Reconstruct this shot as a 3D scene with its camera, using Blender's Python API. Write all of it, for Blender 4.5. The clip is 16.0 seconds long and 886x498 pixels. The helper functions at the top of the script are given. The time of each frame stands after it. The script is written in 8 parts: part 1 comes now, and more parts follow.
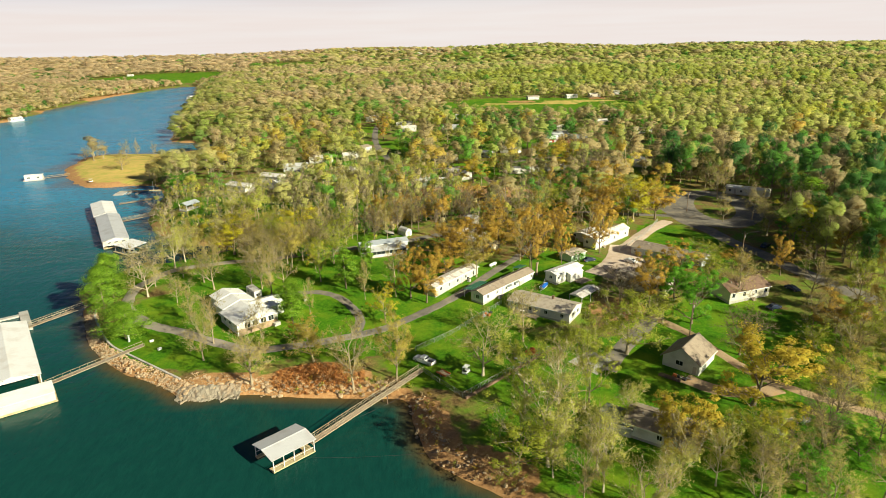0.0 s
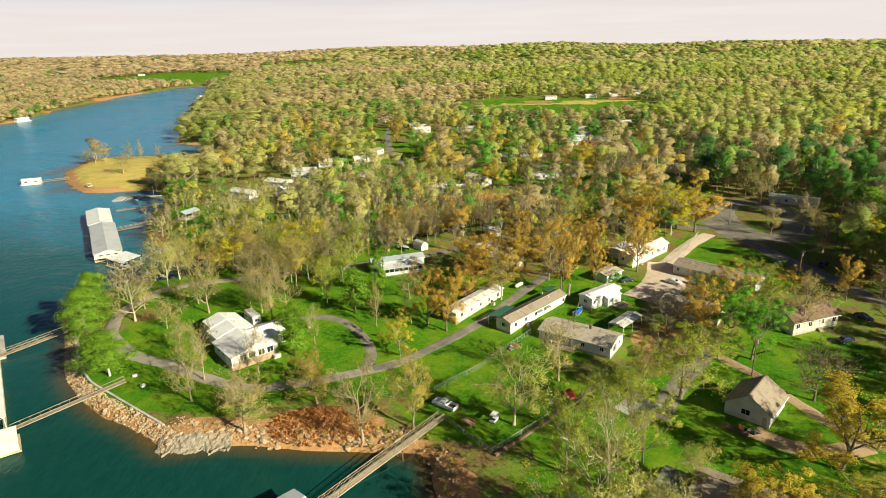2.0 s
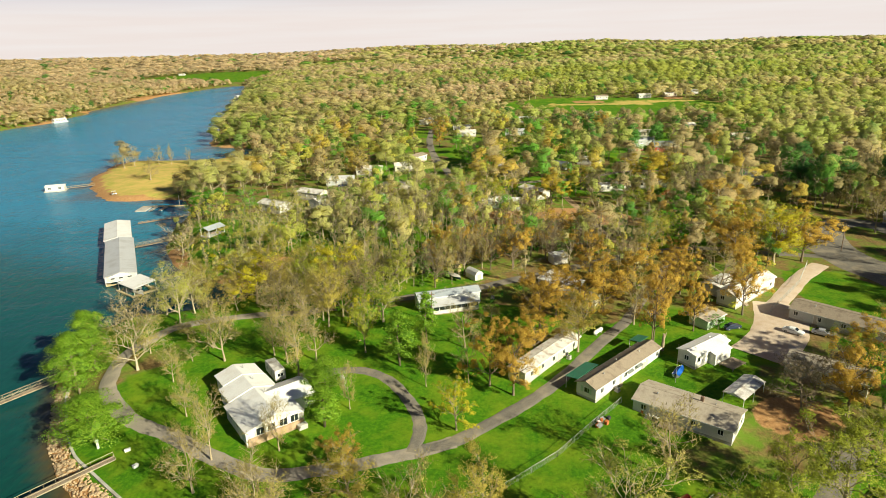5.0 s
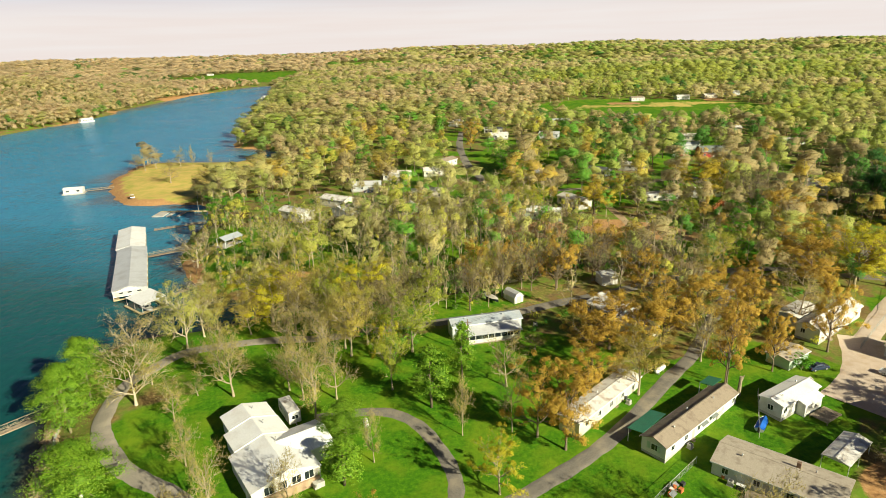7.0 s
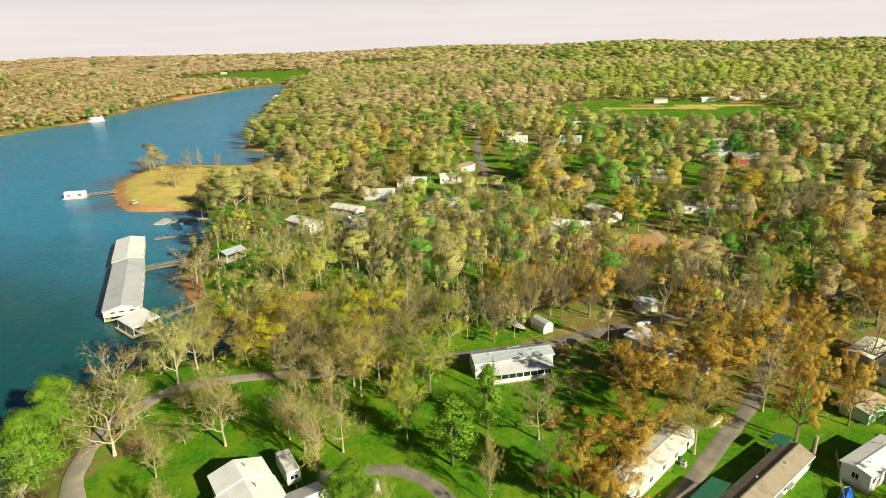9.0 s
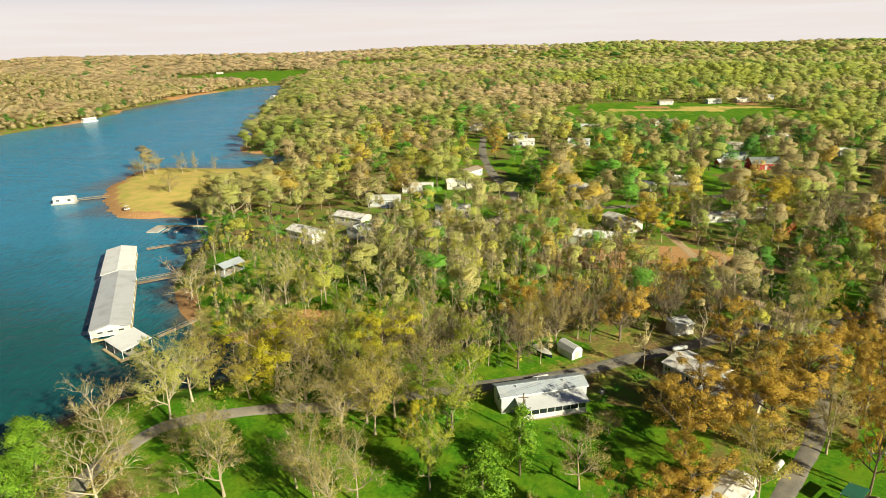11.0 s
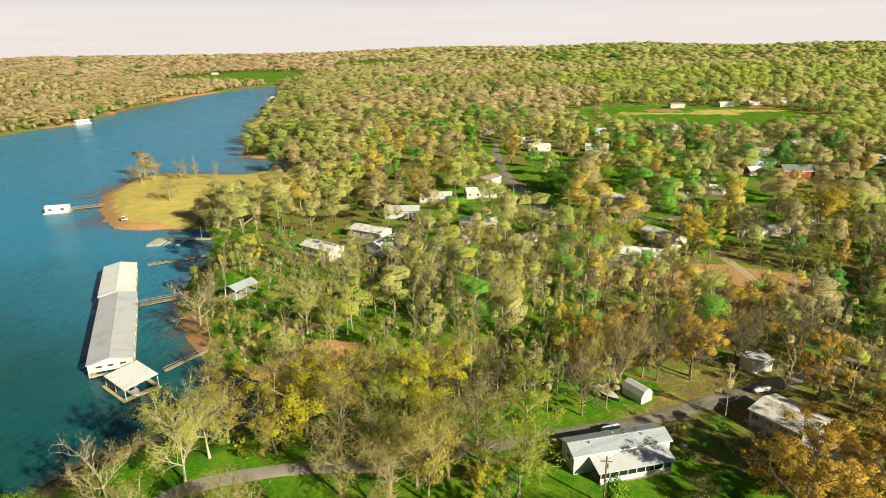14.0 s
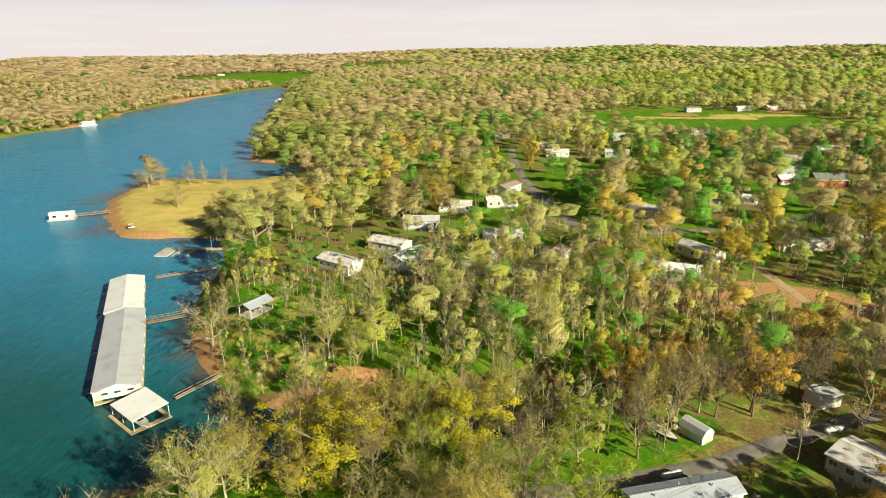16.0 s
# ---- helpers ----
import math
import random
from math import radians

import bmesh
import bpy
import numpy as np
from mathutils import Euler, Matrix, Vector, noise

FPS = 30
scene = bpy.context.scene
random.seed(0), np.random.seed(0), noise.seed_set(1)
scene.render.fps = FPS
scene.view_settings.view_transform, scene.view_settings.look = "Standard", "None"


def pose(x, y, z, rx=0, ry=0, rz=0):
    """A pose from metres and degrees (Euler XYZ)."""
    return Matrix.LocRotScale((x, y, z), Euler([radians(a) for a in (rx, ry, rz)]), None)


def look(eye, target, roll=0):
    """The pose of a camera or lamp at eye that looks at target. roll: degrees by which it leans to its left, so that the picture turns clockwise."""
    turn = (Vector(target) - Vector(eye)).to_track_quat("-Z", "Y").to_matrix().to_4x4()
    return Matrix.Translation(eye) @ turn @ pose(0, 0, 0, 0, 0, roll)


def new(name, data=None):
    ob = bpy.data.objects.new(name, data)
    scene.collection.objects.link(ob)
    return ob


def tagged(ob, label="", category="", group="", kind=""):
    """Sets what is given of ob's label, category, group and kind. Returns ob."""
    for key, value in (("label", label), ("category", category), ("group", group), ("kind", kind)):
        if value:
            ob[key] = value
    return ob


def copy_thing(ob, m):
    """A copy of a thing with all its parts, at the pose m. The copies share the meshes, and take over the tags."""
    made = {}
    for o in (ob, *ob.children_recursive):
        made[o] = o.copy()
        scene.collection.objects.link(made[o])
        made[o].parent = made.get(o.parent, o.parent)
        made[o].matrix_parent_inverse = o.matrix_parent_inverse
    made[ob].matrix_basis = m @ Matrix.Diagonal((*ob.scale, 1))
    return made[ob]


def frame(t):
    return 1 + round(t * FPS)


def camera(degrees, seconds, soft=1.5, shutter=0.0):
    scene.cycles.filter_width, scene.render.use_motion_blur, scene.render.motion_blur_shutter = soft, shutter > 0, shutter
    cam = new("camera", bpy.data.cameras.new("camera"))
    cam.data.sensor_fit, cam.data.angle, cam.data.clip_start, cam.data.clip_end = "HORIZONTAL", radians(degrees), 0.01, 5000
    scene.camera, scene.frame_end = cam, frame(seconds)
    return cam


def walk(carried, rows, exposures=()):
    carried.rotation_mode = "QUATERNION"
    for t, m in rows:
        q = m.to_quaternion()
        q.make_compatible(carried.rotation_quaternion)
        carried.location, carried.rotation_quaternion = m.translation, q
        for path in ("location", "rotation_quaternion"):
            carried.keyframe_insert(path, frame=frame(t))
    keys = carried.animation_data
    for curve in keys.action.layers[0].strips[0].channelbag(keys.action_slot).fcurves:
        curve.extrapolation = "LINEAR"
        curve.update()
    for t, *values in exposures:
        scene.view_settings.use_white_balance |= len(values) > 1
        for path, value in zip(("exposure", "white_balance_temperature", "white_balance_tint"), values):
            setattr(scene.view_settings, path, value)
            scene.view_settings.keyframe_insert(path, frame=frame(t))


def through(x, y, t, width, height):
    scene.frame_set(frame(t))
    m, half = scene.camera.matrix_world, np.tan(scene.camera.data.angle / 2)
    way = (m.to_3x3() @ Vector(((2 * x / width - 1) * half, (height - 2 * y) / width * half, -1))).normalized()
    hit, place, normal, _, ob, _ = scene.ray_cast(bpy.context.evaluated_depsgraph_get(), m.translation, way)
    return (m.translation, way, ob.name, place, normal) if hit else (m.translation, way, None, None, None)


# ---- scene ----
# camera: a drone gliding in over the cove
cam = camera(70.4, 16.0, soft=0.5)
PATH = [
    (0, (-0.025, -1.147, 76.679), (-0.025, 0.75, 76.047), -1.1),
    (0.5, (-0.507, 4.016, 76.297), (-0.52, 5.913, 75.665), -1.1),
    (1, (-1.237, 9.398, 75.717), (-1.252, 11.296, 75.086), -1.1),
    (1.5, (-2.032, 14.84, 75.482), (-2.068, 16.738, 74.851), -1.2),
    (2, (-2.662, 20.592, 75.4), (-2.698, 22.489, 74.767), -1.2),
    (2.5, (-3.591, 26.532, 75.401), (-3.62, 28.429, 74.767), -1.2),
    (3, (-4.532, 32.504, 75.379), (-4.534, 34.4, 74.742), -1.2),
    (3.5, (-5.943, 38.361, 75.138), (-5.925, 40.257, 74.5), -1.2),
    (4, (-7.163, 43.756, 74.922), (-7.167, 45.651, 74.284), -1.2),
    (4.5, (-8.426, 48.932, 74.45), (-8.508, 50.826, 73.814), -1.4),
    (7, (-14.251, 72.897, 72.515), (-14.477, 74.782, 71.885), -1.6),
    (7.5, (-14.948, 77.53, 72.251), (-15.184, 79.413, 71.622), -1.6),
    (8, (-16.022, 82.051, 72.209), (-16.279, 83.932, 71.58), -1.6),
    (8.5, (-17.264, 86.259, 72.201), (-17.521, 88.139, 71.571), -1.5),
    (9, (-18.396, 90.458, 72.541), (-18.66, 92.337, 71.91), -1.4),
    (11.5, (-27.285, 105.812, 72.115), (-27.53, 107.694, 71.485), -1.2),
    (12, (-29.568, 108.45, 72.113), (-29.806, 110.334, 71.483), -1.2),
    (12.5, (-31.915, 110.935, 72.136), (-32.145, 112.819, 71.506), -1.1),
    (13, (-34.277, 113.719, 71.884), (-34.501, 115.604, 71.254), -1.1),
    (13.5, (-36.393, 116.385, 71.908), (-36.618, 118.27, 71.28), -1.0),
    (14, (-38.22, 119.335, 72.018), (-38.451, 121.22, 71.39), -1.0),
    (14.5, (-40.203, 122.065, 72.182), (-40.438, 123.949, 71.554), -0.9),
    (15, (-42.095, 124.849, 72.126), (-42.334, 126.733, 71.5), -0.9),
    (15.5, (-44.082, 127.485, 72.116), (-44.322, 129.369, 71.49), -0.8),
    (16, (-45.962, 130.005, 72.308), (-46.204, 131.89, 71.685), -0.8),
]
walk(cam, [(t, look(eye, target, roll)) for t, eye, target, roll in PATH])

# ---- light ----
SUN_AZ, SUN_EL = radians(126.0), radians(25.5)   # azimuth clockwise from +y
world = bpy.data.worlds.new("sky")
scene.world = world
world.use_nodes = True
wn, wl = world.node_tree.nodes, world.node_tree.links
sky = wn.new("ShaderNodeTexSky")
sky.sky_type, sky.sun_disc = "NISHITA", False
sky.sun_elevation, sky.sun_rotation = SUN_EL, SUN_AZ
sky.air_density, sky.dust_density, sky.ozone_density = 0.32, 0.25, 1.5
# the sky's rim carries on just under the level line, behind the low far hills
way = wn.new("ShaderNodeTexCoord")
split, join, rim = wn.new("ShaderNodeSeparateXYZ"), wn.new("ShaderNodeCombineXYZ"), wn.new("ShaderNodeMath")
rim.operation = "MAXIMUM"
rim.inputs[1].default_value = 0.05
wl.new(way.outputs["Generated"], split.inputs[0])
wl.new(split.outputs[0], join.inputs[0])
wl.new(split.outputs[1], join.inputs[1])
wl.new(split.outputs[2], rim.inputs[0])
wl.new(rim.outputs[0], join.inputs[2])
wl.new(join.outputs[0], sky.inputs[0])
# pale haze all round the horizon, thinning out upwards, with faint streaks of cloud
haze, blend, cloud, shape = wn.new("ShaderNodeMapRange"), wn.new("ShaderNodeMix"), wn.new("ShaderNodeTexNoise"), wn.new("ShaderNodeMapping")
haze.interpolation_type = "SMOOTHSTEP"
for k, v in enumerate((0.03, 0.15, 1.0, 0.0)):
    haze.inputs[k + 1].default_value = v
wl.new(split.outputs[2], haze.inputs[0])
shape.inputs["Scale"].default_value = (3.0, 3.0, 60.0)
wl.new(way.outputs["Generated"], shape.inputs[0])
wl.new(shape.outputs[0], cloud.inputs["Vector"])
cloud.inputs["Scale"].default_value = 1.6
tint = wn.new("ShaderNodeValToRGB")
tint.color_ramp.elements[0].position, tint.color_ramp.elements[1].position = 0.35, 0.7
tint.color_ramp.elements[0].color, tint.color_ramp.elements[1].color = (0.98, 0.88, 0.83, 1), (1.0, 0.93, 0.89, 1)
wl.new(cloud.outputs[0], tint.inputs[0])
lift = wn.new("ShaderNodeVectorMath")
lift.operation = "SCALE"
lift.inputs["Scale"].default_value = 10.1
wl.new(tint.outputs[0], lift.inputs[0])
blend.data_type = "RGBA"
wl.new(haze.outputs[0], blend.inputs[0])
wl.new(sky.outputs[0], blend.inputs[6])
wl.new(lift.outputs[0], blend.inputs[7])
wl.new(blend.outputs[2], wn["Background"].inputs[0])
wn["Background"].inputs[1].default_value = 0.05
sun_data = bpy.data.lights.new("sun", "SUN")
sun_data.energy, sun_data.angle, sun_data.color = 5.0, radians(0.6), (1.0, 0.96, 0.71)
sun = new("sun", sun_data)
to_sun = Vector((math.sin(SUN_AZ) * math.cos(SUN_EL), math.cos(SUN_AZ) * math.cos(SUN_EL), math.sin(SUN_EL)))
sun.matrix_world = look(to_sun * 400, (0, 0, 0))
scene.view_settings.exposure = 0.81


# ---- materials ----
def node_material(name, rough=0.8, metal=0.0, spec=0.3):
    m = bpy.data.materials.new(name)
    m.use_nodes = True
    nt = m.node_tree
    p = nt.nodes["Principled BSDF"]
    p.inputs["Roughness"].default_value = rough
    p.inputs["Metallic"].default_value = metal
    p.inputs["Specular IOR Level"].default_value = spec
    return m, nt, p


def noise_node(nt, scale, detail=5.0, rough=0.6, coord="Object", stretch=None):
    tc = nt.nodes.new("ShaderNodeTexCoord")
    n = nt.nodes.new("ShaderNodeTexNoise")
    n.inputs["Scale"].default_value, n.inputs["Detail"].default_value, n.inputs["Roughness"].default_value = scale, detail, rough
    if stretch:
        mp = nt.nodes.new("ShaderNodeMapping")
        mp.inputs["Scale"].default_value = stretch
        nt.links.new(tc.outputs[coord], mp.inputs[0])
        nt.links.new(mp.outputs[0], n.inputs["Vector"])
    else:
        nt.links.new(tc.outputs[coord], n.inputs["Vector"])
    return n


def ramp_node(nt, src, stops, mode="LINEAR"):
    r = nt.nodes.new("ShaderNodeValToRGB")
    r.color_ramp.interpolation = mode
    els = r.color_ramp.elements
    while len(els) < len(stops):
        els.new(0.5)
    for e, (pos, col) in zip(els, stops):
        e.position, e.color = pos, (*col, 1)
    nt.links.new(src, r.inputs[0])
    return r


def mix_node(nt, fac, a, b, kind="MIX"):
    x = nt.nodes.new("ShaderNodeMix")
    x.data_type, x.blend_type = "RGBA", kind
    for sock, v in ((x.inputs[0], fac), (x.inputs[6], a), (x.inputs[7], b)):
        if isinstance(v, (int, float)):
            sock.default_value = v
        elif isinstance(v, tuple):
            sock.default_value = (*v, 1)
        else:
            nt.links.new(v, sock)
    return x.outputs[2]


def math_node(nt, op, a, b=0.0, clamp=False):
    x = nt.nodes.new("ShaderNodeMath")
    x.operation, x.use_clamp = op, clamp
    for sock, v in ((x.inputs[0], a), (x.inputs[1], b)):
        if isinstance(v, (int, float)):
            sock.default_value = v
        else:
            nt.links.new(v, sock)
    return x.outputs[0]


def bump_into(nt, p, height, strength, dist):
    b = nt.nodes.new("ShaderNodeBump")
    b.inputs["Strength"].default_value, b.inputs["Distance"].default_value = strength, dist
    nt.links.new(height, b.inputs["Height"])
    nt.links.new(b.outputs[0], p.inputs["Normal"])


def surface(name, a, b, scale=1.5, rough=0.8, metal=0.0, stain=None, bump=0.3, ribs=0.0, axis="x", spec=0.3, vary=0.0):
    """Two-tone weathered surface: grain between a and b, larger stains, optional ribs across one axis."""
    m, nt, p = node_material(name, rough, metal, spec)
    fine = noise_node(nt, scale * 6, 6)
    big = noise_node(nt, scale * 0.35, 4)
    col = ramp_node(nt, fine.outputs[0], [(0.3, a), (0.7, b)]).outputs[0]
    if stain:
        mask = ramp_node(nt, big.outputs[0], [(0.48, (0, 0, 0)), (0.68, (0.8, 0.8, 0.8))]).outputs[0]
        col = mix_node(nt, mask, col, stain)
    if vary:
        info = nt.nodes.new("ShaderNodeObjectInfo")
        tone = math_node(nt, "MULTIPLY_ADD", info.outputs["Random"], vary)
        tone.node.inputs[2].default_value = 1 - vary / 2
        v = nt.nodes.new("ShaderNodeCombineColor")
        for k in range(3):
            nt.links.new(tone, v.inputs[k])
        col = mix_node(nt, 1.0, col, v.outputs[0], "MULTIPLY")
    nt.links.new(col, p.inputs["Base Color"])
    height = fine.outputs[0]
    if ribs:
        tc = nt.nodes.new("ShaderNodeTexCoord")
        w = nt.nodes.new("ShaderNodeTexWave")
        w.bands_direction = axis.upper()
        w.inputs["Scale"].default_value = ribs
        nt.links.new(tc.outputs["Object"], w.inputs["Vector"])
        height = math_node(nt, "MULTIPLY_ADD", height, 0.3)
        nt.links.new(w.outputs["Fac"], height.node.inputs[2])
        col2 = mix_node(nt, 0.11, col, w.outputs["Color"], "MULTIPLY")
        nt.links.new(col2, p.inputs["Base Color"])
    if bump:
        bump_into(nt, p, height, bump, 0.05)
    return m


def leaf_material(name, stops, through=0.35, lace=0.0):
    """Foliage: colour by each leaf's own random value and, a little, by each tree's; lace leaves air between fine sprays."""
    m, nt, p = node_material(name, 0.6, 0, 0.25)
    geo = nt.nodes.new("ShaderNodeNewGeometry")
    info = nt.nodes.new("ShaderNodeObjectInfo")
    f = math_node(nt, "MULTIPLY", geo.outputs["Random Per Island"], 0.75)
    f = math_node(nt, "ADD", f, math_node(nt, "MULTIPLY", info.outputs["Random"], 0.25))
    col = ramp_node(nt, f, stops).outputs[0]
    nt.links.new(col, p.inputs["Base Color"])
    tr = nt.nodes.new("ShaderNodeBsdfTranslucent")
    nt.links.new(col, tr.inputs[0])
    mx = nt.nodes.new("ShaderNodeMixShader")
    mx.inputs[0].default_value = through
    nt.links.new(p.outputs[0], mx.inputs[1])
    nt.links.new(tr.outputs[0], mx.inputs[2])
    last = mx
    if lace:
        gap = nt.nodes.new("ShaderNodeMath")
        gap.operation = "GREATER_THAN"
        gap.inputs[1].default_value = lace
        nt.links.new(noise_node(nt, 3.2, 5, 0.7).outputs[0], gap.inputs[0])
        last = nt.nodes.new("ShaderNodeMixShader")
        nt.links.new(gap.outputs[0], last.inputs[0])
        nt.links.new(mx.outputs[0], last.inputs[1])
        nt.links.new(nt.nodes.new("ShaderNodeBsdfTransparent").outputs[0], last.inputs[2])
    nt.links.new(last.outputs[0], nt.nodes["Material Output"].inputs[0])
    return m


TONES = [(0.0, (0.68, 0.48, 0.27)), (0.1, (0.66, 0.52, 0.27)), (0.2, (0.62, 0.55, 0.19)), (0.4, (0.46, 0.50, 0.09)), (0.55, (0.60, 0.57, 0.08)),
         (0.7, (0.45, 0.32, 0.055)), (0.75, (0.38, 0.29, 0.14)), (0.79, (0.38, 0.29, 0.14)), (0.85, (0.12, 0.33, 0.04)), (1.0, (0.04, 0.12, 0.035))]


def woods_material():
    m, nt, p = node_material("woodland_leaves", 0.65, 0, 0.2)
    at = nt.nodes.new("ShaderNodeAttribute")
    at.attribute_name = "tone"
    col = ramp_node(nt, at.outputs["Fac"], TONES).outputs[0]
    geo = nt.nodes.new("ShaderNodeNewGeometry")
    v = ramp_node(nt, geo.outputs["Random Per Island"], [(0, (0.90, 0.90, 0.90)), (1, (1.08, 1.07, 1.06))]).outputs[0]
    col = mix_node(nt, 1.0, col, v, "MULTIPLY")
    nt.links.new(col, p.inputs["Base Color"])
    tr = nt.nodes.new("ShaderNodeBsdfTranslucent")
    nt.links.new(col, tr.inputs[0])
    mx = nt.nodes.new("ShaderNodeMixShader")
    mx.inputs[0].default_value = 0.56
    nt.links.new(p.outputs[0], mx.inputs[1])
    nt.links.new(tr.outputs[0], mx.inputs[2])
    nt.links.new(mx.outputs[0], nt.nodes["Material Output"].inputs[0])
    return m


# palest tan stops are lightened so the colour carries haze over far woods
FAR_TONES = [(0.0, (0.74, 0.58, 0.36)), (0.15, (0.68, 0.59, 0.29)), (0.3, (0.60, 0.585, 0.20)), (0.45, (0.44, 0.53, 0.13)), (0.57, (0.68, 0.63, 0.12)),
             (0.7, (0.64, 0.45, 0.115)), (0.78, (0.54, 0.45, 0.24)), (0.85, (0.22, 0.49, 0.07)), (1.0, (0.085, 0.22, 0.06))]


def haze_material():
    """Woods seen from afar: crown colour by tree, broken up by twig grain, with air between the twigs."""
    m, nt, p = node_material("twig_haze", 0.8, 0, 0.1)
    at = nt.nodes.new("ShaderNodeAttribute")
    at.attribute_name = "tone"
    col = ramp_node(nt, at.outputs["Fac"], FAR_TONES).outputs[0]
    grain, clump = noise_node(nt, 1.8, 6, 0.75), noise_node(nt, 0.22, 3)
    v = ramp_node(nt, grain.outputs[0], [(0.3, (0.80, 0.79, 0.78)), (0.5, (1.0, 1.0, 1.0)), (0.7, (1.18, 1.17, 1.14))]).outputs[0]
    col = mix_node(nt, 1.0, col, v, "MULTIPLY")
    w = ramp_node(nt, clump.outputs[0], [(0.35, (0.86, 0.90, 0.84)), (0.65, (1.12, 1.07, 1.05))]).outputs[0]
    col = mix_node(nt, 1.0, col, w, "MULTIPLY")
    nt.links.new(col, p.inputs["Base Color"])
    tr = nt.nodes.new("ShaderNodeBsdfTranslucent")
    nt.links.new(col, tr.inputs[0])
    mx = nt.nodes.new("ShaderNodeMixShader")
    mx.inputs[0].default_value = 0.5
    nt.links.new(p.outputs[0], mx.inputs[1])
    nt.links.new(tr.outputs[0], mx.inputs[2])
    twig = noise_node(nt, 3.4, 5, 0.7)
    gap = nt.nodes.new("ShaderNodeMath")
    gap.operation = "GREATER_THAN"
    gap.inputs[1].default_value = 0.49
    nt.links.new(twig.outputs[0], gap.inputs[0])
    air = nt.nodes.new("ShaderNodeBsdfTransparent")
    cut = nt.nodes.new("ShaderNodeMixShader")
    nt.links.new(gap.outputs[0], cut.inputs[0])
    nt.links.new(mx.outputs[0], cut.inputs[1])
    nt.links.new(air.outputs[0], cut.inputs[2])
    nt.links.new(cut.outputs[0], nt.nodes["Material Output"].inputs[0])
    return m


def ground_material():
    """Forest litter, lawn, straw-dry grass and bare clay, blended by the cover attribute with ragged edges."""
    m, nt, p = node_material("ground_cover", 0.95, 0, 0.1)
    at = nt.nodes.new("ShaderNodeAttribute")
    at.attribute_name = "cover"
    sep = nt.nodes.new("ShaderNodeSeparateColor")
    nt.links.new(at.outputs["Color"], sep.inputs[0])
    fine, mid, big = noise_node(nt, 1.3, 8, 0.7), noise_node(nt, 0.16, 6), noise_node(nt, 0.02, 4)
    litter = ramp_node(nt, fine.outputs[0], [(0.25, (0.085, 0.058, 0.025)), (0.5, (0.20, 0.132, 0.052)), (0.75, (0.34, 0.235, 0.095))]).outputs[0]
    moss = ramp_node(nt, mid.outputs[0], [(0.41, (0, 0, 0)), (0.61, (0.9, 0.9, 0.9))]).outputs[0]
    litter = mix_node(nt, moss, litter, (0.13, 0.24, 0.02))
    lawn = ramp_node(nt, fine.outputs[0], [(0.25, (0.020, 0.088, 0.004)), (0.5, (0.060, 0.180, 0.006)), (0.8, (0.14, 0.29, 0.009))]).outputs[0]
    dry = ramp_node(nt, mid.outputs[0], [(0.42, (0, 0, 0)), (0.68, (0.8, 0.8, 0.8))]).outputs[0]
    lawn = mix_node(nt, dry, lawn, (0.185, 0.265, 0.014))
    straw = ramp_node(nt, mid.outputs[0], [(0.3, (0.36, 0.36, 0.07)), (0.6, (0.60, 0.43, 0.13))]).outputs[0]
    clay = ramp_node(nt, fine.outputs[0], [(0.3, (0.33, 0.165, 0.068)), (0.55, (0.47, 0.26, 0.11)), (0.8, (0.57, 0.37, 0.19))]).outputs[0]

    def ragged(s):
        x = math_node(nt, "ADD", s, math_node(nt, "MULTIPLY", math_node(nt, "SUBTRACT", mid.outputs[0], 0.5), 0.9))
        x = math_node(nt, "ADD", x, math_node(nt, "MULTIPLY", math_node(nt, "SUBTRACT", fine.outputs[0], 0.5), 0.5))
        return ramp_node(nt, x, [(0.4, (0, 0, 0)), (0.62, (1, 1, 1))]).outputs[0]
    col = mix_node(nt, ragged(sep.outputs[0]), litter, lawn)
    col = mix_node(nt, ragged(sep.outputs[1]), col, straw)
    col = mix_node(nt, ragged(sep.outputs[2]), col, clay)
    nt.links.new(col, p.inputs["Base Color"])
    bump_into(nt, p, fine.outputs[0], 0.7, 0.25)
    return m


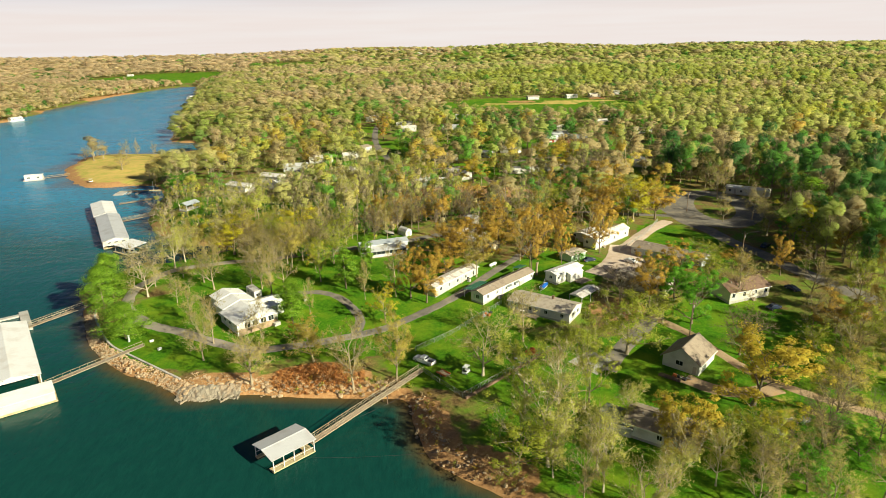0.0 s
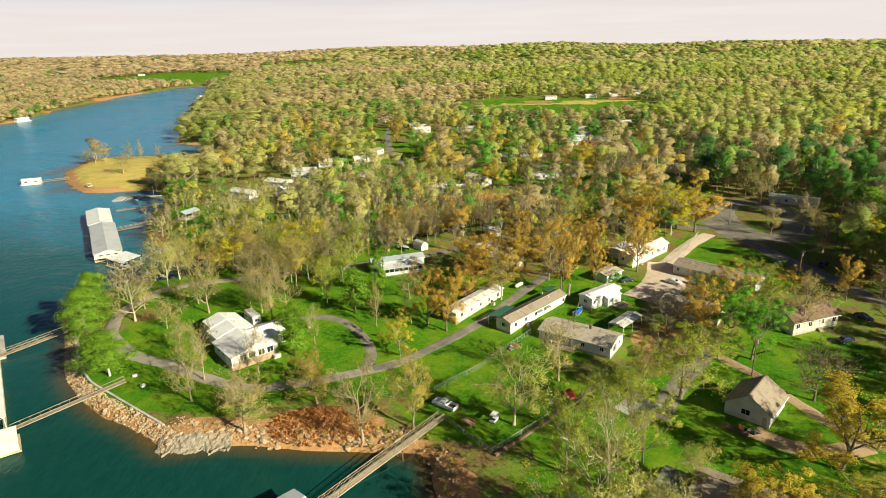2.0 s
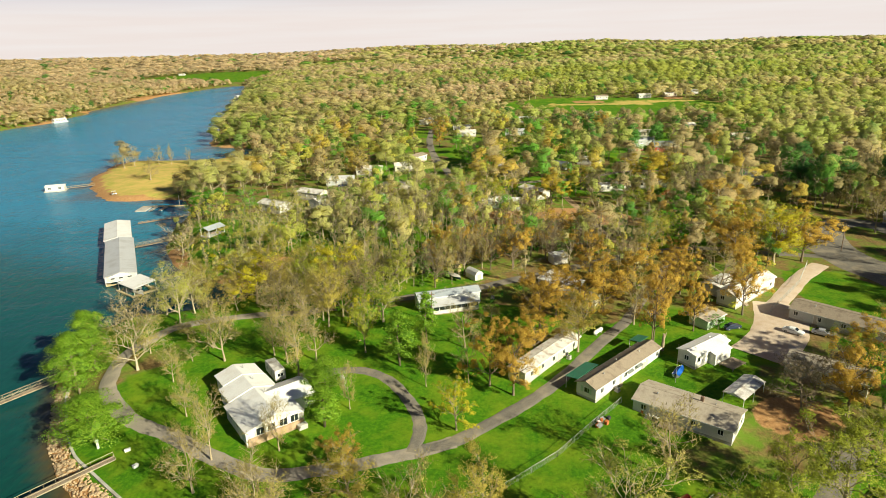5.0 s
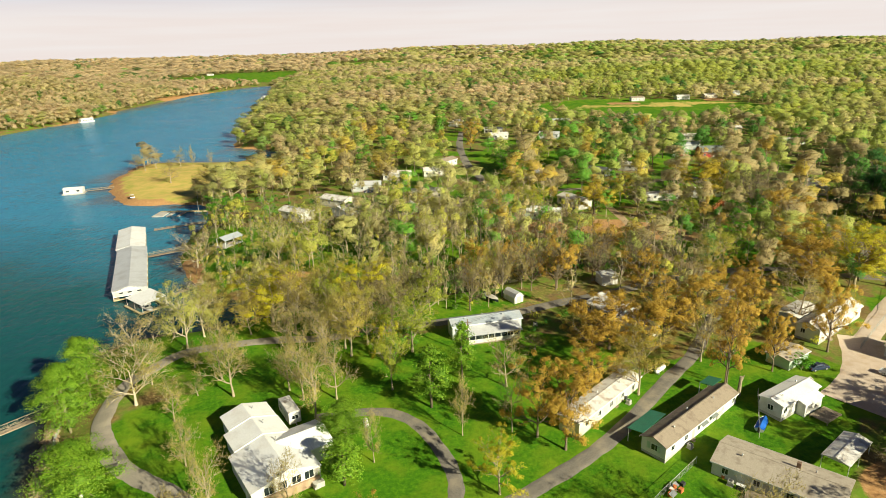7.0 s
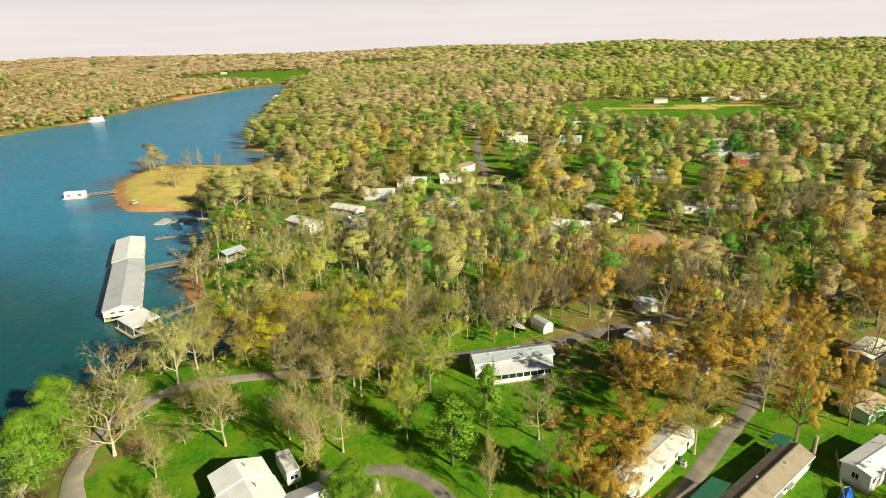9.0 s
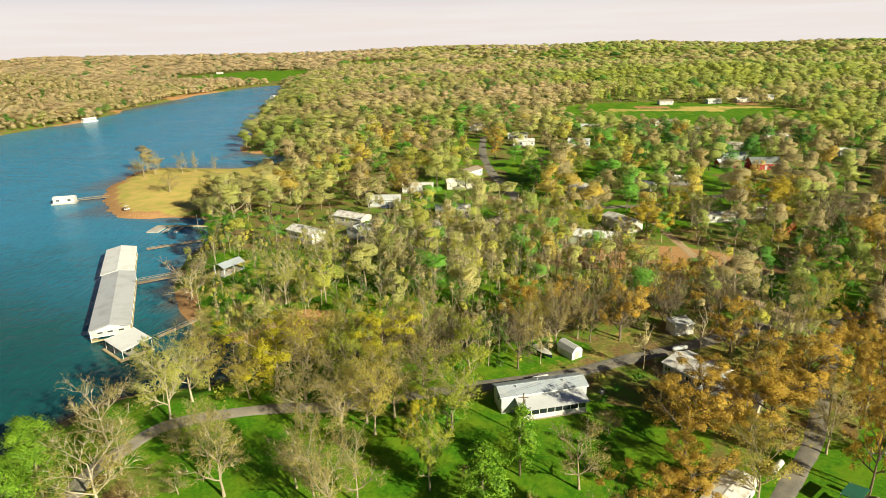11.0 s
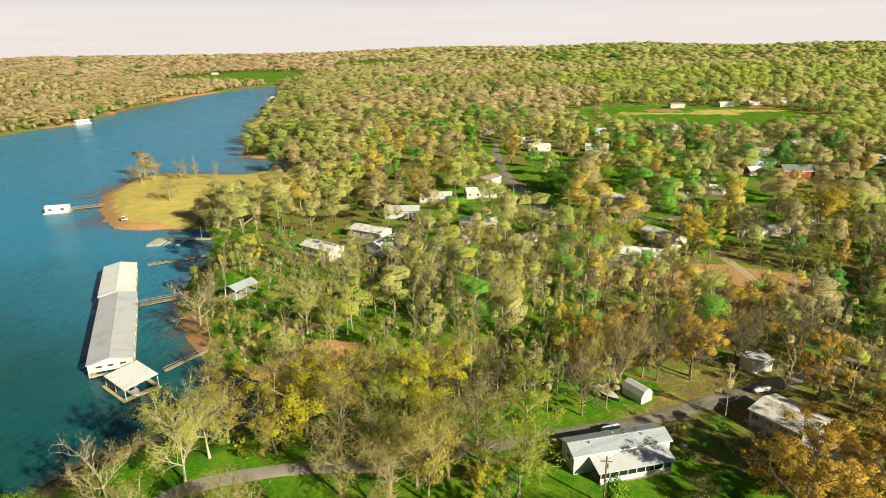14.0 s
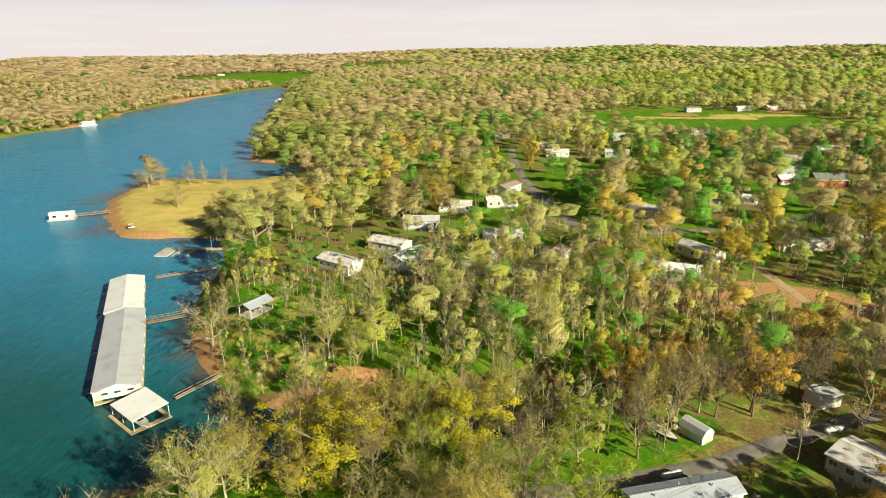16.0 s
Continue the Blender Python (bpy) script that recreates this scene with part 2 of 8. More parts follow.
def water_material():
    m, nt, p = node_material("lake_water", 0.22, 0, 0.3)
    # silty green in the cove; farther out, reflected sky blue painted into the colour
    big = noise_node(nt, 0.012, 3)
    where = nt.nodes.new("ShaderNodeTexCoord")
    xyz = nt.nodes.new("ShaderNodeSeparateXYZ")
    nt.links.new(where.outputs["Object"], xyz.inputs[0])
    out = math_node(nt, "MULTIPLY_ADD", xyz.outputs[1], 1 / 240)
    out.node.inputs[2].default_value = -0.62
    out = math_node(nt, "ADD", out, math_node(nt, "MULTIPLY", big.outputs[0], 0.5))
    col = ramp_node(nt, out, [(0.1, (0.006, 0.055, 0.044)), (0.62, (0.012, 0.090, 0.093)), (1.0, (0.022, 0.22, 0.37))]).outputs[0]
    nt.links.new(col, p.inputs["Base Color"])
    p.inputs["IOR"].default_value = 1.33
    p.inputs["Specular Tint"].default_value = (0.30, 0.66, 1.0, 1)
    a = noise_node(nt, 0.55, 4, 0.6, stretch=(1.0, 0.45, 1))
    b = noise_node(nt, 0.10, 3, 0.6, stretch=(0.5, 1.2, 1))
    patch = ramp_node(nt, noise_node(nt, 0.008, 3).outputs[0], [(0.35, (0.25, 0.25, 0.25)), (0.6, (1, 1, 1))]).outputs[0]
    h = math_node(nt, "ADD", a.outputs[0], math_node(nt, "MULTIPLY", b.outputs[0], 1.5))
    h = math_node(nt, "MULTIPLY", h, patch)
    open_water = nt.nodes.new("ShaderNodeClamp")
    nt.links.new(math_node(nt, "ADD", out, 0.3), open_water.inputs[0])
    h = math_node(nt, "MULTIPLY", h, open_water.outputs[0])
    bump_into(nt, p, h, 1.0, 0.85)
    # light and dark sides of the ripples painted into the water colour
    chop_shade = ramp_node(nt, a.outputs[0], [(0.3, (0.84, 0.86, 0.88)), (0.7, (1.10, 1.08, 1.06))]).outputs[0]
    col = mix_node(nt, 1.0, col, chop_shade, "MULTIPLY")
    # clay silt over the shallows
    at = nt.nodes.new("ShaderNodeAttribute")
    at.attribute_name = "shoal"
    silt = math_node(nt, "MULTIPLY", at.outputs["Fac"], math_node(nt, "ADD", noise_node(nt, 0.16, 4).outputs[0], 0.25), True)
    nt.links.new(mix_node(nt, silt, col, (0.15, 0.075, 0.016)), p.inputs["Base Color"])
    return m


def creek_material():
    m, nt, p = node_material("muddy_creek_water", 0.12, 0, 0.4)
    n = noise_node(nt, 0.08, 4)
    nt.links.new(ramp_node(nt, n.outputs[0], [(0.35, (0.020, 0.028, 0.018)), (0.65, (0.050, 0.048, 0.030))]).outputs[0], p.inputs["Base Color"])
    bump_into(nt, p, noise_node(nt, 0.9, 3).outputs[0], 0.3, 0.1)
    return m


def glass_material(name, tint):
    m, nt, p = node_material(name, 0.08, 0, 0.6)
    n = noise_node(nt, 0.8)
    nt.links.new(ramp_node(nt, n.outputs[0], [(0.3, tint), (0.7, tuple(2 * c for c in tint))]).outputs[0], p.inputs["Base Color"])
    return m


M = {}
M["ground"] = ground_material()
M["water"] = water_material()
M["woods"] = woods_material()
M["haze"] = haze_material()
M["white_wall"] = surface("white_siding", (0.68, 0.65, 0.60), (0.78, 0.75, 0.70), 1.2, 0.7, stain=(0.58, 0.54, 0.47), ribs=2.2, axis="z")
M["cream_wall"] = surface("cream_siding", (0.62, 0.56, 0.44), (0.74, 0.68, 0.55), 1.2, 0.75, stain=(0.55, 0.48, 0.36), ribs=2.2, axis="z")
M["grey_wall"] = surface("pale_grey_siding", (0.48, 0.50, 0.50), (0.60, 0.62, 0.62), 1.2, 0.75, stain=(0.42, 0.42, 0.40), ribs=2.2, axis="z")
M["green_wall"] = surface("pale_green_siding", (0.45, 0.58, 0.44), (0.56, 0.68, 0.52), 1.2, 0.75, stain=(0.4, 0.48, 0.36), ribs=2.2, axis="z")
M["red_wall"] = surface("barn_red_boards", (0.30, 0.045, 0.035), (0.42, 0.07, 0.05), 1.2, 0.8, stain=(0.22, 0.06, 0.05), ribs=2.5, axis="x")
M["skirt"] = surface("skirting_panel", (0.40, 0.38, 0.34), (0.52, 0.49, 0.44), 1.0, 0.8, stain=(0.30, 0.26, 0.2), ribs=2.0)
M["metal_roof"] = surface("pale_metal_roof", (0.80, 0.78, 0.75), (0.90, 0.88, 0.85), 0.7, 0.5, 0.0, stain=(0.72, 0.67, 0.61), ribs=1.4, bump=0.12)
M["blue_grey_roof"] = surface("blue_grey_metal_roof", (0.33, 0.37, 0.41), (0.46, 0.49, 0.52), 0.6, 0.5, 0.05, stain=(0.52, 0.50, 0.47), ribs=1.4, bump=0.12)
M["grey_metal_roof"] = surface("grey_metal_roof", (0.56, 0.56, 0.57), (0.68, 0.67, 0.66), 0.6, 0.45, 0.1, stain=(0.50, 0.48, 0.46), ribs=1.4, bump=0.12)
M["rusty_roof"] = surface("rust_streaked_white_roof", (0.66, 0.61, 0.55), (0.82, 0.79, 0.74), 1.6, 0.6, 0.0, stain=(0.33, 0.23, 0.155), ribs=1.4, bump=0.12)
M["tan_shingle"] = surface("tan_shingles", (0.24, 0.19, 0.14), (0.38, 0.31, 0.23), 2.2, 0.95, stain=(0.20, 0.15, 0.11), bump=0.6)
M["grey_shingle"] = surface("weathered_grey_shingles", (0.38, 0.32, 0.25), (0.54, 0.46, 0.36), 2.2, 0.95, stain=(0.31, 0.25, 0.19), bump=0.6)
M["brown_shingle"] = surface("brown_shingles", (0.16, 0.10, 0.07), (0.28, 0.18, 0.12), 2.2, 0.95, stain=(0.13, 0.08, 0.06), bump=0.6)
M["slate_shingle"] = surface("slate_green_shingles", (0.13, 0.15, 0.14), (0.24, 0.25, 0.22), 2.2, 0.9, stain=(0.12, 0.14, 0.13), bump=0.6)
M["green_roof"] = surface("green_metal_roof", (0.03, 0.16, 0.10), (0.06, 0.24, 0.15), 0.8, 0.45, 0.1, stain=(0.05, 0.13, 0.09), ribs=1.4)
M["asphalt"] = surface("worn_asphalt", (0.125, 0.115, 0.10), (0.24, 0.21, 0.17), 0.8, 0.95, stain=(0.31, 0.26, 0.19), bump=0.4)
M["old_asphalt"] = surface("sun_bleached_asphalt", (0.22, 0.19, 0.155), (0.34, 0.295, 0.24), 0.8, 0.95, stain=(0.40, 0.34, 0.26), bump=0.4)
M["gravel"] = surface("pale_gravel", (0.50, 0.39, 0.30), (0.72, 0.58, 0.46), 0.9, 0.98, stain=(0.52, 0.38, 0.26), bump=0.6)
M["dirt"] = surface("packed_dirt", (0.34, 0.23, 0.13), (0.54, 0.39, 0.235), 0.9, 0.98, stain=(0.44, 0.27, 0.14), bump=0.6)
M["creek"] = creek_material()
M["concrete"] = surface("concrete", (0.40, 0.38, 0.34), (0.56, 0.53, 0.48), 0.9, 0.9, stain=(0.33, 0.30, 0.25), bump=0.3)
M["stone"] = surface("limestone", (0.30, 0.20, 0.11), (0.54, 0.41, 0.26), 0.8, 0.95, stain=(0.40, 0.25, 0.13), bump=0.8, vary=0.5)
M["ledge"] = surface("grey_tan_bedrock", (0.20, 0.17, 0.125), (0.35, 0.30, 0.225), 0.5, 0.95, stain=(0.34, 0.21, 0.11), bump=0.9)
M["wood"] = surface("weathered_planks", (0.26, 0.20, 0.14), (0.42, 0.34, 0.25), 1.5, 0.9, stain=(0.2, 0.15, 0.1), ribs=3.3, axis="y")
M["pale_wood"] = surface("sunlit_deck_boards", (0.48, 0.38, 0.20), (0.66, 0.54, 0.32), 1.5, 0.9, stain=(0.4, 0.3, 0.17), ribs=3.3, axis="y")
M["pole_wood"] = surface("tarred_pole_wood", (0.15, 0.10, 0.07), (0.27, 0.19, 0.13), 2.0, 0.9)
M["gangway_steel"] = surface("weathered_tan_steel", (0.34, 0.29, 0.19), (0.52, 0.45, 0.31), 2.0, 0.6, 0.15, stain=(0.36, 0.24, 0.13))
M["tan_brick"] = surface("tan_brick", (0.40, 0.27, 0.16), (0.56, 0.41, 0.27), 2.0, 0.9, stain=(0.34, 0.22, 0.14), ribs=4.5, axis="z")
M["steel"] = surface("galvanised_steel", (0.45, 0.46, 0.46), (0.62, 0.62, 0.60), 2.0, 0.45, 0.6, stain=(0.38, 0.3, 0.22))
M["wire"] = surface("dark_cable", (0.03, 0.03, 0.03), (0.06, 0.06, 0.06), 2.0, 0.6)
M["trim"] = surface("white_trim", (0.74, 0.73, 0.70), (0.82, 0.81, 0.78), 1.5, 0.6, stain=(0.62, 0.6, 0.55))
M["door"] = surface("painted_door", (0.42, 0.38, 0.34), (0.52, 0.47, 0.42), 1.5, 0.6)
M["glass"] = glass_material("dark_window_glass", (0.012, 0.016, 0.018))
M["car_white"] = surface("white_car_paint", (0.78, 0.78, 0.77), (0.84, 0.84, 0.83), 0.8, 0.25, 0, spec=0.5, bump=0)
M["car_dark"] = surface("dark_blue_car_paint", (0.02, 0.03, 0.06), (0.03, 0.045, 0.08), 0.8, 0.25, 0, spec=0.5, bump=0)
M["car_grey"] = surface("silver_car_paint", (0.42, 0.43, 0.45), (0.5, 0.5, 0.52), 0.8, 0.3, 0.3, spec=0.5, bump=0)
M["car_red"] = surface("red_paint", (0.5, 0.03, 0.02), (0.62, 0.06, 0.035), 0.8, 0.4, 0, spec=0.5, bump=0)
M["tyre"] = surface("tyre_rubber", (0.015, 0.015, 0.015), (0.035, 0.033, 0.03), 3, 0.9)
M["plastic_dark"] = surface("dark_plastic", (0.03, 0.03, 0.03), (0.06, 0.06, 0.06), 3, 0.6)
M["tank"] = surface("white_tank_paint", (0.7, 0.69, 0.66), (0.8, 0.79, 0.76), 1.5, 0.45, stain=(0.55, 0.47, 0.38))
M["red_cloth"] = surface("red_tarpaulin", (0.55, 0.05, 0.03), (0.72, 0.10, 0.05), 1.6, 0.7, bump=0.8)
M["blue_cloth"] = surface("blue_tarpaulin", (0.01, 0.09, 0.42), (0.02, 0.16, 0.60), 1.6, 0.55, bump=0.8)
M["orange_paint"] = surface("orange_machine_paint", (0.55, 0.14, 0.04), (0.70, 0.22, 0.06), 1.5, 0.5, stain=(0.35, 0.12, 0.06))
M["canvas"] = surface("pale_boat_canvas", (0.5, 0.47, 0.42), (0.62, 0.58, 0.52), 1.5, 0.8, bump=0.5)
M["bark"] = surface("grey_brown_bark", (0.12, 0.09, 0.06), (0.25, 0.19, 0.13), 1.2, 0.95, stain=(0.20, 0.17, 0.13), bump=0.8)
M["pale_bark"] = surface("pale_sycamore_bark", (0.38, 0.31, 0.21), (0.58, 0.49, 0.35), 0.8, 0.9, stain=(0.34, 0.27, 0.18), bump=0.4)
M["tan_bark"] = surface("sunlit_tan_bark", (0.26, 0.205, 0.13), (0.44, 0.36, 0.235), 1.0, 0.95, stain=(0.23, 0.19, 0.13), bump=0.6)
LEAVES = {
    "bare": ("budding_twigs", [(0, (0.33, 0.26, 0.10)), (0.6, (0.49, 0.40, 0.13)), (1, (0.57, 0.52, 0.11))], 0.4),
    "twig": ("dark_twigs", [(0, (0.13, 0.10, 0.06)), (0.6, (0.22, 0.17, 0.09)), (1, (0.30, 0.26, 0.09))], 0.25),
    "tan": ("tan_buds", [(0, (0.30, 0.23, 0.055)), (0.6, (0.50, 0.41, 0.08)), (1, (0.58, 0.52, 0.08))], 0.35),
    "olive": ("olive_young_leaves", [(0, (0.18, 0.22, 0.025)), (0.5, (0.36, 0.40, 0.045)), (1, (0.54, 0.56, 0.06))], 0.35),
    "pale": ("pale_first_leaves", [(0, (0.32, 0.31, 0.08)), (0.6, (0.47, 0.46, 0.10)), (1, (0.57, 0.57, 0.09))], 0.35),
    "rust": ("rust_brown_brush", [(0, (0.50, 0.22, 0.07)), (0.6, (0.66, 0.31, 0.095)), (1, (0.72, 0.44, 0.17))], 0.35),
    "yellow": ("yellow_green_leaves", [(0, (0.36, 0.33, 0.02)), (0.5, (0.56, 0.50, 0.03)), (1, (0.72, 0.60, 0.04))], 0.35),
    "gold": ("golden_catkins", [(0, (0.38, 0.28, 0.03)), (0.5, (0.58, 0.44, 0.05)), (1, (0.70, 0.56, 0.06))], 0.35),
    "orange": ("rust_orange_leaves", [(0, (0.38, 0.24, 0.045)), (0.5, (0.60, 0.38, 0.06)), (1, (0.68, 0.50, 0.075))], 0.35),
    "green": ("fresh_green_leaves", [(0, (0.06, 0.20, 0.012)), (0.5, (0.13, 0.38, 0.02)), (1, (0.26, 0.52, 0.035))], 0.35),
    "pine": ("pine_needles", [(0, (0.09, 0.20, 0.015)), (0.5, (0.20, 0.37, 0.025)), (1, (0.34, 0.50, 0.04))], 0.3),
}
LEAF = {k: leaf_material(*v) for k, v in LEAVES.items()}
LACE = {k: leaf_material("fine_" + v[0], v[1], 0.45, 0.43 if k in ("bare", "twig") else 0.46 if k in ("pale", "tan") else 0.49 if k == "pine" else 0.475) for k, v in LEAVES.items()}


# ---- the lie of the land ----
SHORE_COVE = [(120, -100), (60, 20), (25, 75), (10.7, 90), (4, 94.5), (-2.3, 100.6), (-5.6, 107), (-6.6, 115), (-8.5, 120.5), (-12.7, 123), (-21.7, 123.3),
              (-34.7, 124.5), (-45.5, 126), (-53, 125.2), (-59, 124), (-65, 128.5), (-73.7, 134), (-84.4, 141), (-94, 150.5), (-97.6, 155.5),
              (-102.5, 163.5), (-108, 173), (-112.5, 181), (-119, 191), (-117, 202), (-112, 211), (-101, 215), (-90, 221), (-84, 230), (-90, 237), (-100, 241),
              (-110, 246), (-117, 252), (-125, 262), (-133, 274), (-139, 288), (-143, 300), (-147, 324), (-152, 335), (-157, 343)]
SHORE_ISLAND = [(-161, 351), (-168, 354), (-179, 354.6), (-193, 352), (-204, 353.4), (-216, 364), (-229, 379), (-242, 398), (-250, 415), (-254, 432),
                (-256, 448), (-253, 458), (-239, 463), (-222, 463), (-206, 461), (-190, 470), (-178, 485), (-181, 502), (-200, 516), (-217, 519), (-232, 539)]
SHORE_FAR = [(-239, 564), (-255, 617), (-287, 713), (-308, 790), (-327, 852), (-385, 1017), (-432, 1155), (-450, 1215), (-480, 1250), (-506, 1205), (-512, 1128), (-520, 1052), (-518, 966), (-507, 879), (-495, 800), (-472, 720), (-470, 690),
             (-482, 650), (-490, 600), (-510, 480), (-530, 300), (-500, 0), (-420, -300), (200, -300)]


def softened(pts, closed=False, n=4):
    """A smooth line through a few plan points (Catmull-Rom)."""
    p = np.array(pts, float)
    out = []
    k = len(p)
    for i in range(k if closed else k - 1):
        a, b, c, d = (p[(i + j) % k] if closed else p[min(max(i + j, 0), k - 1)] for j in (-1, 0, 1, 2))
        for t in np.linspace(0, 1, n, endpoint=False):
            out.append(0.5 * (2 * b + (c - a) * t + (2 * a - 5 * b + 4 * c - d) * t * t + (3 * b - a - 3 * c + d) * t ** 3))
    if not closed:
        out.append(p[-1])
    return np.array(out)


LAKE = softened(SHORE_COVE + SHORE_ISLAND + SHORE_FAR, True, 3)
rng = np.random.default_rng(11)


def line_distance(X, Y, pts, closed=False):
    d = np.full(X.shape, 1e9)
    ends = np.roll(pts, -1, 0) if closed else pts[1:]
    for (ax, ay), (bx, by) in zip(pts, ends):
        ux, uy = bx - ax, by - ay
        t = np.clip(((X - ax) * ux + (Y - ay) * uy) / (ux * ux + uy * uy + 1e-9), 0, 1)
        d = np.minimum(d, np.hypot(X - ax - t * ux, Y - ay - t * uy))
    return d


def inside(X, Y, pts):
    r = np.zeros(X.shape, bool)
    for (ax, ay), (bx, by) in zip(pts, np.roll(pts, -1, 0)):
        if ay != by:
            r ^= ((ay > Y) != (by > Y)) & (X < (bx - ax) * (Y - ay) / (by - ay) + ax)
    return r


def wobble(X, Y, s, seed=0):
    """Cheap smooth noise about -1..1, feature size s metres."""
    v = 0
    for k, (a, b, c) in enumerate(((1.0, 0.37, 1.3), (-0.53, 0.91, 4.1), (0.71, -0.83, 2.2), (0.23, 1.27, 5.7))):
        v = v + np.sin((X * a + Y * b) / s * 2.1 + c + seed * 1.7 + 1.1 * np.sin((X * b - Y * a) / s * 1.3 + k + seed))
    return v / 2.6


def smooth(a, b, x):
    t = np.clip((x - a) / (b - a), 0, 1)
    return t * t * (3 - 2 * t)


CREEK = [(-84, 231), (-62, 235), (-41, 241), (-22, 251), (-8, 261), (4, 267), (19, 272)]
GULLY = softened(CREEK)


def shore_signed(X, Y):
    """Metres from the waterline: positive on land."""
    d = line_distance(X, Y, LAKE, True)
    return np.where(inside(X, Y, LAKE), -d, d)


def land_height(X, Y, sd=None):
    X, Y = np.asarray(X, float), np.asarray(Y, float)
    if sd is None:
        sd = shore_signed(X, Y)
    base = np.interp(Y, [60, 125, 140, 157, 170, 195, 240, 330, 450, 730, 1200, 1700, 2600, 2900, 3200, 5000],
                     [1.5, 1.8, 2.3, 3.2, 4.2, 5.2, 6.4, 8.0, 8.2, 10.5, 15, 17, 22, 19, -10, -60])
    r = np.hypot(X, Y)
    east = smooth(120, 900, X) * smooth(150, 900, Y)
    base = base + east * 7 + wobble(X, Y, 330, 3) * np.interp(r, [300, 900, 2500], [0, 5, 8])
    # last row: an unseen rise east of the road, added to cast shade
    for hx, hy, hr, hh in ((-340, 1640, 170, 15), (-680, 1530, 190, 15), (60, 2080, 240, 11), (-620, 1980, 240, 16), (420, 1000, 330, 9), (1000, 1500, 500, 7), (222, 150, 66, 10)):
        base = base + hh * np.exp(-((X - hx) ** 2 + (Y - hy) ** 2) / hr ** 2)
    # wooded hill over the lake, on the far bank
    west = smooth(-500, -760, X) * smooth(1180, 850, Y) * smooth(-200, 300, Y)
    bank = np.where(Y < 1400, 1.0 * (X < -440), smooth(-150, -1000, X))
    base = base * (1 - bank) + bank * (np.interp(Y, [0, 1200, 2000, 2900, 3300], [6, 5, 6, 5, -25]) + west * (28 + 5 * wobble(X, Y, 160, 5)))
    base = base + 19 * np.exp(-((Y - 2850) / 380) ** 2) * smooth(1500, 100, X) + 6 * np.exp(-((Y - 2000 + 0.25 * X) / 220) ** 2)
    base = base + wobble(X, Y, 26, 1) * np.interp(r, [100, 400], [0.12, 0.5])
    gully = line_distance(X, Y, GULLY)
    base = base - (base - 0.7) * np.exp(-(gully / 9) ** 4)
    # the low grassy island
    isle = smooth(75, 45, np.hypot((X + 205) / 1.2, Y - 412))
    base = base * (1 - isle) + isle * (1.4 + 1.6 * smooth(55, 5, np.hypot(X + 200, Y - 415)))
    low = 0.25 + 1.2 * smooth(0, 2.0, sd)
    z = low + (base - 1.45) * smooth(1.5, np.where(Y > 400, 40, 14), sd)
    return np.where(sd > 0, z, np.maximum(-4.0, 0.25 * smooth(-0.6, 0, sd) + sd * 0.45))


def land(x, y):
    return float(land_height(np.array([x]), np.array([y]))[0])


def mesh_object(name, verts, faces, material, parent=None, label="", smooth_shade=False):
    me = bpy.data.meshes.new(name)
    me.from_pydata([tuple(v) for v in verts], [], [tuple(f) for f in faces])
    me.materials.append(material)
    if smooth_shade:
        me.polygons.foreach_set("use_smooth", [True] * len(me.polygons))
    ob = new(name, me)
    if parent:
        ob.parent = parent
    if label:
        ob["label"] = label
    return ob


def fast_mesh(name, verts, faces, material):
    """A big mesh from arrays: verts (n, 3), faces (m, k)."""
    me = bpy.data.meshes.new(name)
    n, k = faces.shape
    me.vertices.add(len(verts))
    me.vertices.foreach_set("co", np.ascontiguousarray(verts, np.float32).ravel())
    me.loops.add(n * k)
    me.loops.foreach_set("vertex_index", np.ascontiguousarray(faces, np.int32).ravel())
    me.polygons.add(n)
    me.polygons.foreach_set("loop_start", np.arange(0, n * k, k, dtype=np.int32))
    me.update(calc_edges=True)
    me.materials.append(material)
    return me


def soft_normals(me, N):
    """Leaf sheets shaded by the rounding of their crown as well as by their own tilt."""
    me.polygons.foreach_set("use_smooth", np.ones(len(me.polygons), bool))
    me.normals_split_custom_set_from_vertices(N.astype(np.float32))


def graded(lo, hi, a, b, step, growth):
    """Grid lines with an even step between a and b that widen beyond."""
    c = list(np.arange(a, b + 1e-6, step))
    for end, sign in ((hi, 1), (lo, -1)):
        s, v = step, c[-1] if sign > 0 else c[0]
        while (v < end) if sign > 0 else (v > end):
            s = min(s * growth, 120)
            v += sign * s
            c = c + [v] if sign > 0 else [v] + c
    return np.array(c)


gx, gy = graded(-4200, 4200, -150, 125, 2.0, 1.07), graded(-400, 4700, 84, 290, 2.0, 1.05)
GX, GY = np.meshgrid(gx, gy)
SD = shore_signed(GX, GY) + wobble(GX, GY, 6, 2) * 0.6
GZ = land_height(GX, GY, SD)


def ground_at(x, y):
    """Height of the ground sheet itself."""
    x, y = np.asarray(x, float), np.asarray(y, float)
    i, j = np.clip(np.searchsorted(gx, x) - 1, 0, len(gx) - 2), np.clip(np.searchsorted(gy, y) - 1, 0, len(gy) - 2)
    u, v = (x - gx[i]) / (gx[i + 1] - gx[i]), (y - gy[j]) / (gy[j + 1] - gy[j])
    return (GZ[j, i] * (1 - u) + GZ[j, i + 1] * u) * (1 - v) + (GZ[j + 1, i] * (1 - u) + GZ[j + 1, i + 1] * u) * v


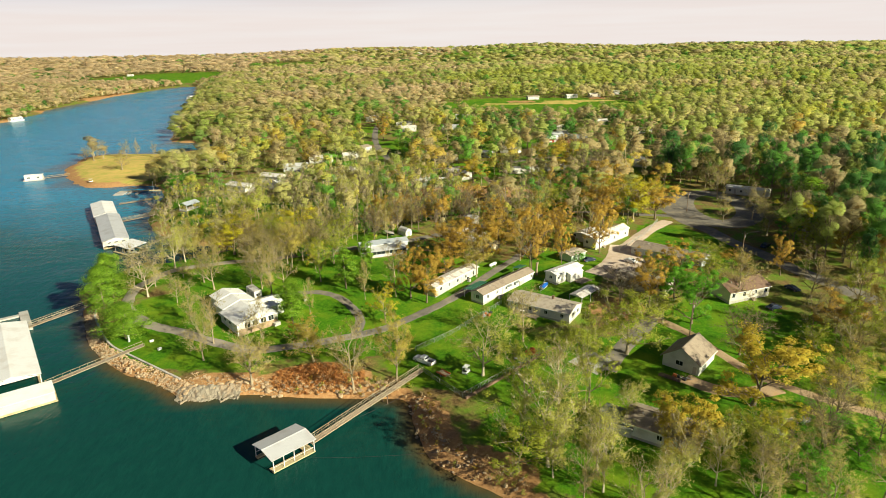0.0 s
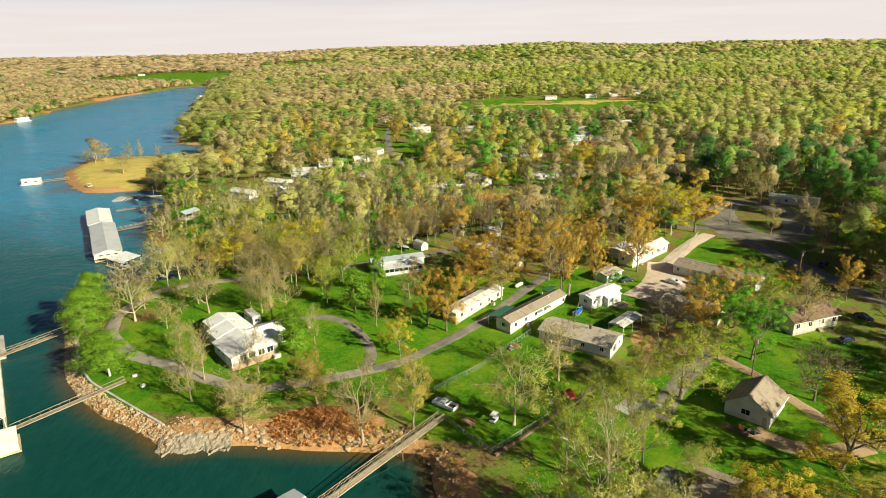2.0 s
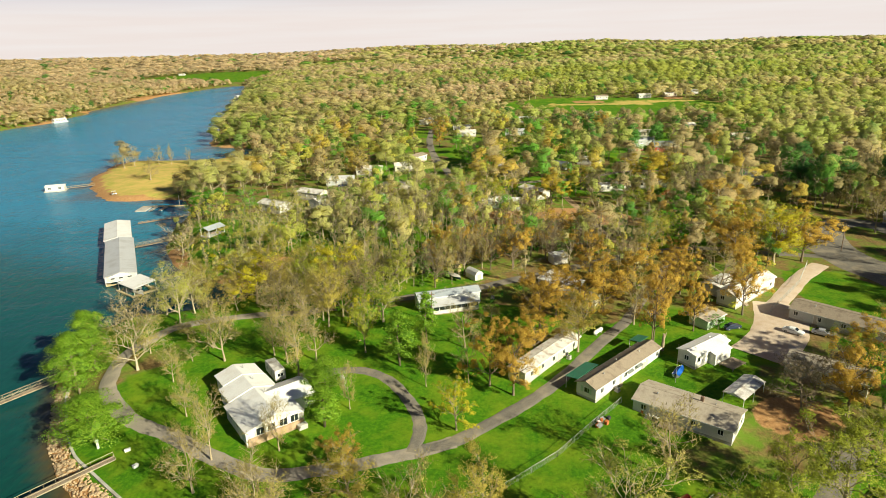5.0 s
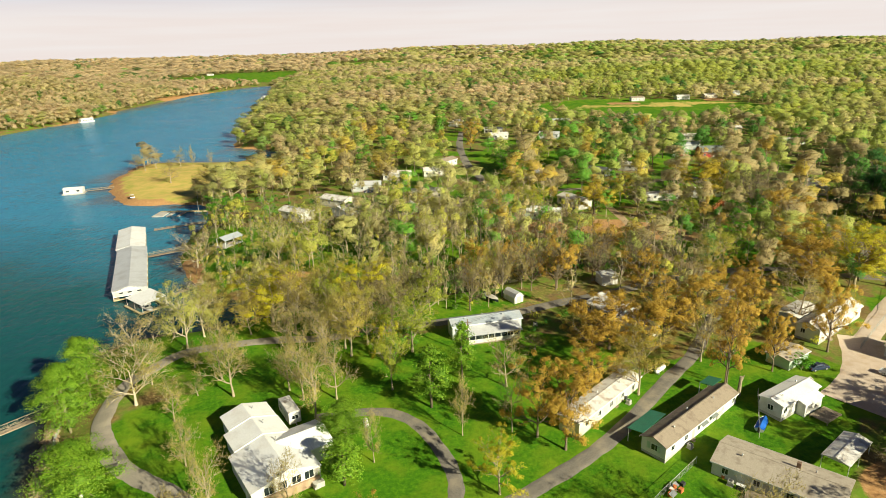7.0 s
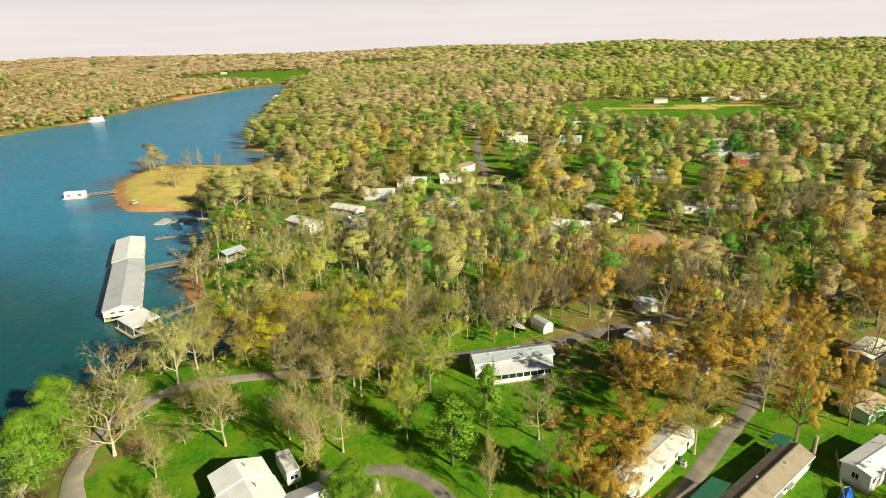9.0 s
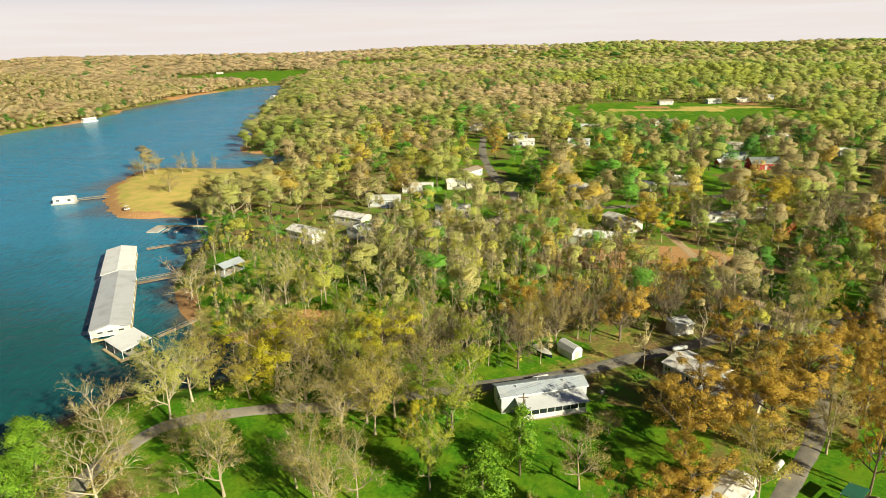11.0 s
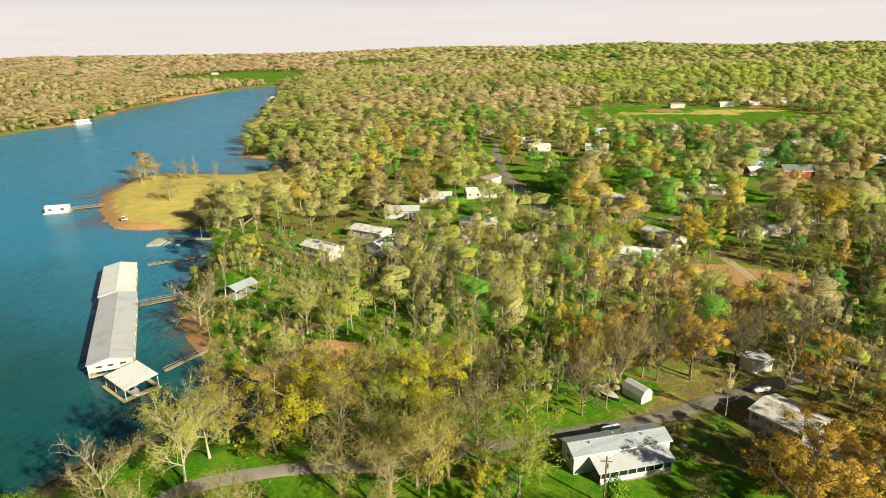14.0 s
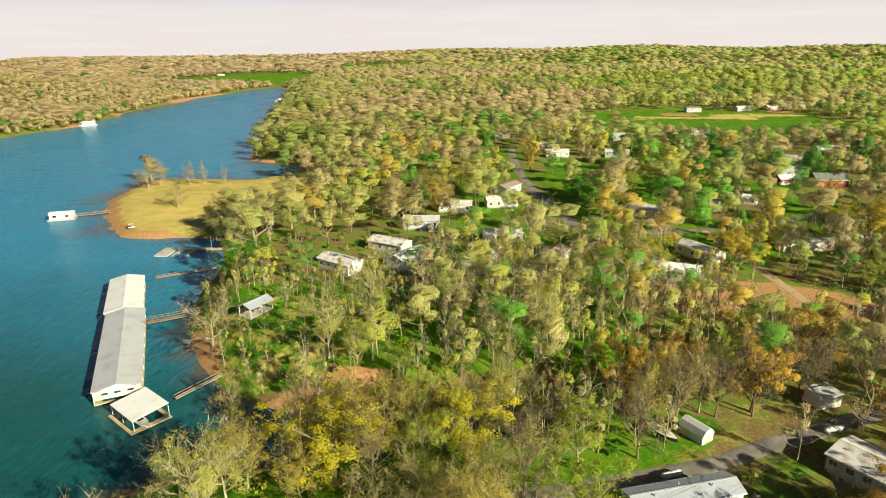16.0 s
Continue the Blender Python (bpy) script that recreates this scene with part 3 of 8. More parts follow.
def patch(X, Y, cx, cy, rx, ry, turn=0.0):
    c, s = math.cos(radians(turn)), math.sin(radians(turn))
    u, v = ((X - cx) * c + (Y - cy) * s) / rx, (-(X - cx) * s + (Y - cy) * c) / ry
    return smooth(1.15, 0.85, np.hypot(u, v))


LAWNS = [(-58, 160, 36, 26, 0), (-20, 165, 34, 26, 20), (-60, 190, 26, 14, 0), (5, 140, 20, 18, 0), (20, 175, 34, 22, 40), (-18, 200, 26, 12, 0),
         (88, 214, 13, 24, 20), (40, 125, 30, 22, 0), (48, 96, 44, 20, -20), (78, 135, 26, 32, 0), (95, 105, 26, 22, 0), (45, 195, 10, 16, 40), (-22, 300, 10, 60, -10),
         (50, 275, 14, 26, 10), (20, 345, 44, 20, 0), (-70, 270, 40, 24, 0), (-104, 268, 28, 26, 0), (-62, 216, 40, 14, 15), (-96, 200, 14, 18, 0), (-30, 226, 22, 8, 20), (20, 430, 60, 26, 0)]
LAWNS_FAR = [(-20, 400, 12, 50, 8), (100, 655, 110, 95, 12), (60, 520, 50, 30, 0), (-610, 1370, 150, 115, -12), (-520, 1470, 70, 40, 0),
             (-340, 1600, 110, 100, 0), (60, 2050, 170, 120, 0), (-330, 760, 40, 16, -60), (-290, 900, 60, 20, -60)]


def build_ground():
    lawn = np.zeros(GX.shape)
    for row in LAWNS + LAWNS_FAR:
        lawn = np.maximum(lawn, patch(GX, GY, *row))
    village = smooth(-0.35, 0.1, wobble(GX, GY, 22, 7)) * smooth(285, 315, GY) * smooth(620, 480, GY) * smooth(-110, -60, GX) * smooth(150, 110, GX)
    lawn = np.maximum(lawn, village * 0.68)
    straw = patch(GX, GY, -205, 412, 60, 62)
    straw = np.maximum(straw, 0.7 * patch(GX, GY, 110, 690, 90, 16, 14))
    for row in ((-104, 262, 28, 28, 20), (82, 106, 26, 14, -20)):
        straw = np.maximum(straw, 0.42 * patch(GX, GY, *row))
    shore = smooth(3.6, 1.2, SD) * smooth(150, 90, np.hypot(GX + 45, GY - 128)) + smooth(5, 1, SD) * smooth(320, 380, GY)
    shore = shore + 0.9 * smooth(10, 3, SD) * patch(GX, GY, -228, 392, 34, 60, 35)
    clay = np.clip(shore, 0, 1)
    for row in ((-28, 125.5, 16, 3.0, 0), (-30, 130, 13, 6.5, 0), (-3, 108, 5, 14, 10), (8, 97, 10, 5, -30), (28, 292, 24, 9, -20), (-4, 291, 20, 9, 0), (-88, 240, 16, 5, 20), (-122, 258, 5, 16, 32), (49, 162, 8, 7, 0),
                (110, 712, 95, 4, 14), (-158, 340, 8, 8, 0), (-52, 129.5, 11, 3.5, 0)):
        clay = np.maximum(clay, 0.85 * patch(GX, GY, *row))
    # worn, half-grassy yards by the shed
    for row in ((-6, 233, 26, 6, 25), (24, 236, 14, 7, 30), (-12, 226, 9, 6, 25)):
        clay = np.maximum(clay, 0.4 * patch(GX, GY, *row))
    clay = np.maximum(clay, 0.9 * smooth(6, 1.5, SD) * smooth(-430, -460, GX))
    h, w = GX.shape
    idx = np.arange(h * w).reshape(h, w)
    faces = np.stack([idx[:-1, :-1], idx[:-1, 1:], idx[1:, 1:], idx[1:, :-1]], -1).reshape(-1, 4)
    me = fast_mesh("ground", np.stack([GX, GY, GZ], -1).reshape(-1, 3), faces, M["ground"])
    me.polygons.foreach_set("use_smooth", np.ones(len(faces), bool))
    col = me.attributes.new("cover", "FLOAT_COLOR", "POINT")
    data = np.stack([lawn, straw, clay, np.ones(lawn.shape)], -1).reshape(-1)
    col.data.foreach_set("color", data.astype(np.float32))
    tagged(new("ground", me), "spring lawn, leaf litter and clay bank sloping to the lake", "ground", kind="structure")
    WX, WY = np.meshgrid(graded(-4200, 1500, -126, 30, 2.6, 1.12), graded(-400, 1900, 90, 186, 2.6, 1.12))
    h, w = WX.shape
    sd = shore_signed(WX, WY)
    idx = np.arange(h * w).reshape(h, w)
    faces = np.stack([idx[:-1, :-1], idx[:-1, 1:], idx[1:, 1:], idx[1:, :-1]], -1).reshape(-1, 4)
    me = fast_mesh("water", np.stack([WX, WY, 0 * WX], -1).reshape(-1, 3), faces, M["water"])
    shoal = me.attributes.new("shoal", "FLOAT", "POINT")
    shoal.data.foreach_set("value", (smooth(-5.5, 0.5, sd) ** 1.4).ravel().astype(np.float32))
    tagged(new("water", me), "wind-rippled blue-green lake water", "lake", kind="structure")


build_ground()


def road(name, pts, width, material, label, lift=0.07, n=6, ragged=0.16):
    """A strip laid on the ground along a smooth line, with worn, uneven edges."""
    line = softened(pts, n=n)
    d = np.gradient(line, axis=0)
    d /= np.linalg.norm(d, axis=1)[:, None] + 1e-9
    side = np.stack([-d[:, 1], d[:, 0]], -1)
    across = np.linspace(-0.5, 0.5, 7)
    wv = width + ragged * np.sin(np.arange(len(line)) * 1.9) + ragged * np.sin(np.arange(len(line)) * 0.83 + 2)
    P = line[:, None, :] + side[:, None, :] * (across[None, :, None] * wv[:, None, None])
    Z = ground_at(P[..., 0], P[..., 1]) + lift
    Z = np.maximum(Z, ground_at(P[..., 0] + 0.6, P[..., 1] + 0.6) + 0.02)
    Z[:, 0] -= 0.12
    Z[:, -1] -= 0.12
    V = np.concatenate([P, Z[..., None]], -1)
    h, w = Z.shape
    idx = np.arange(h * w).reshape(h, w)
    faces = np.stack([idx[:-1, :-1], idx[1:, :-1], idx[1:, 1:], idx[:-1, 1:]], -1).reshape(-1, 4)
    me = fast_mesh(name, V.reshape(-1, 3), faces, material)
    me.polygons.foreach_set("use_smooth", np.ones(len(faces), bool))
    return tagged(new(name, me), label, "road", kind="structure")


ROADS = {
    "loop": [(-16.5, 153.3), (-22, 150.7), (-28.4, 148.3), (-34.5, 146), (-39.7, 144.8), (-45.5, 143.2), (-51, 143.4), (-57.1, 145.8), (-63.8, 148.9), (-71.3, 153), (-77, 155.3), (-83.6, 159.2), (-92.8, 168.4), (-96.2, 180.9), (-93.7, 189.4), (-89, 197), (-74, 203), (-60, 205)],
    "ring": [(-24, 150), (-23.2, 156), (-24.2, 161.1), (-27.2, 166.8), (-32, 173), (-38, 176.3), (-44.4, 175.9), (-52, 173.5)],
    "lane": [(-22, 150.9), (-16.5, 153.3), (-8.5, 159.9), (-1.0, 166.6), (5.5, 174), (17.6, 191.5), (25, 202), (32.5, 217), (40, 231), (46, 242), (49.5, 251)],
    "upper": [(-60, 205), (-47, 210), (-36, 213.6), (-25.5, 217.4), (-14.3, 221.4), (-2.4, 228), (12.8, 235.5), (27, 243.5), (40, 249.5), (60, 254), (80, 250), (96, 247)],
    "track": [(41, 250), (34.5, 261), (29.5, 278), (26.5, 299), (23.9, 315), (21, 335), (18, 352)],
    "village": [(-14, 300), (-20, 322), (-24, 345), (-32, 379), (-43, 427), (-50, 477), (-53, 530)],
    "cross": [(-30, 352), (0, 350), (30, 356), (62, 372), (90, 365), (110, 340)],
    "main": [(93, 300), (95, 270), (96, 252), (97, 238), (101, 228), (104, 212), (109, 199), (112, 186), (120, 165), (132, 140)],
    "east": [(57, 158), (60, 153), (64.5, 146), (67.5, 137), (73, 125), (84, 114), (105, 98)],
}
road("road_loop", ROADS["loop"], 3.9, M["old_asphalt"], "worn grey asphalt drive curving past the lake house")
road("road_ring", ROADS["ring"], 2.9, M["asphalt"], "worn asphalt drive curving round the lawn", 0.09)
road("road_lane", ROADS["lane"], 3.1, M["asphalt"], "narrow grey asphalt lane between the mobile homes", 0.11)
road("road_upper", ROADS["upper"], 3.6, M["asphalt"], "sun-bleached asphalt lane above the lawn", 0.13)
road("track", ROADS["track"], 3.2, M["dirt"], "pale dirt track through the trees", 0.09)
road("road_village", ROADS["village"], 5.0, M["asphalt"], "grey asphalt street through the wooded village")
road("road_cross", ROADS["cross"], 4.5, M["asphalt"], "grey asphalt street between homes", 0.09)
road("road_main", ROADS["main"], 7.0, M["asphalt"], "shaded grey asphalt road")
road("gravel_lane", ROADS["east"], 3.2, M["dirt"], "dirt and gravel lane beside the garage", 0.09)
road("gravel_lot", [(50, 184), (58, 193), (63, 203), (66, 212)], 13, M["gravel"], "pale pink gravel parking lot", 0.1)
road("gravel_drive", [(65, 211), (72, 220), (80, 230), (90, 240)], 5, M["gravel"], "pale gravel drive leading to the road", 0.12)
road("garage_apron", [(55, 126), (60, 121), (67, 119.5), (74, 121)], 4.6, M["dirt"], "tan gravel apron before the garage", 0.11)
road("lot_asphalt", [(38, 130), (42, 137), (48, 145), (57, 156)], 4.5, M["asphalt"], "dark asphalt drive beside the garage", 0.12)


def turning_circle():
    a = np.linspace(0, 2 * math.pi, 40)
    road("turning_circle", [(116 + 14 * math.cos(t - 0.3), 258 + 24 * math.sin(t)) for t in a], 11.0, M["asphalt"], "asphalt turning circle round a planted island", 0.10, n=2)


turning_circle()


def creek():
    line = softened(CREEK, n=6)
    d = np.gradient(line, axis=0)
    d /= np.linalg.norm(d, axis=1)[:, None]
    side = np.stack([-d[:, 1], d[:, 0]], -1)
    P = line[:, None, :] + side[:, None, :] * np.linspace(-9, 9, 5)[None, :, None]
    V = np.concatenate([P, np.full(P.shape[:2] + (1,), 1.7)], -1).reshape(-1, 3)
    idx = np.arange(len(V)).reshape(len(line), 5)
    F = np.stack([idx[:-1, :-1], idx[1:, :-1], idx[1:, 1:], idx[:-1, 1:]], -1).reshape(-1, 4)
    tagged(new("creek", fast_mesh("creek", V, F, M["creek"])), "dark muddy creek backwater in the shade of bare trees", "creek", kind="structure")


creek()


# ---- building helpers ----
class Geo:
    """Gathers boxes, slabs and tubes into one mesh."""

    def __init__(self):
        self.v, self.f = [], []

    def add(self, verts, faces):
        k = len(self.v)
        self.v += [tuple(p) for p in verts]
        self.f += [tuple(i + k for i in f) for f in faces]
        return self

    def box(self, x0, y0, z0, x1, y1, z1, chamfer=0.0):
        if chamfer:
            c = chamfer
            bm = bmesh.new()
            bmesh.ops.create_cube(bm, size=1.0)
            bmesh.ops.scale(bm, vec=(x1 - x0, y1 - y0, z1 - z0), verts=bm.verts)
            bmesh.ops.bevel(bm, geom=bm.edges[:], offset=c, segments=2, affect="EDGES", profile=0.6)
            bmesh.ops.translate(bm, vec=((x0 + x1) / 2, (y0 + y1) / 2, (z0 + z1) / 2), verts=bm.verts)
            bm.verts.index_update()
            self.add([v.co for v in bm.verts], [[v.index for v in f.verts] for f in bm.faces])
            bm.free()
            return self
        v = [(x, y, z) for z in (z0, z1) for x, y in ((x0, y0), (x1, y0), (x1, y1), (x0, y1))]
        return self.add(v, [(3, 2, 1, 0), (4, 5, 6, 7), (0, 1, 5, 4), (1, 2, 6, 5), (2, 3, 7, 6), (3, 0, 4, 7)])

    def slab(self, quad, thick):
        """A sheet with thickness, hanging down from four points."""
        q = [Vector(p) for p in quad]
        n = (q[1] - q[0]).cross(q[3] - q[0]).normalized()
        if n.z < 0:
            q.reverse()
            n = -n
        v = [p - n * thick for p in q] + q
        return self.add(v, [(3, 2, 1, 0), (4, 5, 6, 7), (0, 1, 5, 4), (1, 2, 6, 5), (2, 3, 7, 6), (3, 0, 4, 7)])

    def tube(self, a, b, r0, r1=None, n=6):
        r1 = r0 if r1 is None else r1
        a, b = Vector(a), Vector(b)
        d = (b - a).normalized()
        s = d.cross(Vector((0, 0, 1)) if abs(d.z) < 0.9 else Vector((1, 0, 0))).normalized()
        t = d.cross(s)
        ring = [s * math.cos(2 * math.pi * i / n) + t * math.sin(2 * math.pi * i / n) for i in range(n)]
        v = [a + p * r0 for p in ring] + [b + p * r1 for p in ring]
        f = [(i, (i + 1) % n, n + (i + 1) % n, n + i) for i in range(n)]
        return self.add(v, f + [tuple(range(n))[::-1], tuple(range(n, 2 * n))])

    def fold(self, line, x0, x1, thick):
        """A folded sheet: a line of (y, z) points run from x0 to x1, with thickness below."""
        prof = list(line) + [(y, z - thick) for y, z in reversed(line)]
        n, m = len(prof), len(line)
        f = [(i, n + i, n + (i + 1) % n, (i + 1) % n) for i in range(n)]
        caps = [(i, i + 1, n - 2 - i, n - 1 - i) for i in range(m - 1)]
        return self.add([(x, y, z) for x in (x0, x1) for y, z in prof], f + caps + [tuple(n + i for i in reversed(q)) for q in caps])

    def put(self, name, material, parent=None, label="", smooth_shade=False):
        return mesh_object(name, self.v, self.f, material, parent, label, smooth_shade)


def thing(name, x, y, z, yaw, label, category, group=""):
    e = new(name)
    e.empty_display_size = 0.5
    e.matrix_basis = pose(x, y, z, 0, 0, yaw)
    return tagged(e, label, category, group)


def opening(parent, kind, wall, at, z, w, h, L, W, proud=0.05, pane=None):
    """A window or door on one wall: 'front' y=-W/2, 'back' y=+W/2, 'right' x=+L/2, 'left' x=-L/2."""
    t = proud
    s = {"front": (1, 0, 0, -W / 2), "back": (-1, 0, 0, W / 2), "right": (0, 1, L / 2, 0), "left": (0, -1, -L / 2, 0)}[wall]
    ux, uy, ox, oy = s
    nx, ny = uy, -ux

    def bar(g, a0, b0, a1, b1, d0, d1):
        pts = [(ox + ux * (at + a) + nx * d, oy + uy * (at + a) + ny * d, z + b) for d in (d0, d1) for a, b in ((a0, b0), (a1, b0), (a1, b1), (a0, b1))]
        g.add(pts, [(3, 2, 1, 0), (4, 5, 6, 7), (0, 1, 5, 4), (1, 2, 6, 5), (2, 3, 7, 6), (3, 0, 4, 7)])
    e = 0.09
    g = Geo()
    if kind == "window":
        for a0, b0, a1, b1 in ((-w / 2 - e, -e, w / 2 + e, 0), (-w / 2 - e, h, w / 2 + e, h + e), (-w / 2 - e, 0, -w / 2, h), (w / 2, 0, w / 2 + e, h), (-0.03, 0, 0.03, h)):
            bar(g, a0, b0, a1, b1, -0.02, t)
        win = g.put("window", M["trim"], parent)
        p = Geo()
        bar(p, -w / 2, 0, w / 2, h, -0.02, t * 0.35)
        p.put("pane", pane or M["glass"], win, "dark reflecting glass pane")
        return win
    bar(g, -w / 2, 0, w / 2, h, -0.02, t * 0.7)
    d = g.put("door", M["door"], parent)
    p = Geo()
    for a0, b0, a1, b1 in ((-w / 2 - e, 0, -w / 2, h + e), (w / 2, 0, w / 2 + e, h + e), (-w / 2, h, w / 2, h + e)):
        bar(p, a0, b0, a1, b1, -0.02, t)
    p.put("door_frame", M["trim"], d)
    k = Geo()
    bar(k, w * 0.33, 1.0, w * 0.4, 1.12, t * 0.7, t * 0.7 + 0.06)
    k.put("handle", M["steel"], d)
    return d


def gable_shell(L, W, z0, z1, rise):
    """Walls with two gable ends, ridge along x."""
    a, b = L / 2, W / 2
    v = [(-a, -b, z0), (a, -b, z0), (a, b, z0), (-a, b, z0), (-a, -b, z1), (a, -b, z1), (a, b, z1), (-a, b, z1), (-a, 0, z1 + rise), (a, 0, z1 + rise)]
    f = [(0, 1, 5, 4), (2, 3, 7, 6), (1, 2, 6, 9, 5), (3, 0, 4, 8, 7), (3, 2, 1, 0), (4, 5, 9, 8), (6, 7, 8, 9)]
    return Geo().add(v, f)


def gable_roof(L, W, z, rise, over=0.35, thick=0.12, end=0.3):
    """One folded sheet with a raised ridge cap, run along x."""
    a, b = L / 2 + end, W / 2 + over
    drop = rise * over / (W / 2)
    k = 0.14
    top = z + rise + thick
    at_cap = top - rise * k / (W / 2)
    prof = [(-b, z - drop + thick), (-k, at_cap), (-k, top + 0.03), (k, top + 0.03), (k, at_cap), (b, z - drop + thick), (b, z - drop), (0, z + rise), (-b, z - drop)]
    n = len(prof)
    v = [(sx * a, y, zz) for sx in (-1, 1) for y, zz in prof]
    f = [(i, n + i, n + (i + 1) % n, (i + 1) % n) for i in range(n)]
    ends = [(0, 1, 7, 8), (1, 2, 3, 4, 7), (4, 5, 6, 7)]
    return Geo().add(v, f + ends + [tuple(n + i for i in reversed(q)) for q in ends])


def home(x, y, yaw, L, W, H, rise, wall, roof, label, wins=(), doors=(), skirt=0.6, name="mobile_home", category="mobile home", group="", over=0.3, vents=2, chimney=False,
         fascia=True, dz=0.0):
    """A house or trailer: walls, roof, skirting, windows, doors with steps, vents."""
    z = min(land(x + sx * L / 2 * math.cos(radians(yaw)), y + sx * L / 2 * math.sin(radians(yaw))) for sx in (-1, 0, 1)) + dz
    t = thing(name, x, y, z, yaw, label, category, group)
    base = skirt
    if skirt:
        Geo().box(-L / 2 + 0.06, -W / 2 + 0.06, -0.8, L / 2 - 0.06, W / 2 - 0.06, base).put("skirting", M["skirt"], t)
    gable_shell(L, W, base if skirt else -0.6, base + H, rise).put("wall", wall, t)
    r = gable_roof(L, W, base + H, rise, over).put("roof", roof, t)
    if fascia:
        g = Geo()
        drop = rise * over / (W / 2)
        for s in (-1, 1):
            yy = s * (W / 2 + over)
            g.box(-L / 2 - 0.3, min(yy, yy + s * 0.05), base + H - drop - 0.1, L / 2 + 0.3, max(yy, yy + s * 0.05), base + H - drop + 0.1)
        g.put("gutter", M["trim"], t)
    for i in range(vents):
        g = Geo()
        px, py = -L * 0.3 + i * L * 0.55 / max(1, vents - 1), W * 0.16 * (1 if i % 2 else -1)
        zz = base + H + rise * (1 - abs(py) / (W / 2))
        g.tube((px, py, zz - 0.05), (px, py, zz + 0.45), 0.09, n=8)
        g.tube((px, py, zz + 0.42), (px, py, zz + 0.55), 0.17, 0.1, n=8)
        g.put("vent", M["steel"], r)
    if chimney:
        Geo().box(L * 0.12 - 0.3, 0.5, base + H, L * 0.12 + 0.3, 1.1, base + H + rise + 0.9, 0.03).put("chimney", M["brown_shingle"], r)
    for w in wins:
        opening(t, "window", w[0], w[1], base + w[2], w[3], w[4], L, W)
    for d in doors:
        opening(t, "door", d[0], d[1], base + 0.05, 0.9, 2.0, L, W)
        if skirt > 0.3:
            g = Geo()
            s = -1 if d[0] == "front" else 1
            for k in range(3):
                y0 = s * (W / 2 + 0.05 + 0.3 * k)
                y1 = s * (W / 2 + 0.35 + 0.3 * k)
                if d[0] in ("front", "back"):
                    g.box(s * -d[1] - 0.6 if s > 0 else d[1] - 0.6, min(y0, y1), -0.6, s * -d[1] + 0.6 if s > 0 else d[1] + 0.6, max(y0, y1), base - 0.05 - 0.18 * k)
            if g.v:
                g.put("steps", M["wood"], t)
    return t


def row_of(wall, L, n, z=0.9, w=0.9, h=1.0, lo=-0.42, hi=0.42):
    return [(wall, L * (lo + (hi - lo) * i / max(1, n - 1)), z, w, h) for i in range(n)]


# ---- the mobile homes on the lane ----
home(2.6, 180.7, 52, 22.0, 4.3, 2.6, 0.35, M["cream_wall"], M["rusty_roof"], "long cream mobile home with a rust-stained flat roof beside the lane",
     row_of("front", 20, 5) + [("left", 0, 0.9, 1.2, 1.0)], [("front", 2.0)], vents=3)
t2 = home(18.1, 176.0, 47, 25, 4.6, 2.5, 0.9, M["white_wall"], M["tan_shingle"], "white mobile home with a tan shingle roof and green-shuttered window",
          row_of("front", 27, 6, lo=-0.38) + [("left", 0.3, 0.9, 1.4, 1.1)], [("front", -3.5), ("front", 7.0)], vents=3)
home(28.3, 162.0, -34, 18.5, 8.4, 2.5, 1.15, M["white_wall"], M["grey_shingle"], "double-wide white home with a weathered grey shingle roof",
     row_of("front", 17, 4) + [("right", -1.6, 0.9, 1.0, 1.0), ("right", 1.8, 0.9, 1.0, 1.0)], [("front", -1.0)], chimney=True, vents=2)
t4 = home(37.8, 183.6, 39, 12.2, 4.4, 2.7, 0.5, M["white_wall"], M["metal_roof"], "white mobile home with a bright sheet-metal roof",
     row_of("front", 12, 3) + [("left", 0, 0.9, 1.0, 1.0)], [("front", 1.5)])
home(59.7, 217.4, 43, 21.5, 5.2, 3.0, 1.1, M["white_wall"], M["rusty_roof"], "tall white gabled home with rust-speckled metal roof",
     [("left", -1.0, 1.2, 0.9, 1.0)] + row_of("front", 20, 3, lo=-0.3), [("front", -6.0)], vents=2)
home(54.0, 220.8, 43, 10.0, 4.8, 2.4, 0.4, M["grey_wall"], M["rusty_roof"], "low grey lean-to annex with a sloping metal roof", row_of("left", 6, 1), name="annex", category="annex", vents=0)
home(76.2, 197.8, -43, 24.0, 8.0, 2.5, 1.1, M["grey_wall"], M["tan_shingle"], "long low building with a brown-grey shingle roof by the gravel lot",
     row_of("front", 25, 5) + [("right", 0, 0.9, 1.4, 1.0)], [("front", -6)], name="long_house", category="house")
home(60.5, 175.0, -38, 15.0, 7.0, 2.5, 1.0, M["cream_wall"], M["grey_shingle"], "cream house with a grey roof half hidden by bare trees",
     row_of("front", 15, 3) + [("right", 0, 0.9, 1.4, 1.0)], [("front", -3)], name="house", category="house")
home(86.2, 169.0, 20, 14.5, 8.5, 2.7, 1.9, M["cream_wall"], M["brown_shingle"], "cream house with a brown hipped shingle roof and bay window",
     row_of("front", 14, 4, w=1.1, h=1.3), [("front", 1.2)], name="house", category="house", over=0.5)
home(58.4, 133.2, 48, 10.0, 8.6, 2.8, 3.0, M["white_wall"], M["tan_shingle"], "white garage with a weathered grey-tan shingle roof and gravel apron",
     [("left", -0.3, 1.3, 1.6, 1.1)], [("left", 3.3)], skirt=0, name="garage", category="garage", over=0.45, vents=0)
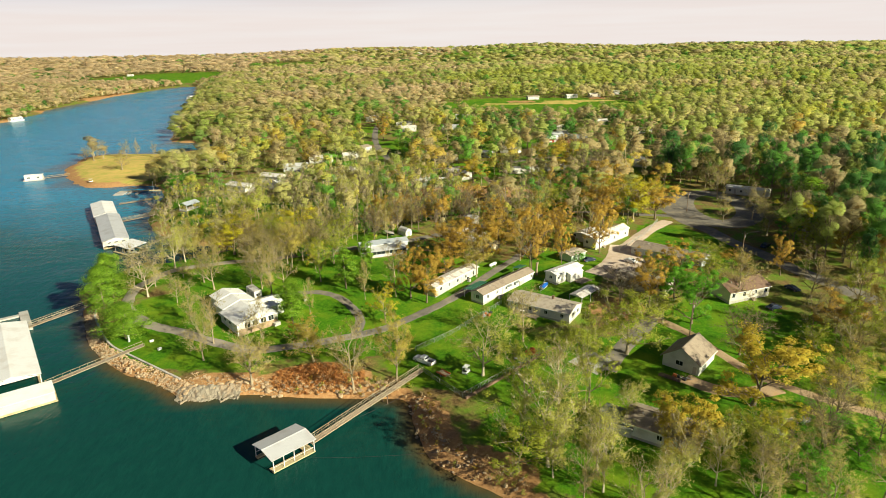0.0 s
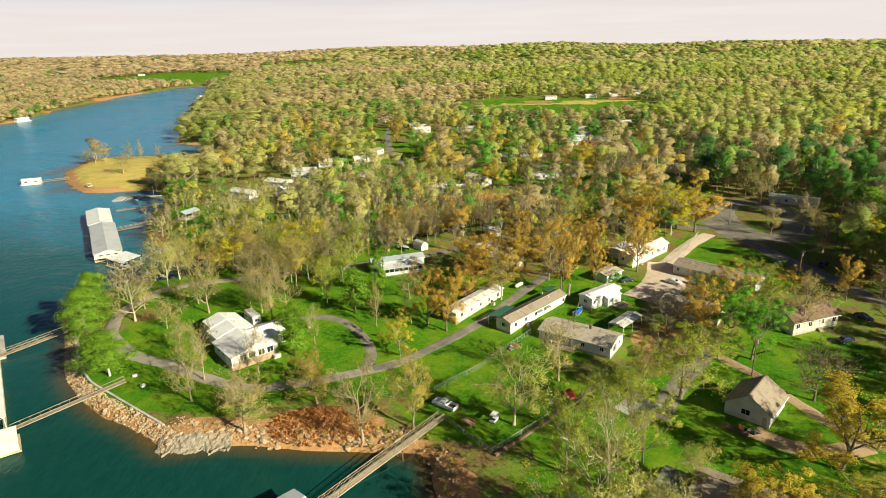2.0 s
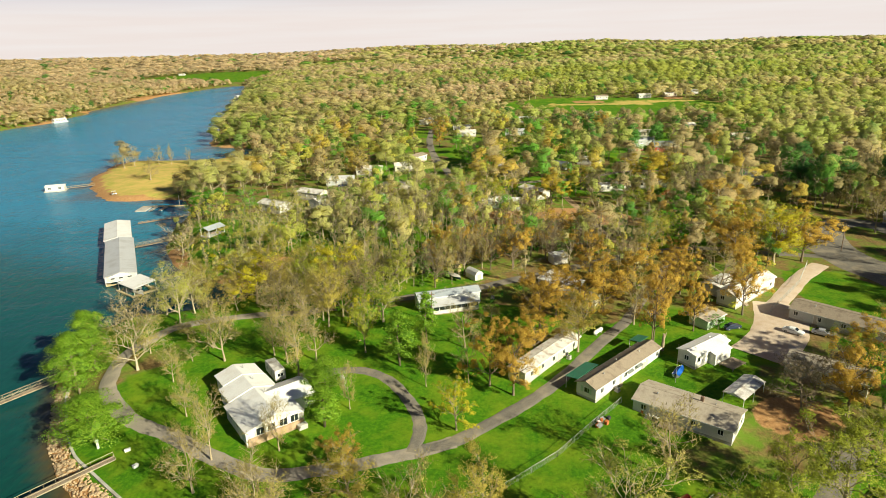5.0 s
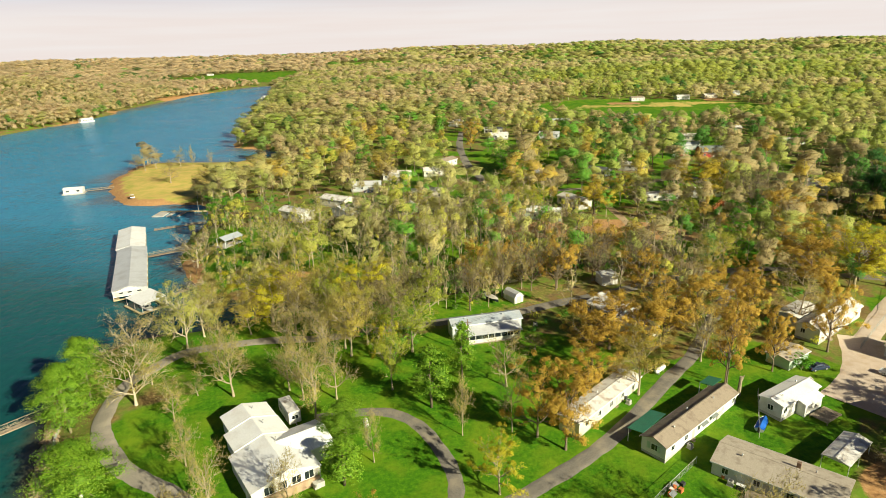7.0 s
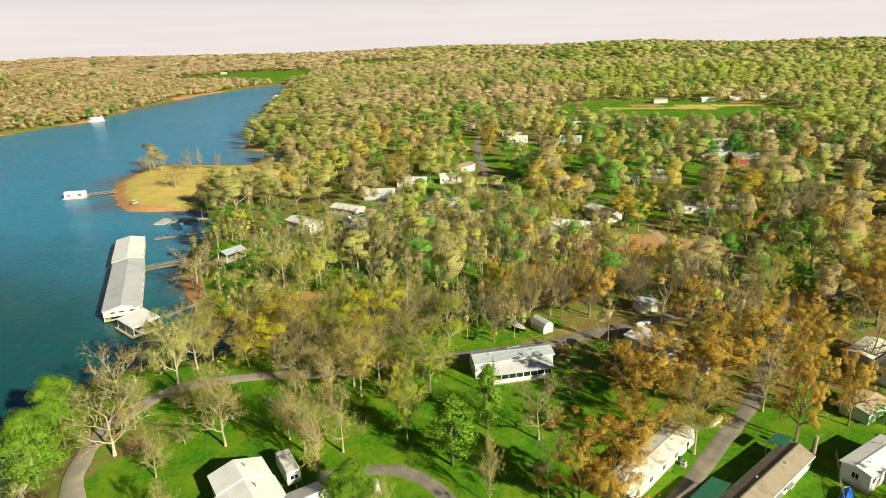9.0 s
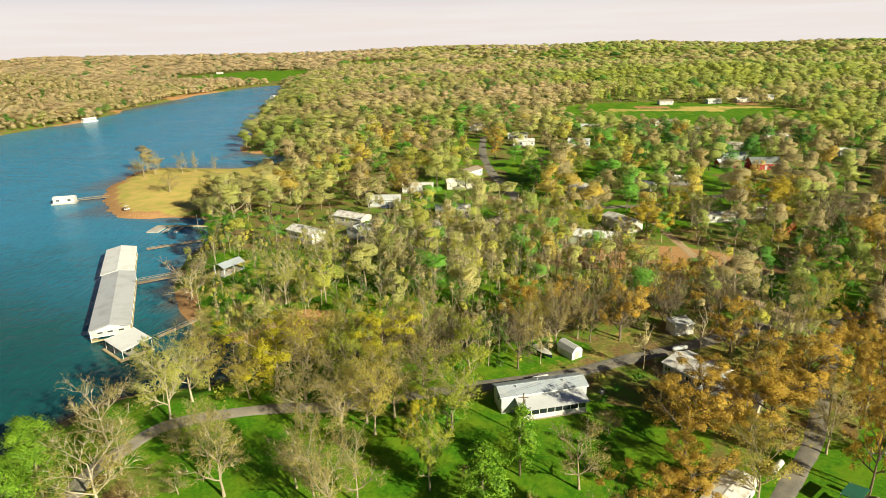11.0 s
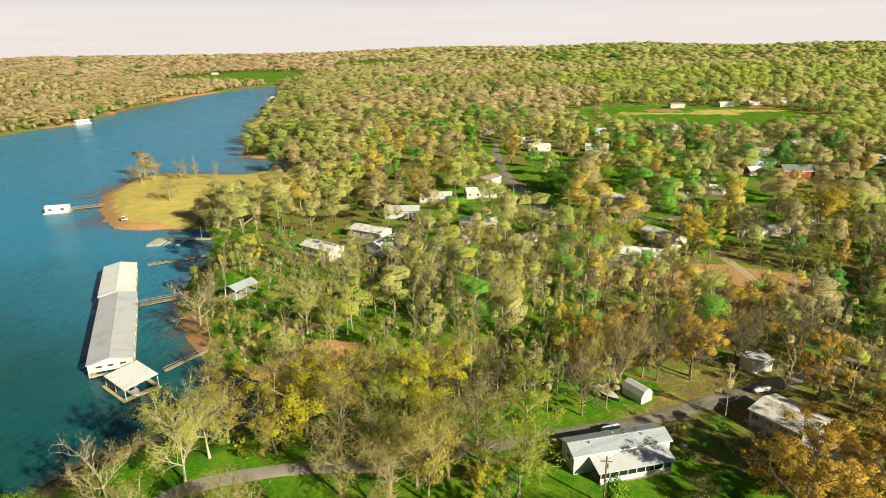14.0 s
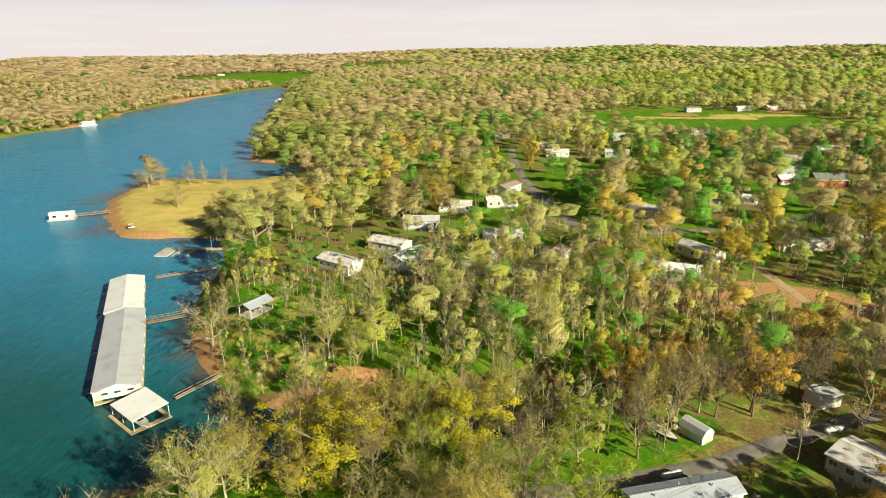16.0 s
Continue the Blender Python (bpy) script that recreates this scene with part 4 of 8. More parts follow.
home(43.0, 104.5, -35, 14.0, 8.0, 2.5, 1.6, M["white_wall"], M["tan_shingle"], "white gabled house among tall trees near the shore",
     row_of("front", 13, 3) + [("right", -1.5, 0.9, 1.0, 1.2), ("right", 1.8, 0.9, 1.0, 1.2)], [("front", 1.5)], name="house", category="house", chimney=True)
home(35.0, 108.6, -35, 7.0, 6.0, 2.2, 0.4, M["grey_wall"], M["slate_shingle"], "flat dark-roofed carport wing beside the white house", (), (), skirt=0, name="carport_wing", category="carport", vents=0)

# ---- homes on the upper lane ----
home(-21.2, 210.2, 20, 17.0, 4.6, 2.6, 0.8, M["grey_wall"], M["blue_grey_roof"], "pale grey mobile home with blue-grey metal roof and screened porch",
     [("left", 0.4, 0.9, 1.0, 1.0)] + row_of("back", 14, 3), [("left", -1.4)], vents=3, dz=0.5)
home(10.3, 221.5, -50, 9.8, 8.2, 2.5, 0.9, M["grey_wall"], M["rusty_roof"], "grey home with a broad pale streaked metal roof", row_of("front", 9, 4, w=1.2) + [("left", -1.5, 0.9, 1, 1)], [("left", 1.8)], vents=1)
home(14.3, 212.0, -35, 10.0, 4.6, 2.5, 0.6, M["cream_wall"], M["rusty_roof"], "cream mobile home under orange-leaved oaks", row_of("front", 10, 3), [("front", 1.0)], vents=2)
home(44.0, 200.5, 40, 7.5, 5.0, 2.1, 0.4, M["green_wall"], M["grey_shingle"], "low shed with a mossy grey roof beside the lot", (), [("front", 0)], skirt=0.2, name="shed", category="shed", vents=0)

# ---- homes further back ----
home(-3.3, 305.5, -18, 17.0, 8.0, 2.7, 1.1, M["green_wall"], M["metal_roof"], "pale green house with a white patched metal roof on the slope", row_of("front", 16, 4) + [("right", 0, 0.9, 1.2, 1)], [("front", 3)], name="house", category="house", chimney=True)
home(9.5, 323.0, -58, 14.0, 6.5, 2.7, 1.0, M["white_wall"], M["rusty_roof"], "white house with a bleached metal roof", row_of("front", 12, 3), [("front", 2)], name="house", category="house")
home(44.5, 334.0, 12, 17.0, 4.6, 2.6, 0.6, M["white_wall"], M["grey_metal_roof"], "long white mobile home on the wooded rise", row_of("front", 16, 4), [("front", 2)], group="homes on the rise")
home(64.0, 341.0, 8, 14.0, 4.6, 2.6, 0.6, M["white_wall"], M["metal_roof"], "long white mobile home beside golden trees", row_of("front", 13, 4), [("front", -2)], group="homes on the rise")
home(2.0, 371.0, -40, 14.0, 8.0, 2.8, 1.4, M["white_wall"], M["rusty_roof"], "white house with a pale metal roof by the street", row_of("front", 13, 4), [("front", 2)], name="house", category="house")
home(27.0, 384.0, -38, 10.0, 6.0, 2.6, 1.0, M["grey_wall"], M["grey_metal_roof"], "small grey house with a blue-grey roof", row_of("front", 9, 3), [("front", 1)], name="house", category="house")
home(44.0, 395.0, -25, 12.0, 6.0, 2.6, 0.9, M["white_wall"], M["metal_roof"], "white house with a bright metal roof", row_of("front", 11, 3), [("front", 1)], name="house", category="house")
home(93.0, 432.0, 4, 14.0, 9.0, 3.2, 2.4, M["red_wall"], M["slate_shingle"], "barn-red building with a dark gabled roof", row_of("front", 12, 2), [("front", 0)], name="barn", category="barn", skirt=0)
home(76.0, 434.0, 10, 9.0, 6.0, 2.8, 1.3, M["red_wall"], M["metal_roof"], "small red house with a pale roof", row_of("front", 8, 2), [("front", 2)], name="house", category="house", skirt=0)
home(139.0, 277.0, -36, 18.0, 4.8, 2.8, 0.6, M["white_wall"], M["metal_roof"], "white mobile home beyond the turning circle", row_of("front", 17, 4), [("front", 2), ("front", -5)])
home(140.0, 226.0, 40, 14.0, 8.0, 2.6, 1.6, M["grey_wall"], M["brown_shingle"], "dark house in the shade of the wood", row_of("front", 13, 3), [("front", 1)], name="house", category="house")

VILLAGE = [(-100, 305, -30, 0), (-88, 322, -25, 1), (-80, 311, 60, 2), (-58, 309, 70, 0), (-36, 315, 65, 3), (-52, 335, 10, 1), (-82, 350, 5, 2), (-72, 374, 0, 0),
           (-54, 384, 15, 1), (-52, 410, 60, 3), (-26, 498, 8, 0), (-30, 524, 5, 1), (8, 498, -10, 2), (76, 590, 5, 3), (86, 552, -20, 0), (96, 486, -15, 1)]
VILLAGE_FAR = [(86, 457, 5, 2), (150, 470, 10, 0), (130, 520, 5, 1), (20, 560, 0, 2), (-60, 560, 70, 0), (105, 728, 10, 3), (150, 735, 12, 0), (178, 742, 12, 1),
               (205, 760, 8, 2), (190, 430, 20, 0), (230, 455, 10, 1), (110, 345, 80, 2), (-300, 930, -60, 1), (-268, 860, -60, 0), (-690, 1455, 5, 0), (-60, 2020, 10, 1), (-560, 2180, 5, 0)]
WALLS = [M["white_wall"], M["cream_wall"], M["grey_wall"], M["white_wall"]]
ROOFS = [M["rusty_roof"], M["rusty_roof"], M["grey_metal_roof"], M["tan_shingle"]]
LOOKS = ["white village home with a weathered pale roof among trees", "cream village home with a rust-streaked roof among trees",
         "grey village home with a grey metal roof among trees", "white village home with a tan shingle roof among trees"]
for hx, hy, hyaw, k in VILLAGE + VILLAGE_FAR:
    big = 1.0 + (hy > 1600) * 0.5
    home(hx, hy, hyaw, 13.0 * big, 6.5 * big, 2.8 * big, 1.1, WALLS[k], ROOFS[k], LOOKS[k], row_of("front", 12, 4), [("front", 2)], name="village_home", category="house", group="village homes", vents=1)


def green_awning():
    t = thing("awning", 9.5, 172.8, land(9.5, 172.8), 50, "dark green metal awning on posts beside the tan-roofed mobile home", "awning")
    Geo().slab([(-4, -1.5, 3.0), (4, -1.5, 3.0), (4, 1.5, 2.6), (-4, 1.5, 2.6)], 0.08).put("roof", M["green_roof"], t)
    for px in (-3.8, 3.8):
        Geo().tube((px, 1.3, -0.4), (px, 1.3, 2.6), 0.06).put("post", M["trim"], t)


green_awning()


def lake_house():
    """The white house: one long ridge stepping wider towards the lake, and a cross wing."""
    z = land(-57, 162)
    t = thing("lake_house", -58.0, 163.0, z, -49, "white lake house with several pale metal gable roofs", "house")
    top, pitch = 4.7, 0.30
    steps = [(-11.0, -5.4, -3.9, 4.3, 0.0), (-5.4, 0.8, -4.9, 4.5, -0.12), (0.8, 12.6, -6.0, 5.2, -0.24)]
    for x0, x1, yl, yr, dz in steps:
        g = Geo()
        zr = top + dz
        ya, yb = yl - 0.35, yr + 0.35
        g.fold([(ya, zr + ya * pitch), (0, zr), (yb, zr - yb * pitch)], x0, x1, 0.12)
        roof = g.put("roof", M["metal_roof"], t)
        e = 0.3
        zl, zrr = zr + yl * pitch - 0.14, zr - yr * pitch - 0.14
        v = [(x, y, zz) for x in (x0 + e, x1 - e) for y, zz in ((yl, -0.6), (yr, -0.6), (yr, zrr), (0, zr - 0.14), (yl, zl))]
        Geo().add(v, [(4, 3, 2, 1, 0), (5, 6, 7, 8, 9)] + [(k, (k + 1) % 5, 5 + (k + 1) % 5, 5 + k) for k in range(5)]).put("wall", M["white_wall"], t)
        Geo().tube((x0 + 2.5, 1.3, zr - 0.6), (x0 + 2.5, 1.3, zr + 0.35), 0.1, n=8).put("vent", M["steel"], roof)
    # cross wing
    g = Geo()
    zr, xr = 4.3, 3.9
    g.slab([(xr, 1.0, zr), (xr, 10.0, zr), (xr + 4.2, 10.0, zr - 1.35), (xr + 4.2, 1.0, zr - 1.35)], 0.12)
    g.slab([(xr, 1.0, zr), (xr - 4.0, 1.0, zr - 1.3), (xr - 4.0, 10.0, zr - 1.3), (xr, 10.0, zr)], 0.12)
    g.put("wing_roof", M["metal_roof"], t)
    v = [(x, y, zz) for y in (4.4, 9.6) for x, zz in ((xr - 3.6, -0.6), (xr + 3.8, -0.6), (xr + 3.8, zr - 1.36), (xr, zr - 0.14), (xr - 3.6, zr - 1.31))]
    Geo().add(v, [(0, 1, 2, 3, 4), (9, 8, 7, 6, 5)] + [(k, 5 + k, 5 + (k + 1) % 5, (k + 1) % 5) for k in range(5)]).put("wing_wall", M["white_wall"], t)
    # open porch under the lake-side eaves
    for px in (9.0, 12.2):
        Geo().box(px - 0.1, -6.2, -0.6, px + 0.1, -6.0, 2.6).put("porch_post", M["trim"], t)
    g = Geo().box(12.34, -5.9, -0.6, 12.62, 5.1, 1.0)
    g.put("plinth", M["tan_brick"], t, "tan brick plinth along the gable wall")
    Geo().box(12.62, 3.6, -0.6, 13.7, 5.4, 0.4).put("porch_step", M["concrete"], t)
    L, W = 24.6, 10.4
    for at in (-3.4, -1.2, 1.2, 3.4):
        opening(t, "window", "right", at, 1.1, 1.5, 1.4, L, W)
    for at in (4.0, 7.0):
        opening(t, "window", "front", at, 1.1, 1.2, 1.1, L, 12.0)
    opening(t, "door", "right", 4.8, 0.45, 0.95, 2.0, L, W)
    for at in (-5.2, -7.4):
        opening(t, "window", "back", at, 1.1, 1.2, 1.2, L, 19.2)


lake_house()


def camper(x, y, yaw):
    z = land(x, y)
    t = thing("camper_trailer", x, y, z, yaw, "white camper trailer parked behind the lake house", "trailer")
    Geo().box(-3.2, -1.2, 0.5, 3.2, 1.2, 2.9, 0.18).put("body", M["white_wall"], t)
    Geo().box(-3.1, -1.1, 2.86, 3.1, 1.1, 2.98, 0.03).put("roof", M["rusty_roof"], t)
    for sx in (-0.5, 0.5):
        for sy in (-1.05, 1.05):
            Geo().tube((sx, sy - 0.1, 0.35), (sx, sy + 0.1, 0.35), 0.36, n=12).put("wheel", M["tyre"], t)
    opening(t, "window", "front", -1.5, 1.5, 1.0, 0.7, 6.4, 2.4)
    opening(t, "window", "right", 0, 1.5, 1.2, 0.7, 6.4, 2.4)
    opening(t, "door", "front", 1.2, 0.65, 0.7, 1.8, 6.4, 2.4)
    Geo().tube((3.2, 0, 0.55), (4.4, 0, 0.5), 0.06).put("hitch", M["steel"], t)


camper(-56.8, 173.4, -52)


def screened_porch():
    """Long screened porch on the front of the upper-lane home."""
    a = radians(20)
    x, y = -21.2 + 3.9 * math.sin(a) + 0.8 * math.cos(a), 210.2 - 3.9 * math.cos(a) + 0.8 * math.sin(a)
    z = land(-22, 209.9) - 0.2
    t = thing("screened_porch", x, y, z, 20, "white screened porch with a lean-to metal roof", "porch")
    Geo().box(-6.3, -1.7, -0.8, 6.3, 1.6, 0.35).put("floor", M["wood"], t)
    Geo().slab([(-6.7, -2.0, 2.55), (6.7, -2.0, 2.55), (6.7, 1.75, 3.35), (-6.7, 1.75, 3.35)], 0.1).put("roof", M["grey_metal_roof"], t)
    Geo().box(-6.2, -1.6, 0.35, 6.2, -1.5, 1.25).put("parapet", M["white_wall"], t)
    for i in range(9):
        px = -6.15 + i * 12.3 / 8
        Geo().box(px - 0.05, -1.62, 1.25, px + 0.05, -1.5, 2.6).put("post", M["trim"], t)
    for i in range(8):
        px = -6.15 + i * 12.3 / 8
        Geo().box(px + 0.06, -1.57, 1.26, px + 12.3 / 8 - 0.06, -1.54, 2.5).put("screen", M["glass"], t)


screened_porch()


def barn_shed(x, y, yaw, L, W, name, label):
    """Small shed with a gambrel roof."""
    t = thing(name, x, y, land(x, y), yaw, label, "shed")
    prof = [(-W / 2, 0), (W / 2, 0), (W / 2, 1.7), (W * 0.32, 2.5), (0, 2.95), (-W * 0.32, 2.5), (-W / 2, 1.7)]
    n = len(prof)
    v = [(sx * L / 2, py, pz - 0.1) for sx in (-1, 1) for py, pz in prof]
    f = [tuple(range(n))[::-1], tuple(range(n, 2 * n))] + [(i, (i + 1) % n, n + (i + 1) % n, n + i) for i in range(n)]
    Geo().add(v, f).put("wall", M["white_wall"], t)
    g = Geo()
    e = [(W / 2 + 0.15, 1.55), (W * 0.32, 2.5), (0, 2.95), (-W * 0.32, 2.5), (-W / 2 - 0.15, 1.55)]
    for (a0, b0), (a1, b1) in zip(e, e[1:]):
        g.slab([(-L / 2 - 0.15, a0, b0), (L / 2 + 0.15, a0, b0), (L / 2 + 0.15, a1, b1), (-L / 2 - 0.15, a1, b1)], 0.07)
    g.put("roof", M["grey_metal_roof"], t)
    opening(t, "door", "left", 0, 0.0, 1.3, 1.8, L, W)


barn_shed(-14.4, 229.4, 128, 4.8, 2.9, "garden_shed", "white barn-shaped garden shed with a grey metal roof")


def flat_shed(x, y, yaw):
    t = thing("pump_shed", x, y, land(x, y), yaw, "small white block shed with a pale flat roof", "shed")
    Geo().box(-2.4, -1.9, -0.4, 2.4, 1.9, 2.6).put("wall", M["white_wall"], t)
    Geo().slab([(-2.6, -2.1, 2.7), (2.6, -2.1, 2.7), (2.6, 2.1, 2.95), (-2.6, 2.1, 2.95)], 0.1).put("roof", M["grey_metal_roof"], t)
    opening(t, "door", "front", 0.6, 0.0, 0.9, 1.95, 4.8, 3.8)


flat_shed(11.6, 242.0, 20)


def carport(x, y, yaw, L, W, label):
    t = thing("carport", x, y, land(x, y), yaw, label, "carport")
    gable_roof(L, W, 2.5, 0.55, 0.1, 0.08, 0.1).put("roof", M["rusty_roof"], t)
    for i in range(3):
        for s in (-1, 1):
            px = -L / 2 + 0.1 + i * (L - 0.2) / 2
            Geo().box(px - 0.05, s * (W / 2 - 0.1) - 0.05, -0.6, px + 0.05, s * (W / 2 - 0.1) + 0.05, 2.52).put("post", M["trim"], t)
    for px in (-L / 2, L / 2 - 0.04):
        Geo().add([(px, -W / 2, 2.5), (px, W / 2, 2.5), (px, 0, 3.05), (px + 0.04, -W / 2, 2.5), (px + 0.04, W / 2, 2.5), (px + 0.04, 0, 3.05)],
                  [(0, 1, 2), (3, 5, 4), (0, 2, 5, 3), (2, 1, 4, 5), (1, 0, 3, 4)]).put("gable", M["white_wall"], t)


carport(41.0, 168.2, 46, 9.6, 4.2, "white metal carport with a rust-speckled gabled roof")


def pavilion(x, y, yaw):
    t = thing("pavilion", x, y, land(x, y), yaw, "open picnic pavilion with a blue-grey metal roof and white posts", "pavilion")
    gable_roof(7.5, 4.6, 2.5, 0.9, 0.3, 0.1).put("roof", M["blue_grey_roof"], t)
    for i in range(3):
        for s in (-1, 1):
            Geo().box(-3.6 + i * 3.6 - 0.08, s * 2.1 - 0.08, -0.5, -3.6 + i * 3.6 + 0.08, s * 2.1 + 0.08, 2.6).put("post", M["trim"], t)
    Geo().box(-3.9, -2.4, -0.4, 3.9, 2.4, 0.08).put("floor_slab", M["concrete"], t)
    Geo().box(-1.0, -0.4, 0.7, 1.0, 0.4, 0.76).box(-0.9, -0.1, 0.08, 0.9, 0.1, 0.7).put("picnic_table", M["wood"], t)


pavilion(-113, 272, 65)


# ---- docks on the lake ----
def gangway(name, a, b, za, zb, width, label, rail=1.0, truss=True):
    """A footbridge with a plank deck and trussed side rails."""
    a, b = Vector((*a, za)), Vector((*b, zb))
    L = (b - a).length
    yaw = math.degrees(math.atan2(b.y - a.y, b.x - a.x))
    t = thing(name, a.x, a.y, a.z, yaw, label, "gangway")
    slope = (zb - za) / (b - a).xy.length
    run = (b - a).xy.length
    g = Geo()
    n = max(4, int(run / 1.2))
    for i in range(n):
        x0, x1 = run * i / n, run * (i + 1) / n - 0.05
        g.add([(x, y, x * slope + dz) for dz in (-0.06, 0.0) for x, y in ((x0, -width / 2), (x1, -width / 2), (x1, width / 2), (x0, width / 2))],
              [(3, 2, 1, 0), (4, 5, 6, 7), (0, 1, 5, 4), (1, 2, 6, 5), (2, 3, 7, 6), (3, 0, 4, 7)])
        g.put("deck_panel", M["wood"], t)
        g = Geo()
    for s in (-1, 1):
        yy = s * width / 2
        g = Geo()
        g.tube((0, yy, -0.12), (run, yy, run * slope - 0.12), 0.07, n=4)
        g.tube((0, yy, rail), (run, yy, run * slope + rail), 0.055, n=4)
        if truss:
            g.tube((0, yy, rail * 0.5), (run, yy, run * slope + rail * 0.5), 0.03, n=4)
        m = max(3, int(run / 1.8))
        for i in range(m + 1):
            x0 = run * i / m
            g.tube((x0, yy, x0 * slope - 0.12), (x0, yy, x0 * slope + rail), 0.035, n=4)
            if truss and i < m:
                x1 = run * (i + 1) / m
                g.tube((x0, yy, x0 * slope - 0.12), (x1, yy, x1 * slope + rail), 0.025, n=4)
        g.put("side_rail", M["gangway_steel"], t)
    return t


def boathouse():
    """Small floating boat shelter at the end of the long gangway."""
    t = thing("boat_shelter", -31.6, 103.0, 0, 44, "small floating boat shelter with a pale gabled metal roof", "boathouse")
    L, W = 9.2, 7.0
    r = gable_roof(L, W, 3.1, 0.65, 0.25, 0.09, 0.3).put("roof", M["grey_metal_roof"], t)
    deck = Geo()
    deck.box(-L / 2, -W / 2 - 0.1, 0.25, L / 2, -W / 2 + 1.6, 0.5)
    deck.box(L / 2 - 1.7, -W / 2 + 1.6, 0.25, L / 2, W / 2, 0.5)
    deck.box(-L / 2, W / 2 - 0.9, 0.25, L / 2 - 1.7, W / 2, 0.5)
    deck.put("deck", M["pale_wood"], t)
    for yy in (-W / 2 + 0.7, W / 2 - 0.5):
        Geo().box(-L / 2 + 0.1, yy - 0.5, -0.35, L / 2 - 0.1, yy + 0.5, 0.25).put("float", M["plastic_dark"], t)
    for i in range(5):
        for s in (-1, 1):
            px = -L / 2 + 0.15 + i * (L - 0.3) / 4
            Geo().box(px - 0.06, s * (W / 2 - 0.1) - 0.06, 0.5, px + 0.06, s * (W / 2 - 0.1) + 0.06, 3.15).put("post", M["trim"], t)
    g = Geo()
    for s in (-1, 1):
        g.box(-L / 2, s * (W / 2 - 0.1) - 0.05, 2.95, L / 2, s * (W / 2 - 0.1) + 0.05, 3.15)
        g.box(-L / 2, s * (W / 2 - 0.1) - 0.03, 1.35, L / 2, s * (W / 2 - 0.1) + 0.03, 1.42)
    g.put("rail", M["trim"], t)
    for px in (-L / 2 + 0.1, L / 2 - 0.15):
        Geo().add([(px, -W / 2, 3.1), (px, W / 2, 3.1), (px, 0, 3.7), (px + 0.05, -W / 2, 3.1), (px + 0.05, W / 2, 3.1), (px + 0.05, 0, 3.7)],
                  [(0, 1, 2), (3, 5, 4), (0, 2, 5, 3), (2, 1, 4, 5), (1, 0, 3, 4)]).put("gable", M["grey_wall"], t)


boathouse()
gangway("gangway", (-27.4, 105.9), (-5.6, 130.6), 0.75, 2.9, 1.5, "long trussed steel gangway to the boat shelter", 1.1)


def pier_trestle():
    t = thing("pier_trestle", -13.6, 121.2, -1.5, 48, "wooden trestle holding up the gangway at the water's edge", "trestle")
    for s in (-1, 1):
        Geo().tube((0, s * 0.8, 0), (0, s * 0.8, 3.5), 0.12, n=8).put("post", M["pole_wood"], t)
    Geo().box(-0.1, -1.0, 3.3, 0.1, 1.0, 3.5).put("beam", M["pole_wood"], t)


pier_trestle()


def small_boat(x, y, z, yaw, L, hull, label, name="motor_boat", cover=None):
    t = thing(name, x, y, z, yaw, label, "boat")
    g = Geo()
    rings = []
    for u in np.linspace(0, 1, 9):
        w = 0.5 * L * 0.36 * (1 - max(0, (u - 0.5) / 0.5) ** 2.2) + 0.02
        k = 0.25 + 0.25 * u ** 3
        rings.append([((u - 0.45) * L, s * w * q, k * 0 + zz) for s, q, zz in ((-1, 1, 0.75 + 0.2 * u), (-1, 0.75, 0.25), (1, 0.0, 0.0 + 0.25 * u ** 3), (1, 0.75, 0.25), (1, 1, 0.75 + 0.2 * u))])
    v = [p for r in rings for p in r]
    f = [(i * 5 + j, (i + 1) * 5 + j, (i + 1) * 5 + j + 1, i * 5 + j + 1) for i in range(8) for j in range(4)] + [(0, 1, 2, 3, 4)]
    g.add(v, f).put("hull", hull, t)
    top = Geo()
    tv = [(r[0][0], r[0][1] * 0.92, r[0][2] - 0.05) for r in rings] + [(r[4][0], r[4][1] * 0.92, r[4][2] - 0.05) for r in rings]
    if cover:
        tv += [(r[0][0], 0, r[0][2] + 0.45 * math.sin(math.pi * min(1, 0.15 + i / 9))) for i, r in enumerate(rings)]
        top.add(tv, [(i, i + 1, 18 + i + 1, 18 + i) for i in range(8)] + [(18 + i, 18 + i + 1, 9 + i + 1, 9 + i) for i in range(8)])
        top.put("cover", cover, t)
    else:
        top.add(tv, [(i, i + 1, 9 + i + 1, 9 + i) for i in range(8)]).put("deck", M["canvas"], t)
        Geo().box(-0.2 * L, -0.5, 0.7, -0.1 * L, 0.5, 1.2, 0.05).put("seat", M["trim"], t)
        Geo().slab([(0.05 * L, -0.6, 0.9), (0.05 * L, 0.6, 0.9), (-0.02 * L, 0.55, 1.35), (-0.02 * L, -0.55, 1.35)], 0.03).put("windscreen", M["glass"], t)
    Geo().box(-0.53 * L, -0.2, 0.1, -0.45 * L, 0.2, 1.1, 0.06).put("outboard_motor", M["plastic_dark"], t)
    return t


